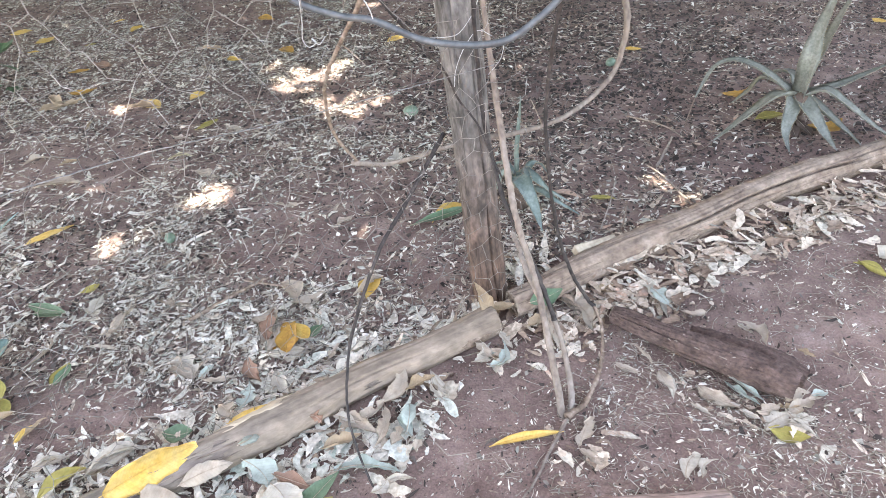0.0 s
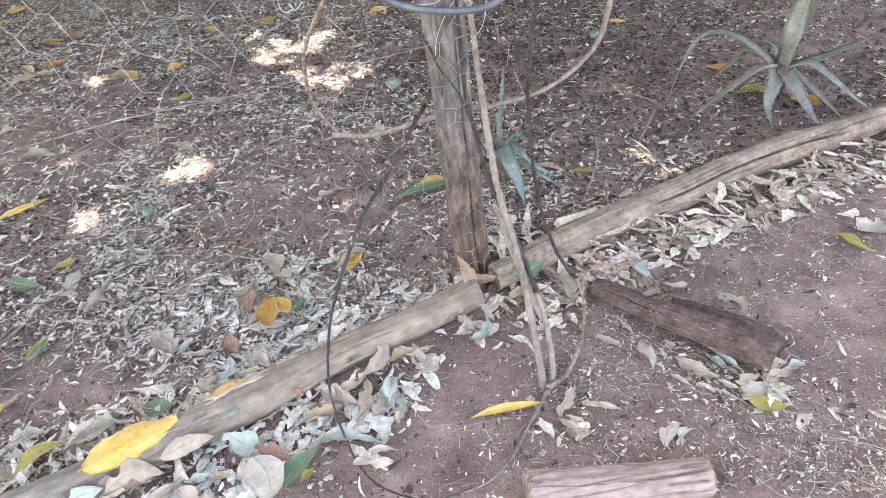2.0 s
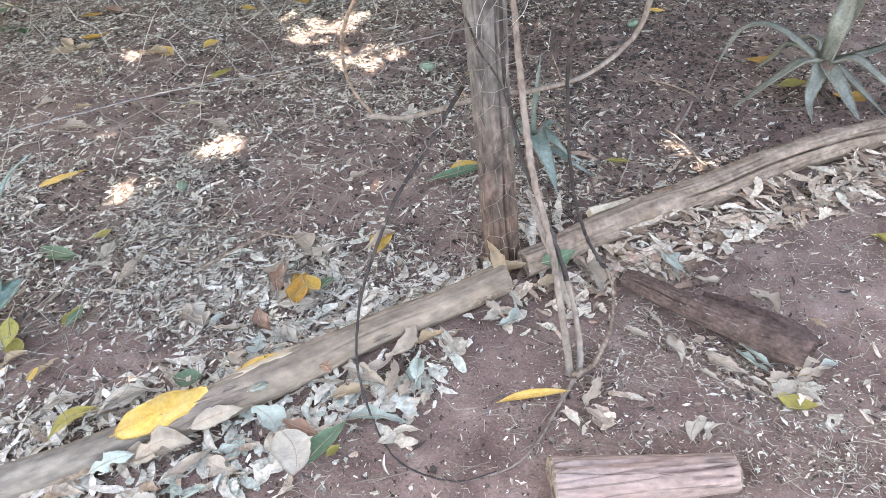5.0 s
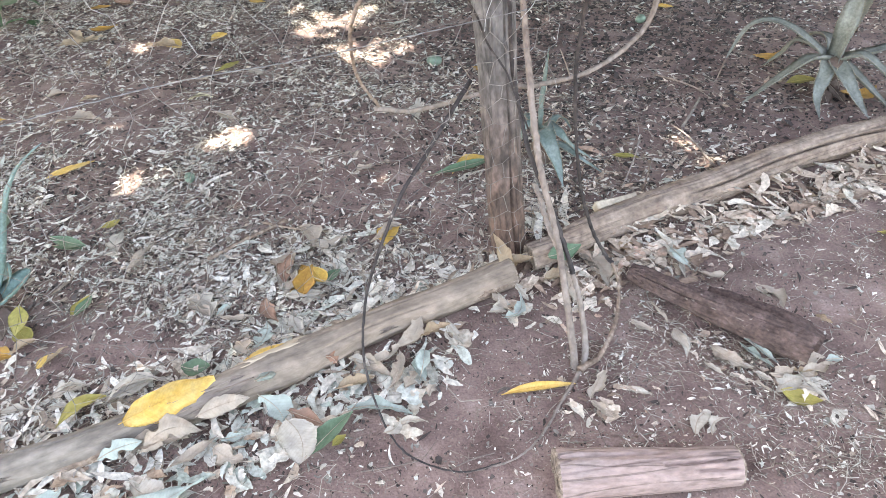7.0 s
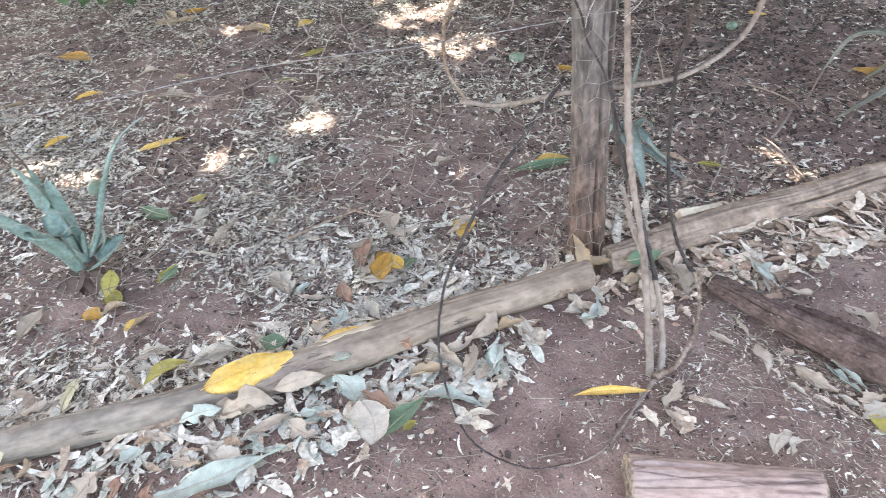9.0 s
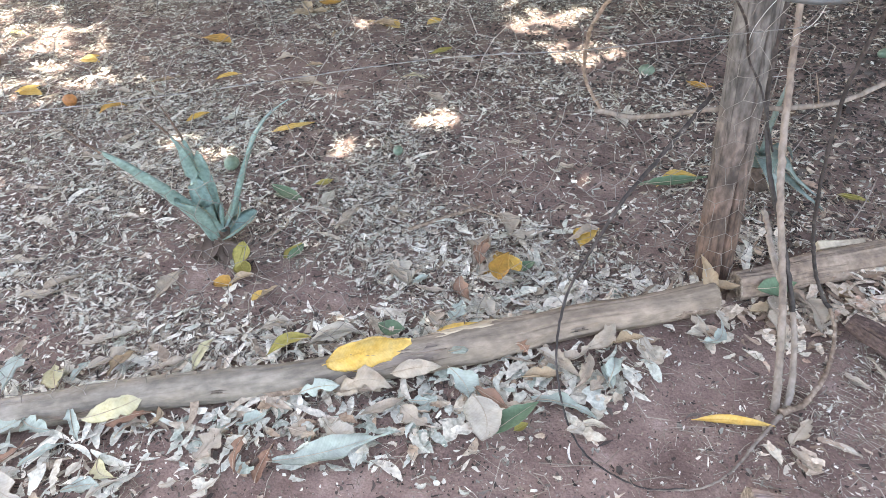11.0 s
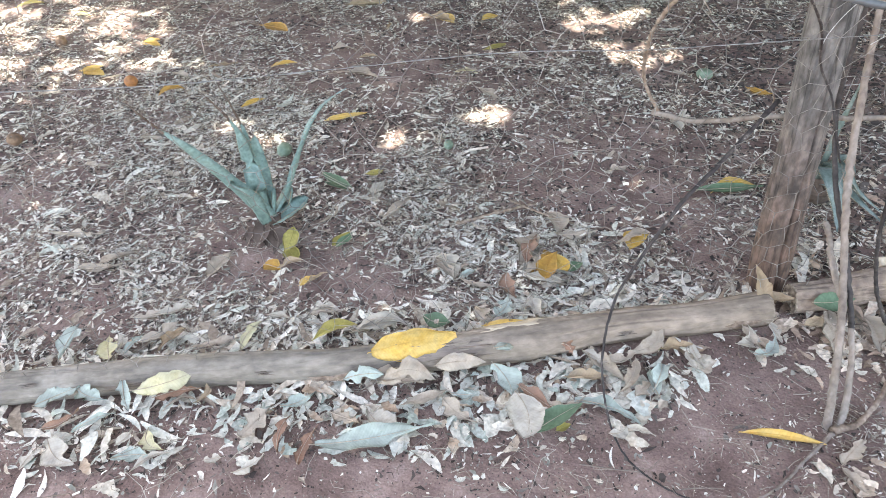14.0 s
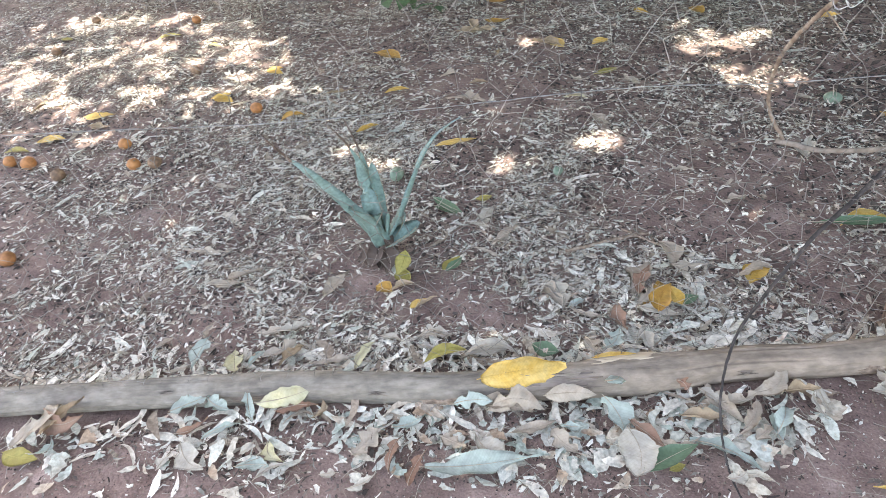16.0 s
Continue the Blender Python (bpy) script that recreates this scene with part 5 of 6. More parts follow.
# the leaves along the near edging log, one by one
for x, y, a, l, w, z in [(-1.216, 1.483, -6, 0.09, 0.35, 0.012), (-1.046, 1.259, 81, 0.068, 0.35, 0.02), (-0.446, 1.392, 62, 0.049, 0.5, 0.012), (-0.683, 1.078, 5, 0.066, 0.6, 0.02)]:
    fallen_leaf("green", x, y, a, l, w, z=float(soil_z(x, y)) + z + pile(x, y))
for x, y, a, l, w, z in [(-0.988, 1.421, 72, 0.086, 0.16, 0.012), (-0.65, 1.237, 4, 0.087, 0.2, 0.02), (-0.544, 1.359, 87, 0.092, 0.28, 0.018), (-0.387, 1.322, 67, 0.061, 0.3, 0.014), (-0.949, 1.015, 26, 0.078, 0.24, 0.016), (-0.594, 1.136, -48, 0.059, 0.5, 0.016), (-0.537, 0.88, -16, 0.091, 0.42, 0.012), (-0.344, 0.983, 33, 0.094, 0.22, 0.016), (-0.294, 1.105, -30, 0.108, 0.34, 0.02), (-0.238, 1.096, 87, 0.105, 0.24, 0.03), (-0.204, 1.083, 62, 0.052, 0.5, 0.014), (-0.16, 1.06, 70, 0.033, 0.5, 0.008), (-0.022, 1.296, -49, 0.07, 0.3, 0.014), (-1.263, 0.792, 65, 0.096, 0.36, 0.02)]:
    fallen_leaf("pale", x, y, a, l, w, z=float(soil_z(x, y)) + z + pile(x, y))
for x, y, a, l, w, z in [(-1.118, 0.821, 39, 0.102, 0.25, 0.014), (-1.338, 0.831, 37, 0.079, 0.26, 0.014), (-1.584, 0.678, 67, 0.049, 0.3, 0.012), (-1.493, 0.76, 104, 0.064, 0.3, 0.02), (-1.186, 0.53, 51, 0.044, 0.5, 0.012), (-0.909, 0.688, 80, 0.084, 0.6, 0.016), (-1.078, 0.664, 35, 0.075, 0.3, 0.014), (-0.679, 0.893, 15, 0.106, 0.42, 0.024), (-0.611, 0.883, 47, 0.102, 0.24, 0.014), (-0.746, 0.774, 1, 0.067, 0.4, 0.014), (-0.268, 1.13, 42, 0.081, 0.4, 0.02)]:
    fallen_leaf("pale", x, y, a, l, w, z=float(soil_z(x, y)) + z + pile(x, y))
for x, y, a, l, w, z in [(-1.039, 1.106, 65, 0.063, 0.2, 0.012), (-0.32, 1.062, 26, 0.086, 0.36, 0.016), (-0.167, 1.205, 34, 0.075, 0.4, 0.02), (-1.226, 0.792, 82, 0.082, 0.34, 0.02), (-1.053, 0.702, 111, 0.055, 0.3, 0.012), (0.098, 1.407, 55, 0.061, 0.4, 0.012), (-1.573, 0.388, 89, 0.117, 0.3, 0.05)]:
    fallen_leaf("tan", x, y, a, l, w, z=float(soil_z(x, y)) + z + pile(x, y))
for x, y, a, l, w, z in [(-0.741, 1.272, -40, 0.104, 0.45, 0.014), (-0.495, 1.316, 9, 0.104, 0.26, 0.016), (-0.489, 1.214, -55, 0.093, 0.3, 0.018), (-0.79, 1.018, 27, 0.129, 0.22, 0.02), (-0.928, 0.967, 5, 0.073, 0.3, 0.014), (-0.124, 1.204, -58, 0.084, 0.2, 0.02), (-0.225, 0.962, 53, 0.045, 0.5, 0.014), (-0.192, 0.977, 12, 0.068, 0.2, 0.012), (0.024, 1.342, -58, 0.06, 0.35, 0.012), (-1.468, 0.628, 48, 0.071, 0.3, 0.014), (-1.334, 0.736, 135, 0.059, 0.4, 0.02), (-1.288, 0.864, 54, 0.084, 0.4, 0.02), (-1.039, 0.955, 12, 0.067, 0.3, 0.012), (-0.954, 1.018, 24, 0.086, 0.22, 0.014)]:
    fallen_leaf("white", x, y, a, l, w, z=float(soil_z(x, y)) + z + pile(x, y))
for x, y, a, l, w, z in [(-0.794, 1.012, 38, 0.133, 0.24, 0.016), (-1.232, 0.466, -11, 0.099, 0.42, 0.014), (-1.288, 0.434, 97, 0.043, 0.5, 0.01), (-1.132, 0.553, 89, 0.048, 0.4, 0.016), (-1.05, 0.534, 57, 0.074, 0.24, 0.014), (-0.936, 0.589, 36, 0.042, 0.4, 0.01), (-0.86, 0.606, 62, 0.067, 0.3, 0.012), (-0.667, 0.8, -2, 0.094, 0.5, 0.014), (-0.321, 1.112, -23, 0.056, 0.4, 0.018), (-0.13, 1.186, -58, 0.066, 0.2, 0.02), (-0.03, 1.293, 79, 0.07, 0.4, 0.014)]:
    fallen_leaf("white", x, y, a, l, w, z=float(soil_z(x, y)) + z + pile(x, y))
for x, y, a, l, w, z in [(-0.502, 1.354, 92, 0.103, 0.42, 0.03)]:
    fallen_leaf("orange", x, y, a, l, w, z=float(soil_z(x, y)) + z + pile(x, y))
for x, y, a, l, w, z in [(-0.479, 1.378, -46, 0.071, 0.5, 0.02), (-0.522, 1.118, 33, 0.106, 0.22, 0.03)]:
    fallen_leaf("yellow", x, y, a, l, w, z=float(soil_z(x, y)) + z + pile(x, y))
for x, y, a, l, w, z in [(-0.574, 1.416, 95, 0.109, 0.3, 0.02), (-0.573, 1.262, -52, 0.088, 0.4, 0.012), (-0.4, 0.964, -19, 0.09, 0.3, 0.03), (-1.277, 0.522, 67, 0.075, 0.26, 0.024), (-0.839, 0.688, 106, 0.089, 0.26, 0.022), (-0.778, 0.685, 97, 0.097, 0.24, 0.016), (-1.099, 0.676, 36, 0.096, 0.36, 0.022)]:
    fallen_leaf("rust", x, y, a, l, w, z=float(soil_z(x, y)) + z + pile(x, y))
for x, y, a, l, w, z in [(-0.552, 1.162, 85, 0.086, 0.4, 0.03), (-0.688, 1.27, 64, 0.059, 0.3, 0.012), (-0.542, 0.917, 21, 0.05, 0.4, 0.02), (-0.471, 0.976, -45, 0.101, 0.5, 0.024), (-0.26, 1.002, -1, 0.139, 0.2, 0.014), (-0.184, 1.116, 91, 0.085, 0.32, 0.026), (-1.442, 0.69, 114, 0.122, 0.3, 0.03), (-1.3, 0.744, 91, 0.061, 0.3, 0.02), (-1.326, 0.56, 56, 0.092, 0.5, 0.03), (-1.267, 0.591, 1, 0.088, 0.4, 0.026), (-1.188, 0.616, -37, 0.092, 0.3, 0.03), (-1.216, 0.548, 57, 0.089, 0.22, 0.02), (-1.088, 0.523, 29, 0.078, 0.34, 0.012), (-0.849, 0.758, 49, 0.073, 0.45, 0.022)]:
    fallen_leaf("blue", x, y, a, l, w, z=float(soil_z(x, y)) + z + pile(x, y))
for x, y, a, l, w, z in [(-0.18, 1.11, 87, 0.091, 0.34, 0.022), (0.011, 1.286, 69, 0.091, 0.3, 0.012), (-1.57, 0.322, 104, 0.069, 0.3, 0.014)]:
    fallen_leaf("blue", x, y, a, l, w, z=float(soil_z(x, y)) + z + pile(x, y))
for x, y, a, l, w, z in [(-0.88, 0.954, 48, 0.103, 0.3, 0.03), (-0.328, 0.925, 50, 0.033, 0.5, 0.02), (-1.616, 0.276, 18, 0.1, 0.4, 0.012)]:
    fallen_leaf("lime", x, y, a, l, w, z=float(soil_z(x, y)) + z + pile(x, y))
for x, y, a, l, w, z in [(-1.344, 0.711, 136, 0.081, 0.5, 0.02), (-1.06, 0.869, 94, 0.089, 0.3, 0.022), (-1.076, 0.566, -19, 0.071, 0.36, 0.012)]:
    fallen_leaf("cream", x, y, a, l, w, z=float(soil_z(x, y)) + z + pile(x, y))
# scattered leaves farther back in the bed
for x, y, a, l, w in [(-2.388, 3.456, 8, 0.06, 0.34), (-2.082, 3.829, 37, 0.06, 0.34)]:
    fallen_leaf("yellow", x, y, a, l, w)
for x, y, a, l, w in [(-1.879, 2.769, 20, 0.17, 0.34), (-1.378, 3.351, -19, 0.128, 0.34), (-1.584, 2.302, 30, 0.074, 0.34), (-1.646, 2.586, 98, 0.06, 0.34), (-2.952, 1.403, 20, 0.113, 0.34), (-3.422, 1.438, 32, 0.148, 0.34), (-1.876, 2.813, -11, 0.17, 0.34)]:
    fallen_leaf("tan", x, y, a, l, w)
for x, y, a, l, w in [(-1.878, 3.196, -22, 0.142, 0.34)]:
    fallen_leaf("rust", x, y, a, l, w)
for x, y, a, l, w in [(-1.144, 2.308, 15, 0.096, 0.34), (-1.004, 2.498, -29, 0.098, 0.34), (-1.716, 2.318, 21, 0.116, 0.34), (-1.544, 2.147, -172, 0.17, 0.34), (-1.204, 2.449, -3, 0.078, 0.34), (-1.984, 1.494, -11, 0.116, 0.34), (-2.222, 1.902, -5, 0.094, 0.34)]:
    fallen_leaf("pale", x, y, a, l, w)
for x, y, a, l, w in [(-2.098, 3.507, 23, 0.06, 0.34), (-3.537, 2.252, 45, 0.131, 0.34), (-4.223, 2.045, 5, 0.099, 0.34), (-3.149, 2.24, 5, 0.085, 0.34), (-3.139, 1.124, 25, 0.114, 0.34)]:
    fallen_leaf("lime", x, y, a, l, w)
for x, y, a, l, w in [(-1.148, 2.296, 12, 0.09, 0.34)]:
    fallen_leaf("cream", x, y, a, l, w)
for x, y, a, l, w in [(-2.232, 1.453, 77, 0.06, 0.34), (-2.343, 1.357, 87, 0.069, 0.34)]:
    fallen_leaf("white", x, y, a, l, w)
for x, y, a, l, w in [(-0.456, 1.861, 47, 0.06, 0.5), (-0.998, 2.157, -26, 0.13, 0.25)]:
    fallen_leaf("pale", x, y, a, l, w)
# leaves lying on the edging log or leaning on it
fallen_leaf("yellow", -0.676, 0.962, 38, 0.186, 0.3, z=0.073, roll=18, curl=-0.02, cup=-0.55, blunt=0.6, wavy=2.5, bend=-0.02, twist=0.0, label="large bright yellow leaf lying on the edging log")
fallen_leaf("pale", -0.567, 0.964, 28, 0.105, 0.3, z=0.062, roll=34, cup=-0.5, bend=-0.05, twist=0.1, torn=False, label="pale dry leaf draped on the edging log")
fallen_leaf("pale", -0.662, 0.9, 26, 0.12, 0.4, z=0.036, roll=42, cup=-0.4, label="pale torn leaf leaning against the edging log")
fallen_leaf("rust", -0.374, 1.09, -34, 0.04, 0.7, z=0.062, roll=30, cup=-0.3, label="small reddish leaf stuck to the edging log")
fallen_leaf("blue", -0.5, 1.035, 91, 0.06, 0.45, z=0.068, tip=-30, cup=-0.3, torn=False, label="small grey leaf stuck to the edging log")
fallen_leaf("blue", -0.746, 0.86, 32, 0.085, 0.34, z=0.05, roll=44, cup=-0.4, label="blue-green leaf draped on the side of the edging log")
fallen_leaf("cream", -1.124, 0.68, 48, 0.15, 0.24, z=0.052, roll=36, cup=-0.4, bend=0.06, label="pale yellow-green leaf leaning against the edging log")
fallen_leaf("pale", -0.223, 1.207, 71, 0.11, 0.28, z=0.03, tip=16, curl=0.1, torn=False, label="long pale leaf propped against the edging log")
fallen_leaf("blue", -0.66, 0.756, 36, 0.24, 0.19, z=0.03, curl=0.03, cup=0.35, bend=0.03, twist=0.15, label="long pale teal leaf lying on the path")
fallen_leaf("green", -0.343, 0.925, 57, 0.125, 0.34, z=0.045, roll=-14, curl=0.06, cup=0.5, bend=-0.05, label="fresh green leaf lying on dry ones")
fallen_leaf("pale", -1.60, 0.345, 62, 0.15, 0.28, z=0.045, tip=22, label="pale leaf leaning over the edging log")
fallen_leaf("rust", -1.57, 0.375, 20, 0.11, 0.45, z=0.05, roll=40, label="brown curled leaf against the edging log")
fallen_leaf("tan", -0.022, 1.418, 118, 0.12, 0.26, z=0.045, tip=34, curl=-0.08, cup=0.9, twist=0.3, torn=False, label="curled tan bark strip leaning at the foot of the post")
fallen_leaf("tan", 0.012, 1.415, 28, 0.08, 0.34, z=0.045, tip=14, cup=0.8, label="broken curl of tan bark at the foot of the post")
fallen_leaf("green", 0.125, 1.452, 30, 0.095, 0.42, z=0.055, roll=20, cup=0.5, label="fresh green leaf against the foot of the log")
fallen_leaf("pale", 0.02, 1.455, 15, 0.11, 0.24, z=0.03, label="dry leaf wedged at the foot of the post")
fallen_leaf("pale", 0.135, 1.37, -70, 0.11, 0.28, z=0.02, tip=-10, label="cream-coloured leaf leaning on the stems")
fallen_leaf("lime", -1.175, 1.19, -80, 0.075, 0.5, z=0.025, tip=-25, label="yellow-green leaf standing at the foot of the aloe")
fallen_leaf("white", -0.402, 0.905, -60, 0.105, 0.6, z=0.05, cup=0.2, twist=0.0, curl=0.03, blunt=0.7, torn=False, label="broad oval bleached leaf lying flat")
# narrow leaves caught along the dark log and strewn over the far end of the path
fallen_leaf("white", 0.369, 1.208, -70, 0.076, 0.28, z=0.014)
fallen_leaf("pale", 0.295, 1.256, -27, 0.051, 0.25, z=0.014)
fallen_leaf("blue", 0.517, 1.182, -48, 0.081, 0.20, z=0.020, cup=1.4, curl=0.0, bend=0.03, twist=0.1)
fallen_leaf("white", 0.453, 1.183, -40, 0.048, 0.40, z=0.014)
fallen_leaf("white", 0.489, 1.160, -24, 0.039, 0.40, z=0.014)
fallen_leaf("white", 0.520, 1.132, -31, 0.039, 0.40, z=0.014)
fallen_leaf("pale", 0.561, 1.142, 21, 0.056, 0.45, z=0.020)
fallen_leaf("white", 0.611, 1.118, -43, 0.064, 0.22, z=0.016)
fallen_leaf("pale", 0.619, 1.165, 21, 0.057, 0.50, z=0.035)
fallen_leaf("tan", 0.602, 1.151, 0, 0.050, 0.30, z=0.014)
fallen_leaf("blue", 0.675, 1.183, 8, 0.036, 0.45, z=0.014)
fallen_leaf("white", 0.426, 1.145, -42, 0.054, 0.20, z=0.014)
fallen_leaf("pale", 0.510, 1.107, -37, 0.048, 0.15, z=0.014)
fallen_leaf("white", 1.018, 1.631, 33, 0.081, 0.70, z=0.014)
fallen_leaf("rust", 0.423, 1.288, -39, 0.056, 0.40, z=0.014)
fallen_leaf("tan", 0.380, 1.331, -40, 0.059, 0.20, z=0.014)
fallen_leaf("pale", 0.332, 1.305, -58, 0.078, 0.15, z=0.014)
fallen_leaf("white", 0.361, 1.468, -23, 0.038, 0.30, z=0.014)
fallen_leaf("lime", 0.952, 1.560, -47, 0.099, 0.18, z=0.014, cup=1.3, curl=0.0)
fallen_leaf("pale", 0.474, 1.414, -1, 0.063, 0.30, z=0.030)
fallen_leaf("pale", 0.597, 1.358, -63, 0.085, 0.35, z=0.020)
fallen_leaf("white", 0.581, 1.373, -50, 0.042, 0.40, z=0.014)
fallen_leaf("tan", 0.689, 1.296, -40, 0.038, 0.40, z=0.014)
# dark leaves stand in for the withered base and the shadow under this aloe
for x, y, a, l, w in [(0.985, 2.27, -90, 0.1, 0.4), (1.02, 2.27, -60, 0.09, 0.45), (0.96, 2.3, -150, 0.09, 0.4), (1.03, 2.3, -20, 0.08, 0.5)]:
    fallen_leaf("dead", x, y, a, l, w, z=0.012, tip=-24, label="withered dark brown leaf under the drooping aloe, also standing in for the shadow there")
for x, y, a, l, w in [(-1.27, 1.185, -80, 0.1, 0.4), (-1.235, 1.19, -40, 0.1, 0.45), (-1.305, 1.2, -120, 0.09, 0.4), (-1.22, 1.215, 5, 0.08, 0.5), (-1.255, 1.2, -65, 0.085, 0.5), (-1.29, 1.175, -100, 0.08, 0.4)]:
    fallen_leaf("dead", x, y, a, l, w, z=0.012, tip=-24, label="withered dark brown leaf at the foot of the aloe")


# ---- leaf litter: fallen leaves, crumbs and straw that nobody could count ----
def cover(x, y):
    """How much litter lies at a place, 0 to 1."""
    d = bed_side(x, y)
    patch = np.clip((vnoise(x * 2.2 + 3, y * 2.2, 11) * 0.4 + vnoise(x * 6, y * 6 + 5, 12) * 0.33 + vnoise(x * 15, y * 15 + 2, 13) * 0.27 - 0.32) * 3.4, 0.05, 1.1)
    behind = patch * 0.85 + 0.7 * np.exp(-((d - 0.1) / 0.11) ** 2) * (x < 0.1)
    for s in ((-0.55, 1.95, 0.35, 0.25), (-0.25, 1.75, 0.22, 0.2), (-1.25, 1.12, 0.22, 0.13), (-0.8, 1.17, 0.2, 0.06), (0.85, 2.15, 0.25, 0.15), (-1.0, 2.3, 0.3, 0.2), (-0.1, 1.6, 0.12, 0.1), (-1.5, 0.75, 0.25, 0.1), (-1.22, 1.16, 0.3, 0.16), (-1.75, 1.1, 0.3, 0.12), (-0.75, 1.75, 0.2, 0.12), (-0.92, 1.14, 0.26, 0.1)):
        behind = behind * (1 - 0.8 * soft_spot(x, y, *s))
    for s in ((-0.55, 1.38, 0.25, 0.16), (-0.95, 1.45, 0.4, 0.22), (-1.9, 1.5, 0.5, 0.4), (-1.7, 1.0, 0.3, 0.12)):
        behind = behind + 0.55 * soft_spot(x, y, *s)
    # less pale litter behind the post, partly to darken the shaded ground there
    behind = behind * (1 - 0.6 * np.clip((x + 0.8) / 0.8, 0, 1) * np.clip((y - 1.7) / 0.4, 0, 1)) * (1 - 0.3 * np.clip((x + 0.05) / 0.4, 0, 1))
    front = 0.05 + 0.95 * np.exp(-(np.abs(d) / 0.1) ** 2) * np.where(x < 0, np.clip((-0.12 - x) * 6, 0.12, 1), np.clip((x - 0.05) * 4, 0.2, 1))
    front = front + 0.35 * soft_spot(x, y, -0.62, 0.82, 0.35, 0.1) + 0.45 * soft_spot(x, y, -1.2, 0.53, 0.35, 0.09)
    front = front + 0.45 * soft_spot(x, y, 0.52, 1.17, 0.12, 0.07) + 0.3 * soft_spot(x, y, 0.2, 1.14, 0.09, 0.05) + 0.45 * soft_spot(x, y, -0.2, 1.13, 0.1, 0.09)
    front = front + 0.6 * soft_spot(x, y, 0.25, 1.49, 0.2, 0.06) + 0.7 * np.exp(-(np.abs(d) / 0.14) ** 2) * (x > 0.3) + 0.2 * soft_spot(x, y, 0.75, 0.95, 0.3, 0.15)
    return np.clip(np.where(d > 0, behind, front), 0.02, 1.2)


def whole_leaves(x, y):
    """Where leaves still lie whole: along the logs, thinly elsewhere."""
    d = bed_side(x, y)
    behind = 0.04 + 0.9 * np.exp(-(d / 0.13) ** 2) * (x < 0.15) + 0.5 * soft_spot(x, y, -0.55, 1.42, 0.16, 0.12) + 0.14 * soft_spot(x, y, -2.6, 1.4, 1.0, 0.8)
    return np.where(d > 0, behind, np.exp(-(d / 0.17) ** 2))


def heap(x, y):
    """Height to which leaves have blown up against the logs."""
    d = bed_side(x, y)
    return 0.04 * np.exp(-((np.abs(d) - 0.04) / 0.045) ** 2) * np.where(d < 0, np.where(x > 0.25, 1.0, 0.35), 0.3) * (x > -1.9)


def behind_more(x, y):
    return np.where(bed_side(x, y) > 0, 1.0, 0.3)


def places(rng, n, power=1.0, floor=0.0, clear=0.05, also=None):
    """n places drawn by the cover, thinned with the distance from the path."""
    got = []
    while sum(map(len, got)) < n:
        x, y = rng.uniform(-6, 2.3, 60000), rng.uniform(-0.2, 5.2, 60000)
        dist = np.hypot(x - 0.0, y - 0.2)
        keep = rng.uniform(0, 1.2, 60000) < np.maximum(cover(x, y) ** power, floor) * np.clip(2.0 / dist, 0, 1) ** 0.7
        if also is not None:
            keep &= rng.uniform(0, 1, 60000) < also(x, y)
        d = bed_side(x, y)
        keep &= (np.abs(d) > clear) & (np.hypot(x + 0.01, y - 1.51) > 0.055)
        keep &= ~((np.abs((x - 0.25) * 0.096 - (y - 0.88) * 0.995) < 0.06) & (x > 0.07) & (x < 0.43))
        keep &= ~((np.abs((x - 0.456) * 0.459 + (y - 1.3) * 0.888) < 0.045) & (x > 0.26) & (x < 0.65))
        got.append(np.stack([x[keep], y[keep]], -1))
    p = np.vstack(got)[:n]
    return p[:, 0], p[:, 1]


def stalks(length, r, bend, arch):
    """Corners and faces of thin bent stalks along x."""
    v = np.zeros((len(length), 9, 3))
    for i, t in enumerate((-0.5, 0.05, 0.5)):
        for k in range(3):
            v[:, i * 3 + k, 0] = t * length
            v[:, i * 3 + k, 1] = bend * length * (t * t * 4 - 0.5) + r * math.cos(k * 2.094)
            v[:, i * 3 + k, 2] = arch * length * (1 - t * t * 4) + r * math.sin(k * 2.094) + r
    return v, [(i * 3 + k, i * 3 + (k + 1) % 3, (i + 1) * 3 + (k + 1) % 3, (i + 1) * 3 + k) for i in range(2) for k in range(3)]


def shards(rng, size, ratio):
    """Irregular torn scraps, bent across the middle: corners (n, 8, 3) and the faces of one."""
    n = len(size)
    v = np.zeros((n, 8, 3))
    tilt = rng.normal(0, 0.35, n)
    for k in range(7):
        a = k * 2 * np.pi / 7 + rng.uniform(-0.4, 0.4, n)
        r = 0.5 * size * rng.uniform(0.45, 1.2, n)
        v[:, k, 0], v[:, k, 1] = r * np.cos(a), r * np.sin(a) * ratio
        v[:, k, 2] = np.abs(v[:, k, 1]) * tilt + rng.normal(0, 0.06, n) * size
    return v, [(k, (k + 1) % 7, 7) for k in range(7)]


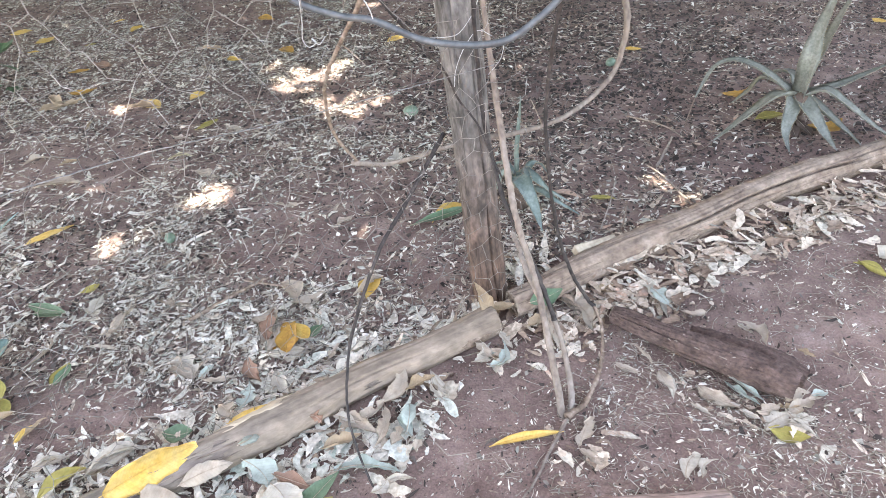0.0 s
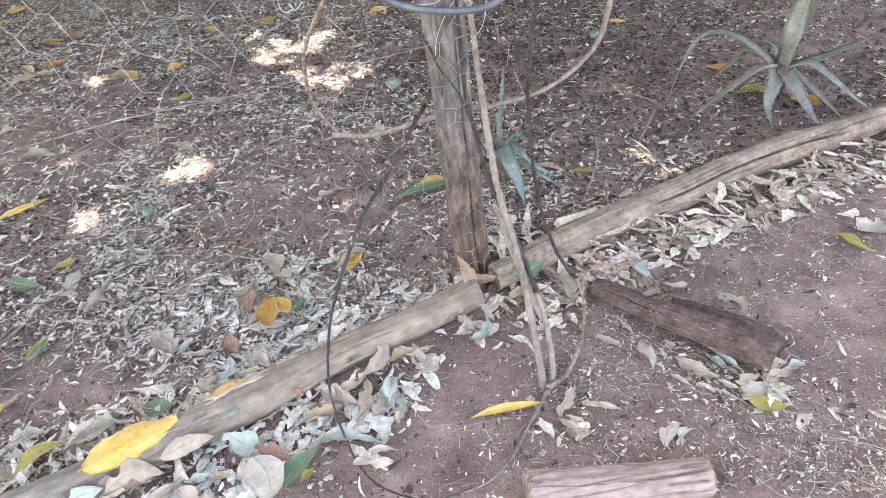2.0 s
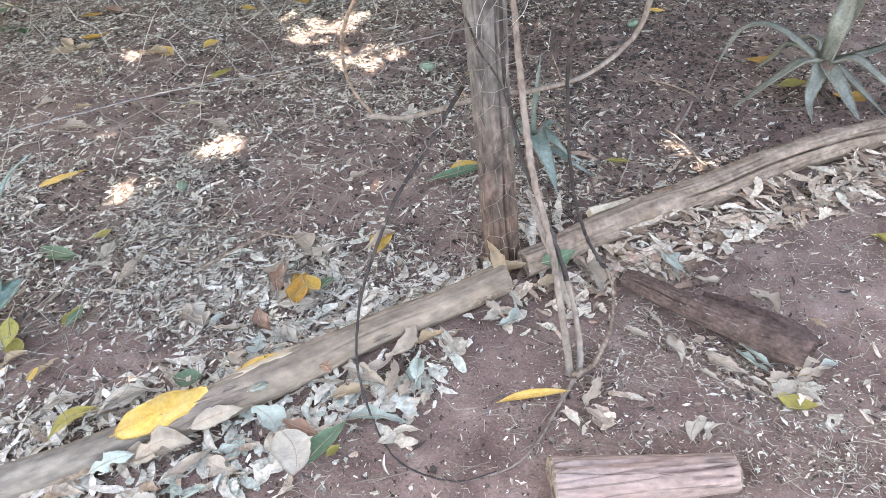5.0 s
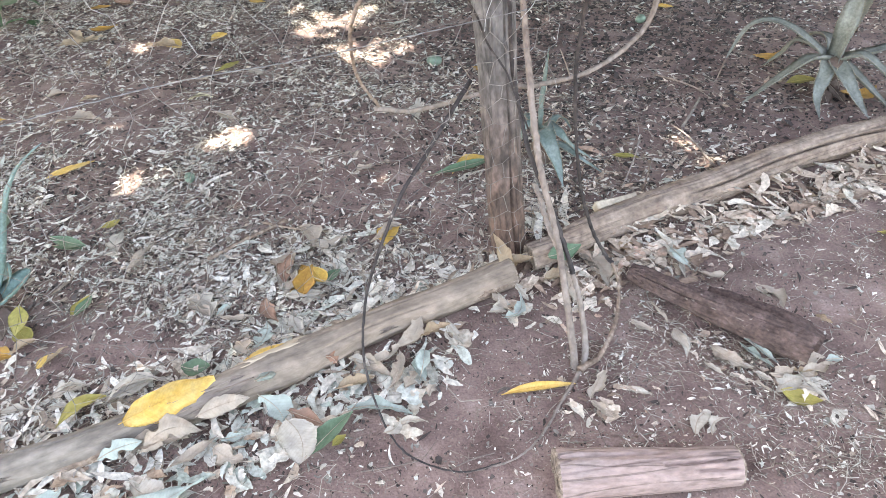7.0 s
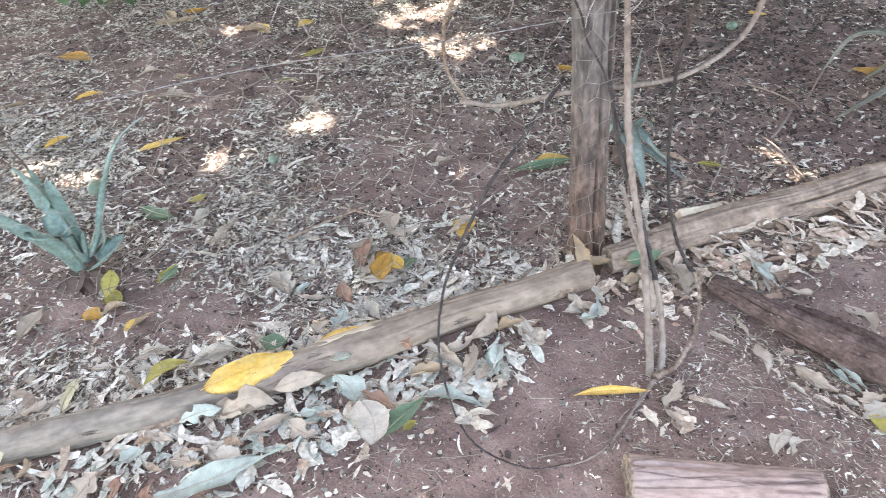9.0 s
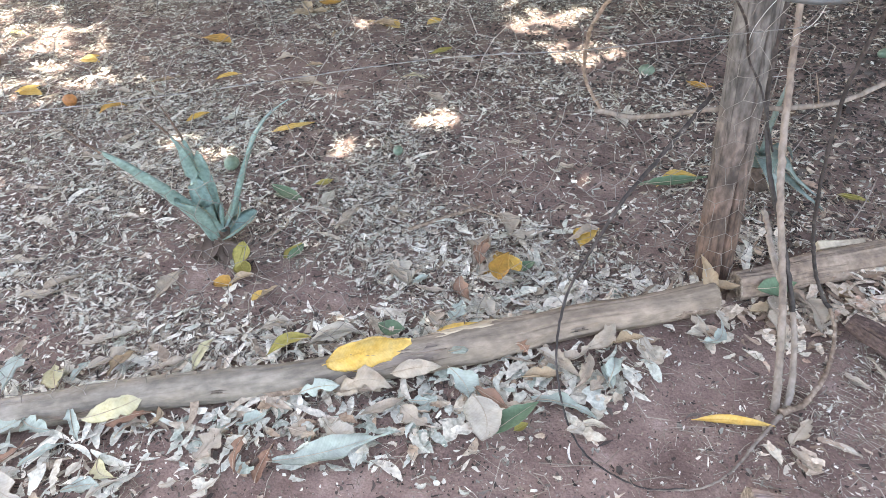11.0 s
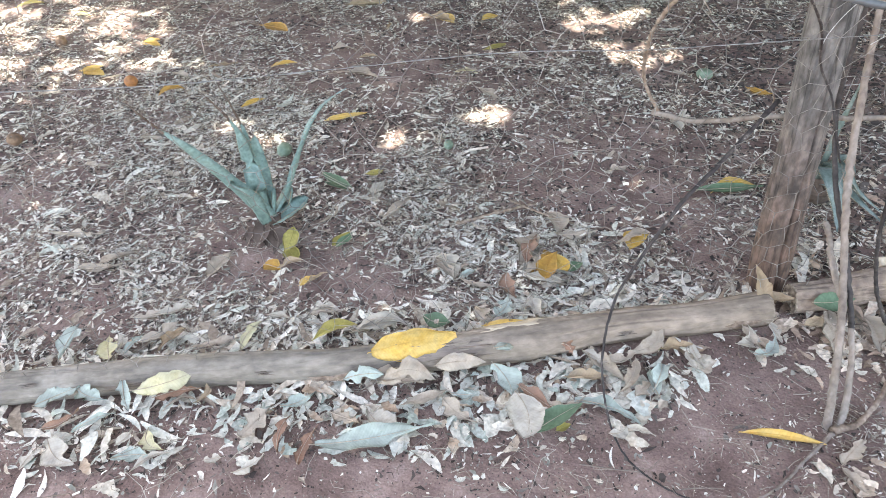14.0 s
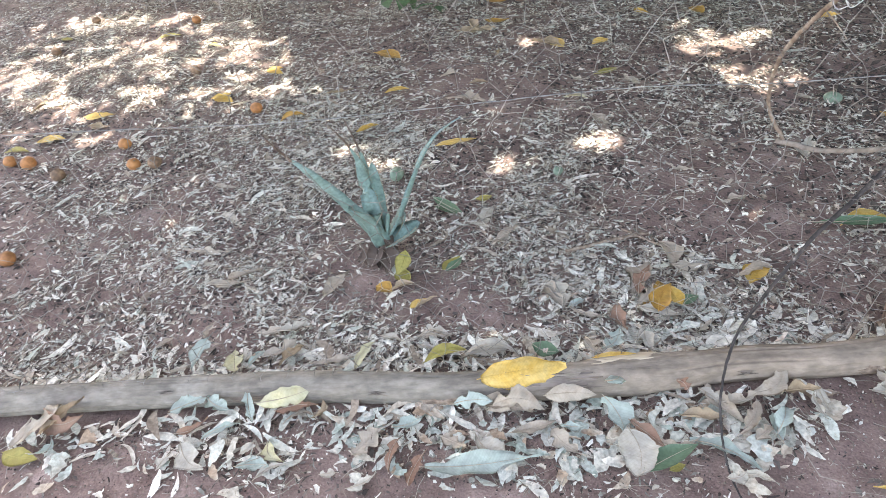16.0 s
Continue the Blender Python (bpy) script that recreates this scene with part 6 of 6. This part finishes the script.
def litter():
    rng = np.random.RandomState(17)
    # whole and torn leaves
    for name, n, lo, hi, ratio, rows, power, also, mat, label in (
            ("leaf_litter", 1500, 0.045, 0.125, (0.12, 0.28), 7, 1.3, whole_leaves, LITTER, "layer of pale dry narrow leaves, curled and overlapping"),
            ("torn_leaf_litter", 15500, 0.014, 0.056, (0.1, 0.32), 5, 1.1, behind_more, LITTER, "layer of torn dry leaf pieces in grey, beige and brown"),
            ("leaf_shreds", 56000, 0.008, 0.04, (0.08, 0.3), 3, 0.75, behind_more, CHIPS, "layer of fine brown and grey leaf shreds")):
        x, y = places(rng, n, power, 0.0, 0.046, also)
        L = lo + (hi - lo) * rng.beta(1.3, 2.4, n)
        bent = 0.13 if rows == 7 else 0.06
        v, f = leaf_sheet(rng, n, L, rng.uniform(*ratio, n), rows=rows, curl=bent, fold=bent * 1.6, twist=bent * 2, ragged=0.12 if rows == 7 else 0.25)
        z = soil_z(x, y) + rng.beta(1.2, 3, n) * 0.014 * np.clip(cover(x, y), 0, 1) + 0.001 + heap(x, y)
        v = lay(v, rng, x, y, z, rng.uniform(0, 2 * np.pi, n), 0.14 if rows == 7 else 0.1)
        if mat is LITTER:
            # the leaves of another tree, warmer in colour, have blown against the far log
            warm = (x + rng.normal(0, 0.15, n)) > 0.02
            scatter_mesh("warm_" + name, v[warm], f, LITTER_WARM, label.replace("pale dry", "beige dry").replace("grey, beige", "beige, tan"), "leaf litter")
            v = v[~warm]
        scatter_mesh(name, v, f, mat, label, "leaf litter")
    # scraps with no leaf shape left
    n = 40000
    x, y = places(rng, n, 1.0, 0.02, 0.046, behind_more)
    v, f = shards(rng, 0.007 + 0.034 * rng.beta(1.1, 3.2, n), rng.uniform(0.2, 0.65, n))
    v = lay(v, rng, x, y, soil_z(x, y) + rng.beta(1.2, 3, n) * 0.012 + 0.001 + heap(x, y), rng.uniform(0, 2 * np.pi, n), 0.2)
    warm = (x + rng.normal(0, 0.15, n)) > 0.02
    scatter_mesh("warm_leaf_scraps", v[warm], f, LITTER_WARM, "layer of irregular beige and tan leaf scraps", "leaf litter", False)
    scatter_mesh("leaf_scraps", v[~warm], f, LITTER, "layer of irregular grey and beige leaf scraps", "leaf litter", False)
    # broad torn leaves heaped on the path side of the logs and below the dark log
    X, Y = [], []
    for ax, ay, bx, by, wide, k in ((-0.33, 1.13, -0.55, 0.99, 0.04, 70), (-0.55, 0.99, -1.0, 0.73, 0.05, 120), (-0.95, 0.72, -1.4, 0.44, 0.045, 30), (-1.4, 0.44, -1.85, 0.15, 0.05, 30), (0.36, 1.28, 0.64, 1.1, 0.022, 16),
                                    (0.12, 1.42, 0.4, 1.58, 0.045, 90), (0.45, 1.6, 1.5, 2.12, 0.03, 480), (-0.15, 1.2, -0.28, 1.08, 0.03, 26), (-0.4, 0.98, -0.75, 0.8, 0.05, 35),
                                    (-0.05, 1.36, 0.12, 1.3, 0.03, 16), (0.04, 1.42, 0.3, 1.5, 0.045, 110), (0.18, 1.46, 0.45, 1.56, 0.04, 70), (0.02, 1.46, 0.16, 1.36, 0.03, 30), (-0.12, 1.42, -0.6, 1.18, 0.05, 100), (0.12, 1.06, 0.24, 1.1, 0.03, 12)):
        t = rng.uniform(0, 1, k)
        X.append(ax + (bx - ax) * t + rng.normal(0, wide, k) + (0.04 if ax < 0 else 0.03))
        Y.append(ay + (by - ay) * t + rng.normal(0, wide, k) - (0.05 if ax < 0.3 else 0.032))
    x, y = np.concatenate(X), np.concatenate(Y)
    ok = (np.abs(bed_side(x, y)) > 0.045) & ~((np.abs((x - 0.456) * 0.459 + (y - 1.3) * 0.888) < 0.045) & (x > 0.26) & (x < 0.65))
    x, y = x[ok], y[ok]
    n = len(x)
    v, f = leaf_sheet(rng, n, (0.018 + 0.07 * rng.beta(1.2, 2.4, n)) * np.where(x > 0.05, 0.85, 1.0), rng.uniform(0.2, 0.55, n), rows=10, curl=0.12, fold=0.28, twist=0.35, ragged=0.34)
    z = soil_z(x, y) + rng.beta(1.2, 2.4, n) * 0.016 + 0.001 + heap(x, y) * np.where(x > 0.3, 0.7, 0.35)
    v = lay(v, rng, x, y, z, rng.uniform(0, 2 * np.pi, n), 0.14)
    warm = x > 0.0
    scatter_mesh("leaf_heap", v[~warm], f, HEAP, "heap of broad torn grey and beige leaves along the log", "leaf litter")
    scatter_mesh("beige_leaf_heap", v[warm], f, LITTER_WARM, "heap of broad beige and tan leaves along the log", "leaf litter")
    # narrow slivers of dry leaf over the whole bed, thick at its far and sunny end
    n = 250000
    x, y = rng.uniform(-6.5, 2.6, n), rng.uniform(-0.4, 6.0, n)
    d, dist = bed_side(x, y), np.hypot(x, y - 0.2)
    thick = np.clip(0.15 + 0.75 * cover(x, y) + 0.5 * np.clip((dist - 2.0) / 1.2, 0, 1) * np.clip((0.6 - x) / 1.5, 0.25, 1), 0, 1.2)
    for s in ((-1.22, 1.16, 0.28, 0.17), (-0.55, 1.95, 0.35, 0.2), (-0.25, 1.72, 0.2, 0.16), (-1.75, 1.1, 0.28, 0.12), (-1.5, 0.75, 0.2, 0.08), (-0.92, 1.14, 0.28, 0.12), (-0.75, 1.7, 0.2, 0.12)):
        thick = thick * (1 - 0.7 * soft_spot(x, y, *s))
    # fewer slivers there too, which adds to the darkening
    thick = thick * (1 - 0.4 * np.clip((x + 1.0) / 0.8, 0, 1) * np.clip((y - 1.9) / 0.5, 0, 1))
    ok = (d > 0.05) & (rng.uniform(0, 1.2, n) < thick * np.clip((0.6 * vnoise(x * 3.1, y * 3.1, 43) + 0.4 * vnoise(x * 9, y * 9, 41) - 0.36) * 3.2, 0.06, 1.15)) & (np.hypot(x + 0.01, y - 1.51) > 0.055)
    x, y = x[ok], y[ok]
    n = len(x)
    L = 0.008 + 0.044 * rng.beta(1.0, 3.0, n)
    W, o1 = L * rng.uniform(0.06, 0.26, n), np.zeros(n)
    v = np.stack([np.stack([-L / 2, o1, o1], -1), np.stack([L * rng.uniform(-0.3, 0.3, n), -W, o1 + 0.0008], -1),
                  np.stack([L / 2, L * rng.normal(0, 0.08, n), L * np.abs(rng.normal(0, 0.05, n))], -1), np.stack([L * rng.uniform(-0.3, 0.3, n), W, o1 + 0.0008], -1)], 1)
    v = lay(v, rng, x, y, soil_z(x, y) + 0.002 + rng.beta(1.2, 2, n) * 0.012, rng.uniform(0, 2 * np.pi, n), 0.1)
    scatter_mesh("leaf_slivers", v, [(0, 1, 2), (0, 2, 3)], LITTER, "narrow pale slivers of dry leaf strewn thickly over the bed", "leaf litter", False)
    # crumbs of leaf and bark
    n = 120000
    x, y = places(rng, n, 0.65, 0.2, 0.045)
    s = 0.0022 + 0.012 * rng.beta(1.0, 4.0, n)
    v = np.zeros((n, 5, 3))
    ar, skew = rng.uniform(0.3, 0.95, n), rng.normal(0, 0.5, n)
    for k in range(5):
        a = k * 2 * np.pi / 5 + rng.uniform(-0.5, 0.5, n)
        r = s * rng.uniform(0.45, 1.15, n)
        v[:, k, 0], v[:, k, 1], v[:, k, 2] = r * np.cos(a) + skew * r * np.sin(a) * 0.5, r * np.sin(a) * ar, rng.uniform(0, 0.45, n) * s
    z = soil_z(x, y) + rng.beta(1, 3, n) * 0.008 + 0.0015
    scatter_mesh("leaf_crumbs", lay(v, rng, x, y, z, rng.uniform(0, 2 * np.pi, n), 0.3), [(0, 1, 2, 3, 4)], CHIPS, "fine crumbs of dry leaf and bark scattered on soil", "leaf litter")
    # dark rotted leaf crumbs in patches, also standing for shade between the dry leaves
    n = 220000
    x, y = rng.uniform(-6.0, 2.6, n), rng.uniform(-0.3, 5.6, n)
    # denser at the back and behind the post, to darken that shaded ground
    mould_shade = np.clip((0.55 * vnoise(x * 3.3 + 8, y * 3.3, 51) + 0.45 * vnoise(x * 11, y * 11, 52) - 0.36) * 4, np.where(y + 0.35 * x > 1.9, 0.4, 0.06) + 0.4 * np.exp(-((x - 0.1) / 1.1) ** 2 - ((y - 2.9) / 1.0) ** 2), 1)
    ok = (bed_side(x, y) > 0.05) & (rng.uniform(0, 1, n) < mould_shade * np.where(x > 0, 1, 0.75) * np.clip(np.hypot(x, y - 0.2) - 1.0, 0.3, 1)) & (np.hypot(x + 0.01, y - 1.51) > 0.055)
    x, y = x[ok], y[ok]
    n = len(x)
    # larger crumbs over the same shaded ground
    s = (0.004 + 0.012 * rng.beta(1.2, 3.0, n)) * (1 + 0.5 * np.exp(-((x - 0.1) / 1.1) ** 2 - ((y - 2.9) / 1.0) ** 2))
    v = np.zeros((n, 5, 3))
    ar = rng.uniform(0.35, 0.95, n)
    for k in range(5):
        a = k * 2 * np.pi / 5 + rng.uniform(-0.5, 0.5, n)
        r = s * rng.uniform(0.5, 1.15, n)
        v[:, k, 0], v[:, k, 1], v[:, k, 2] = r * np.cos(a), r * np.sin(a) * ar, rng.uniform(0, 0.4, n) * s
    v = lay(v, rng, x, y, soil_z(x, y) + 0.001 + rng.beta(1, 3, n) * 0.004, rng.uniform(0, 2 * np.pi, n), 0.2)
    scatter_mesh("leaf_mould", v, [(0, 1, 2, 3, 4)], HUMUS_SHADE, "dark brown rotted leaf crumbs between dry leaves, thickened to carry shade at the back", "leaf litter")
    # straw, thin twigs and leaf ribs
    n = 30000
    x, y = places(rng, n, 0.9, 0.12, 0.04)
    L = 0.02 + 0.13 * rng.beta(1.1, 3.2, n)
    r = 0.0004 + 0.0011 * rng.beta(1.2, 2.5, n)
    v, f = stalks(L, r * 0.8, rng.normal(0, 0.2, n), np.abs(rng.normal(0, 0.06, n)))
    z = soil_z(x, y) + rng.beta(1, 2, n) * 0.014 + 0.001
    scatter_mesh("straw", lay(v, rng, x, y, z, rng.uniform(0, 2 * np.pi, n), 0.1), f, STRAW, "thin dry stalks and leaf ribs strewn over the ground", "straw", False)

    # pale specks and crumbs of earth on the bare path
    n = 120000
    x, y = rng.uniform(-1.9, 1.7, n), rng.uniform(0.15, 2.3, n)
    ok = (bed_side(x, y) < -0.05) & (bed_side(x, y) > -0.85) & (rng.uniform(0, 1, n) < 0.1 + 0.9 * vnoise(x * 5, y * 5, 21) ** 1.5) & (y > -0.53 * (x + 1.56) - 0.1)
    x, y = x[ok], y[ok]
    n = len(x)
    s = 0.0008 + 0.0036 * rng.beta(1.0, 4.0, n)
    oct_ = np.array([(1, 0, 0), (0, 1, 0), (-1, 0, 0), (0, -1, 0), (0, 0, 1), (0, 0, -0.6)], float)
    v = oct_[None] * s[:, None, None] * rng.uniform(0.6, 1.3, (n, 6, 3))
    f = [(0, 1, 4), (1, 2, 4), (2, 3, 4), (3, 0, 4), (1, 0, 5), (2, 1, 5), (3, 2, 5), (0, 3, 5)]
    v = lay(v, rng, x, y, soil_z(x, y), rng.uniform(0, 6.28, n), 0.2)
    which = rng.uniform(0, 1, n)
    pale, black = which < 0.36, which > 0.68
    scatter_mesh("dark_crumbs", v[black], f, HUMUS_SHADE, "small dark crumbs strewn on bare soil", "soil crumbs")
    scatter_mesh("earth_crumbs", v[~pale & ~black], f, SOIL, "small crumbs of reddish earth on the bare path", "soil crumbs")
    scatter_mesh("pale_specks", v[pale], f, STRAW, "tiny pale specks of chaff on bare soil", "chaff")
    # bits of torn leaf strewn thinly over the path
    n = 14000
    x, y = rng.uniform(-1.9, 1.7, n), rng.uniform(0.15, 2.3, n)
    ok = (bed_side(x, y) < -0.05) & (rng.uniform(0, 1, n) < 0.1 + 0.4 * vnoise(x * 4 + 2, y * 4, 23) ** 2) & (y > -0.53 * (x + 1.56) - 0.1)
    ok &= ~((np.abs((x - 0.25) * 0.096 - (y - 0.88) * 0.995) < 0.06) & (x > 0.07) & (x < 0.43))
    x, y = x[ok], y[ok]
    n = len(x)
    v, f = shards(rng, 0.0025 + 0.014 * rng.beta(1.0, 4.0, n), rng.uniform(0.2, 0.8, n))
    scatter_mesh("path_leaf_bits", lay(v, rng, x, y, soil_z(x, y) + 0.001, rng.uniform(0, 6.28, n), 0.25), f, STRAW, "small torn bits of dry leaf strewn over bare soil", "leaf litter")
    # straw gathered below the dark log and in the corner of the path
    spots = ((0.46, 1.17, 0.17, 0.045, -27, 420), (0.2, 1.15, 0.1, 0.05, 20, 150), (0.78, 0.98, 0.16, 0.1, 10, 330), (0.95, 1.3, 0.24, 0.2, 20, 420), (1.1, 1.7, 0.28, 0.12, 25, 260), (0.75, 1.5, 0.15, 0.12, 25, 130), (0.6, 0.95, 0.12, 0.08, 0, 260), (0.3, 0.98, 0.16, 0.05, 0, 160), (0.15, 1.0, 0.2, 0.1, 0, 140), (0.33, 1.33, 0.06, 0.06, -30, 120), (0.3, 1.12, 0.25, 0.1, 0, 120), (-0.3, 0.85, 0.3, 0.08, 10, 60))
    X, Y, H, R = [], [], [], []
    for cx, cy, rx, ry, turn, k in spots:
        a, b, t = rng.normal(0, rx, k), rng.normal(0, ry, k), radians(turn)
        X.append(cx + a * math.cos(t) - b * math.sin(t))
        Y.append(cy + a * math.sin(t) + b * math.cos(t))
        H.append(rng.normal(t, 0.8, k))
    x, y, h = np.concatenate(X), np.concatenate(Y), np.concatenate(H)
    n = len(x)
    L, r = 0.008 + 0.06 * rng.beta(0.9, 3.2, n), 0.0003 + 0.0011 * rng.beta(1.1, 3, n)
    v, f = stalks(L, r, rng.normal(0, 0.2, n), np.abs(rng.normal(0, 0.05, n)))
    # torn leaf caught in the straw
    w, fw = shards(rng, 0.004 + 0.024 * rng.beta(1.0, 3.2, n), rng.uniform(0.1, 0.45, n))
    jx, jy = x + rng.normal(0, 0.012, n), y + rng.normal(0, 0.012, n)
    scatter_mesh("caught_leaf_bits", lay(w, rng, jx, jy, soil_z(jx, jy) + rng.beta(1, 2, n) * 0.01 + 0.001, rng.uniform(0, 6.28, n), 0.2), fw, LITTER, "torn grey leaf bits caught in dry straw", "leaf litter")
    scatter_mesh("path_straw", lay(v, rng, x, y, soil_z(x, y) + rng.beta(1, 2, n) * 0.012 + 0.001, h, 0.1), f, STRAW, "dry grass stalks gathered beside the dark log", "straw", False)


litter()


# ---- the tree overhead, whose crown shades the bed and lets flecks of sun through ----
FLECKS = [(-0.95, 3.07, 0.1, 0.08), (-0.71, 3.04, 0.1, 0.09), (-0.86, 2.9, 0.11, 0.05), (-0.58, 2.68, 0.13, 0.12), (-0.92, 2.58, 0.03, 0.02), (-0.95, 2.06, 0.06, 0.035), (-0.93, 1.98, 0.03, 0.02),
          (-1.16, 1.79, 0.06, 0.04), (-0.37, 1.82, 0.008, 0.006), (-0.81, 1.665, 0.006, 0.006), (-1.42, 1.71, 0.015, 0.012), (-1.6, 1.64, 0.06, 0.045), (-1.75, 1.675, 0.05, 0.03),
          (-3.5, 2.18, 0.16, 0.06), (-2.93, 2.24, 0.06, 0.03), (-3.9, 1.63, 0.1, 0.05), (-3.38, 1.48, 0.09, 0.055), (-2.91, 1.3, 0.07, 0.05), (-3.35, 1.24, 0.06, 0.04), (-2.45, 1.94, 0.03, 0.02),
          (-1.59, 2.74, 0.045, 0.03), (-2.3, 2.92, 0.05, 0.03), (0.51, 2.0, 0.03, 0.055), (0.5, 2.06, 0.035, 0.022), (0.57, 1.93, 0.015, 0.02), (0.955, 2.13, 0.03, 0.02),
          (-1.82, 1.36, 0.015, 0.012), (0.05, 2.9, 0.05, 0.03), (-0.53, 1.10, 0.02, 0.012), (-4.4, 2.3, 0.2, 0.1)]


def shade_tree(at, seed):
    rng = np.random.RandomState(seed)
    h = holder("shade_tree", pose(*at), "tree with a wide leafy crown over the garden bed", "tree")
    o = np.array(at)
    tube("trunk", rel([(at[0], at[1], -0.1), (at[0] + 0.05, at[1] + 0.05, 1.0), (at[0] - 0.05, at[1] + 0.1, 2.0), (at[0] - 0.1, at[1] + 0.3, 2.9)], o), [0.2, 0.15, 0.13, 0.1], DARK, h, n=30, segs=16, seed=2)
    ends = [(-4.5, 7.5, 3.6), (-1.8, 8.2, 3.9), (1.0, 8.4, 3.7), (1.0, 3.0, 3.5), (-6.5, 4.5, 3.6), (-3.2, 6.2, 3.9), (-0.5, 6.4, 4.0)]
    for k, e in enumerate(ends):
        a = np.array((at[0] - 0.08, at[1] + 0.25, 2.6))
        m = a * 0.5 + np.array(e) * 0.5 + rng.normal(0, 0.15, 3)
        tube("limb", rel([a, a * 0.75 + m * 0.25 + np.array((0, 0, 0.25)), m, e], o), [0.075, 0.05, 0.03, 0.012], DARK, h, n=30, segs=9, seed=k + 5)
    # leaves in clumps, as a low dome; where the sun comes through there are gaps between the clumps
    n = 190000
    gx, gy = rng.uniform(-8.5, 6.0, n), rng.uniform(-1.0, 12.0, n)
    # unseen extra leaves over the path beside the dark log, closing a stray sun gap
    gx[:3000], gy[:3000] = rng.uniform(0.2, 1.5, 3000), rng.uniform(0.9, 1.75, 3000)
    gx[3000:7500], gy[3000:7500] = rng.normal(0.95, 0.7, 4500), rng.normal(2.05, 0.6, 4500)
    rim = ((gx + 1.2) / 7.2) ** 2 + ((gy - 5.4) / 6.4) ** 2 + 0.35 * (vnoise(gx * 0.9, gy * 0.9, 31) - 0.5)
    dome = np.clip(1 - rim, 0, 1)
    z = 2.7 + rng.uniform(0, 1, n) * (0.5 + 1.6 * dome) + 0.5 * (vnoise(gx * 1.3, gy * 1.3, 33) - 0.5)
    # crown drawn down at the back to block sky light from the far ground
    z = np.maximum(z - 0.22 * np.clip(gy - 3.5, 0, 9), 1.3 + rng.uniform(0, 0.6, n))
    # an unseen low bough, added to darken the back of the bed behind the post
    z[3000:7500] = 1.75 + 0.8 * rng.uniform(0, 1, 4500) + 0.35 * (((gx[3000:7500] - 0.95) / 0.7) ** 2 + ((gy[3000:7500] - 2.05) / 0.6) ** 2) ** 0.8
    keep = (rim < 1) | ((gx > -3) & (gx < 2) & (gy > -0.2) & (gy < 2) & (rim < 1.25))
    for cx, cy, rx, ry in FLECKS:
        near = ((gx - cx) / (rx + 0.05)) ** 2 + ((gy - cy) / (ry + 0.05)) ** 2
        keep &= (near > 0.45 + 0.9 * vnoise(gx * 22 + 40, gy * 22 + 40, 6)) | (rng.uniform(0, 1, n) < 0.07 + 0.1 * near)
    # thinner foliage over the sunnier end of the bed
    for cx, cy, rx, ry, share in ((-3.5, 2.0, 1.2, 0.7, 0.2), (0.53, 1.98, 0.12, 0.12, 0.45)):
        near = ((gx - cx) / rx) ** 2 + ((gy - cy) / ry) ** 2
        keep &= (near > 0.6 + 0.6 * vnoise(gx * 9 + 20, gy * 9, 8)) | (rng.uniform(0, 1, n) < share)
    z, gx, gy = z[keep], gx[keep], gy[keep]
    n = len(z)
    x, y = gx + sun_dir.x / sun_dir.z * z, gy + sun_dir.y / sun_dir.z * z
    L = rng.uniform(0.13, 0.2, n)
    W = L * rng.uniform(0.22, 0.3, n)
    o1, fold = np.zeros(n), W * 0.35
    v = np.stack([np.stack([-L / 2, o1, o1], -1), np.stack([o1, -W, fold], -1), np.stack([L / 2, o1, o1], -1), np.stack([o1, W, fold], -1)], 1)
    f = [(0, 1, 2), (0, 2, 3)]
    v = lay(v, rng, x, y, z, rng.uniform(0, 2 * np.pi, n), 0.3)
    ob = scatter_mesh("crown", v - o, f, CROWN, "many small dark green leaves with gaps", "")
    del ob["kind"]
    ob.parent = h


shade_tree((2.6, 5.4, 0.0), 3)
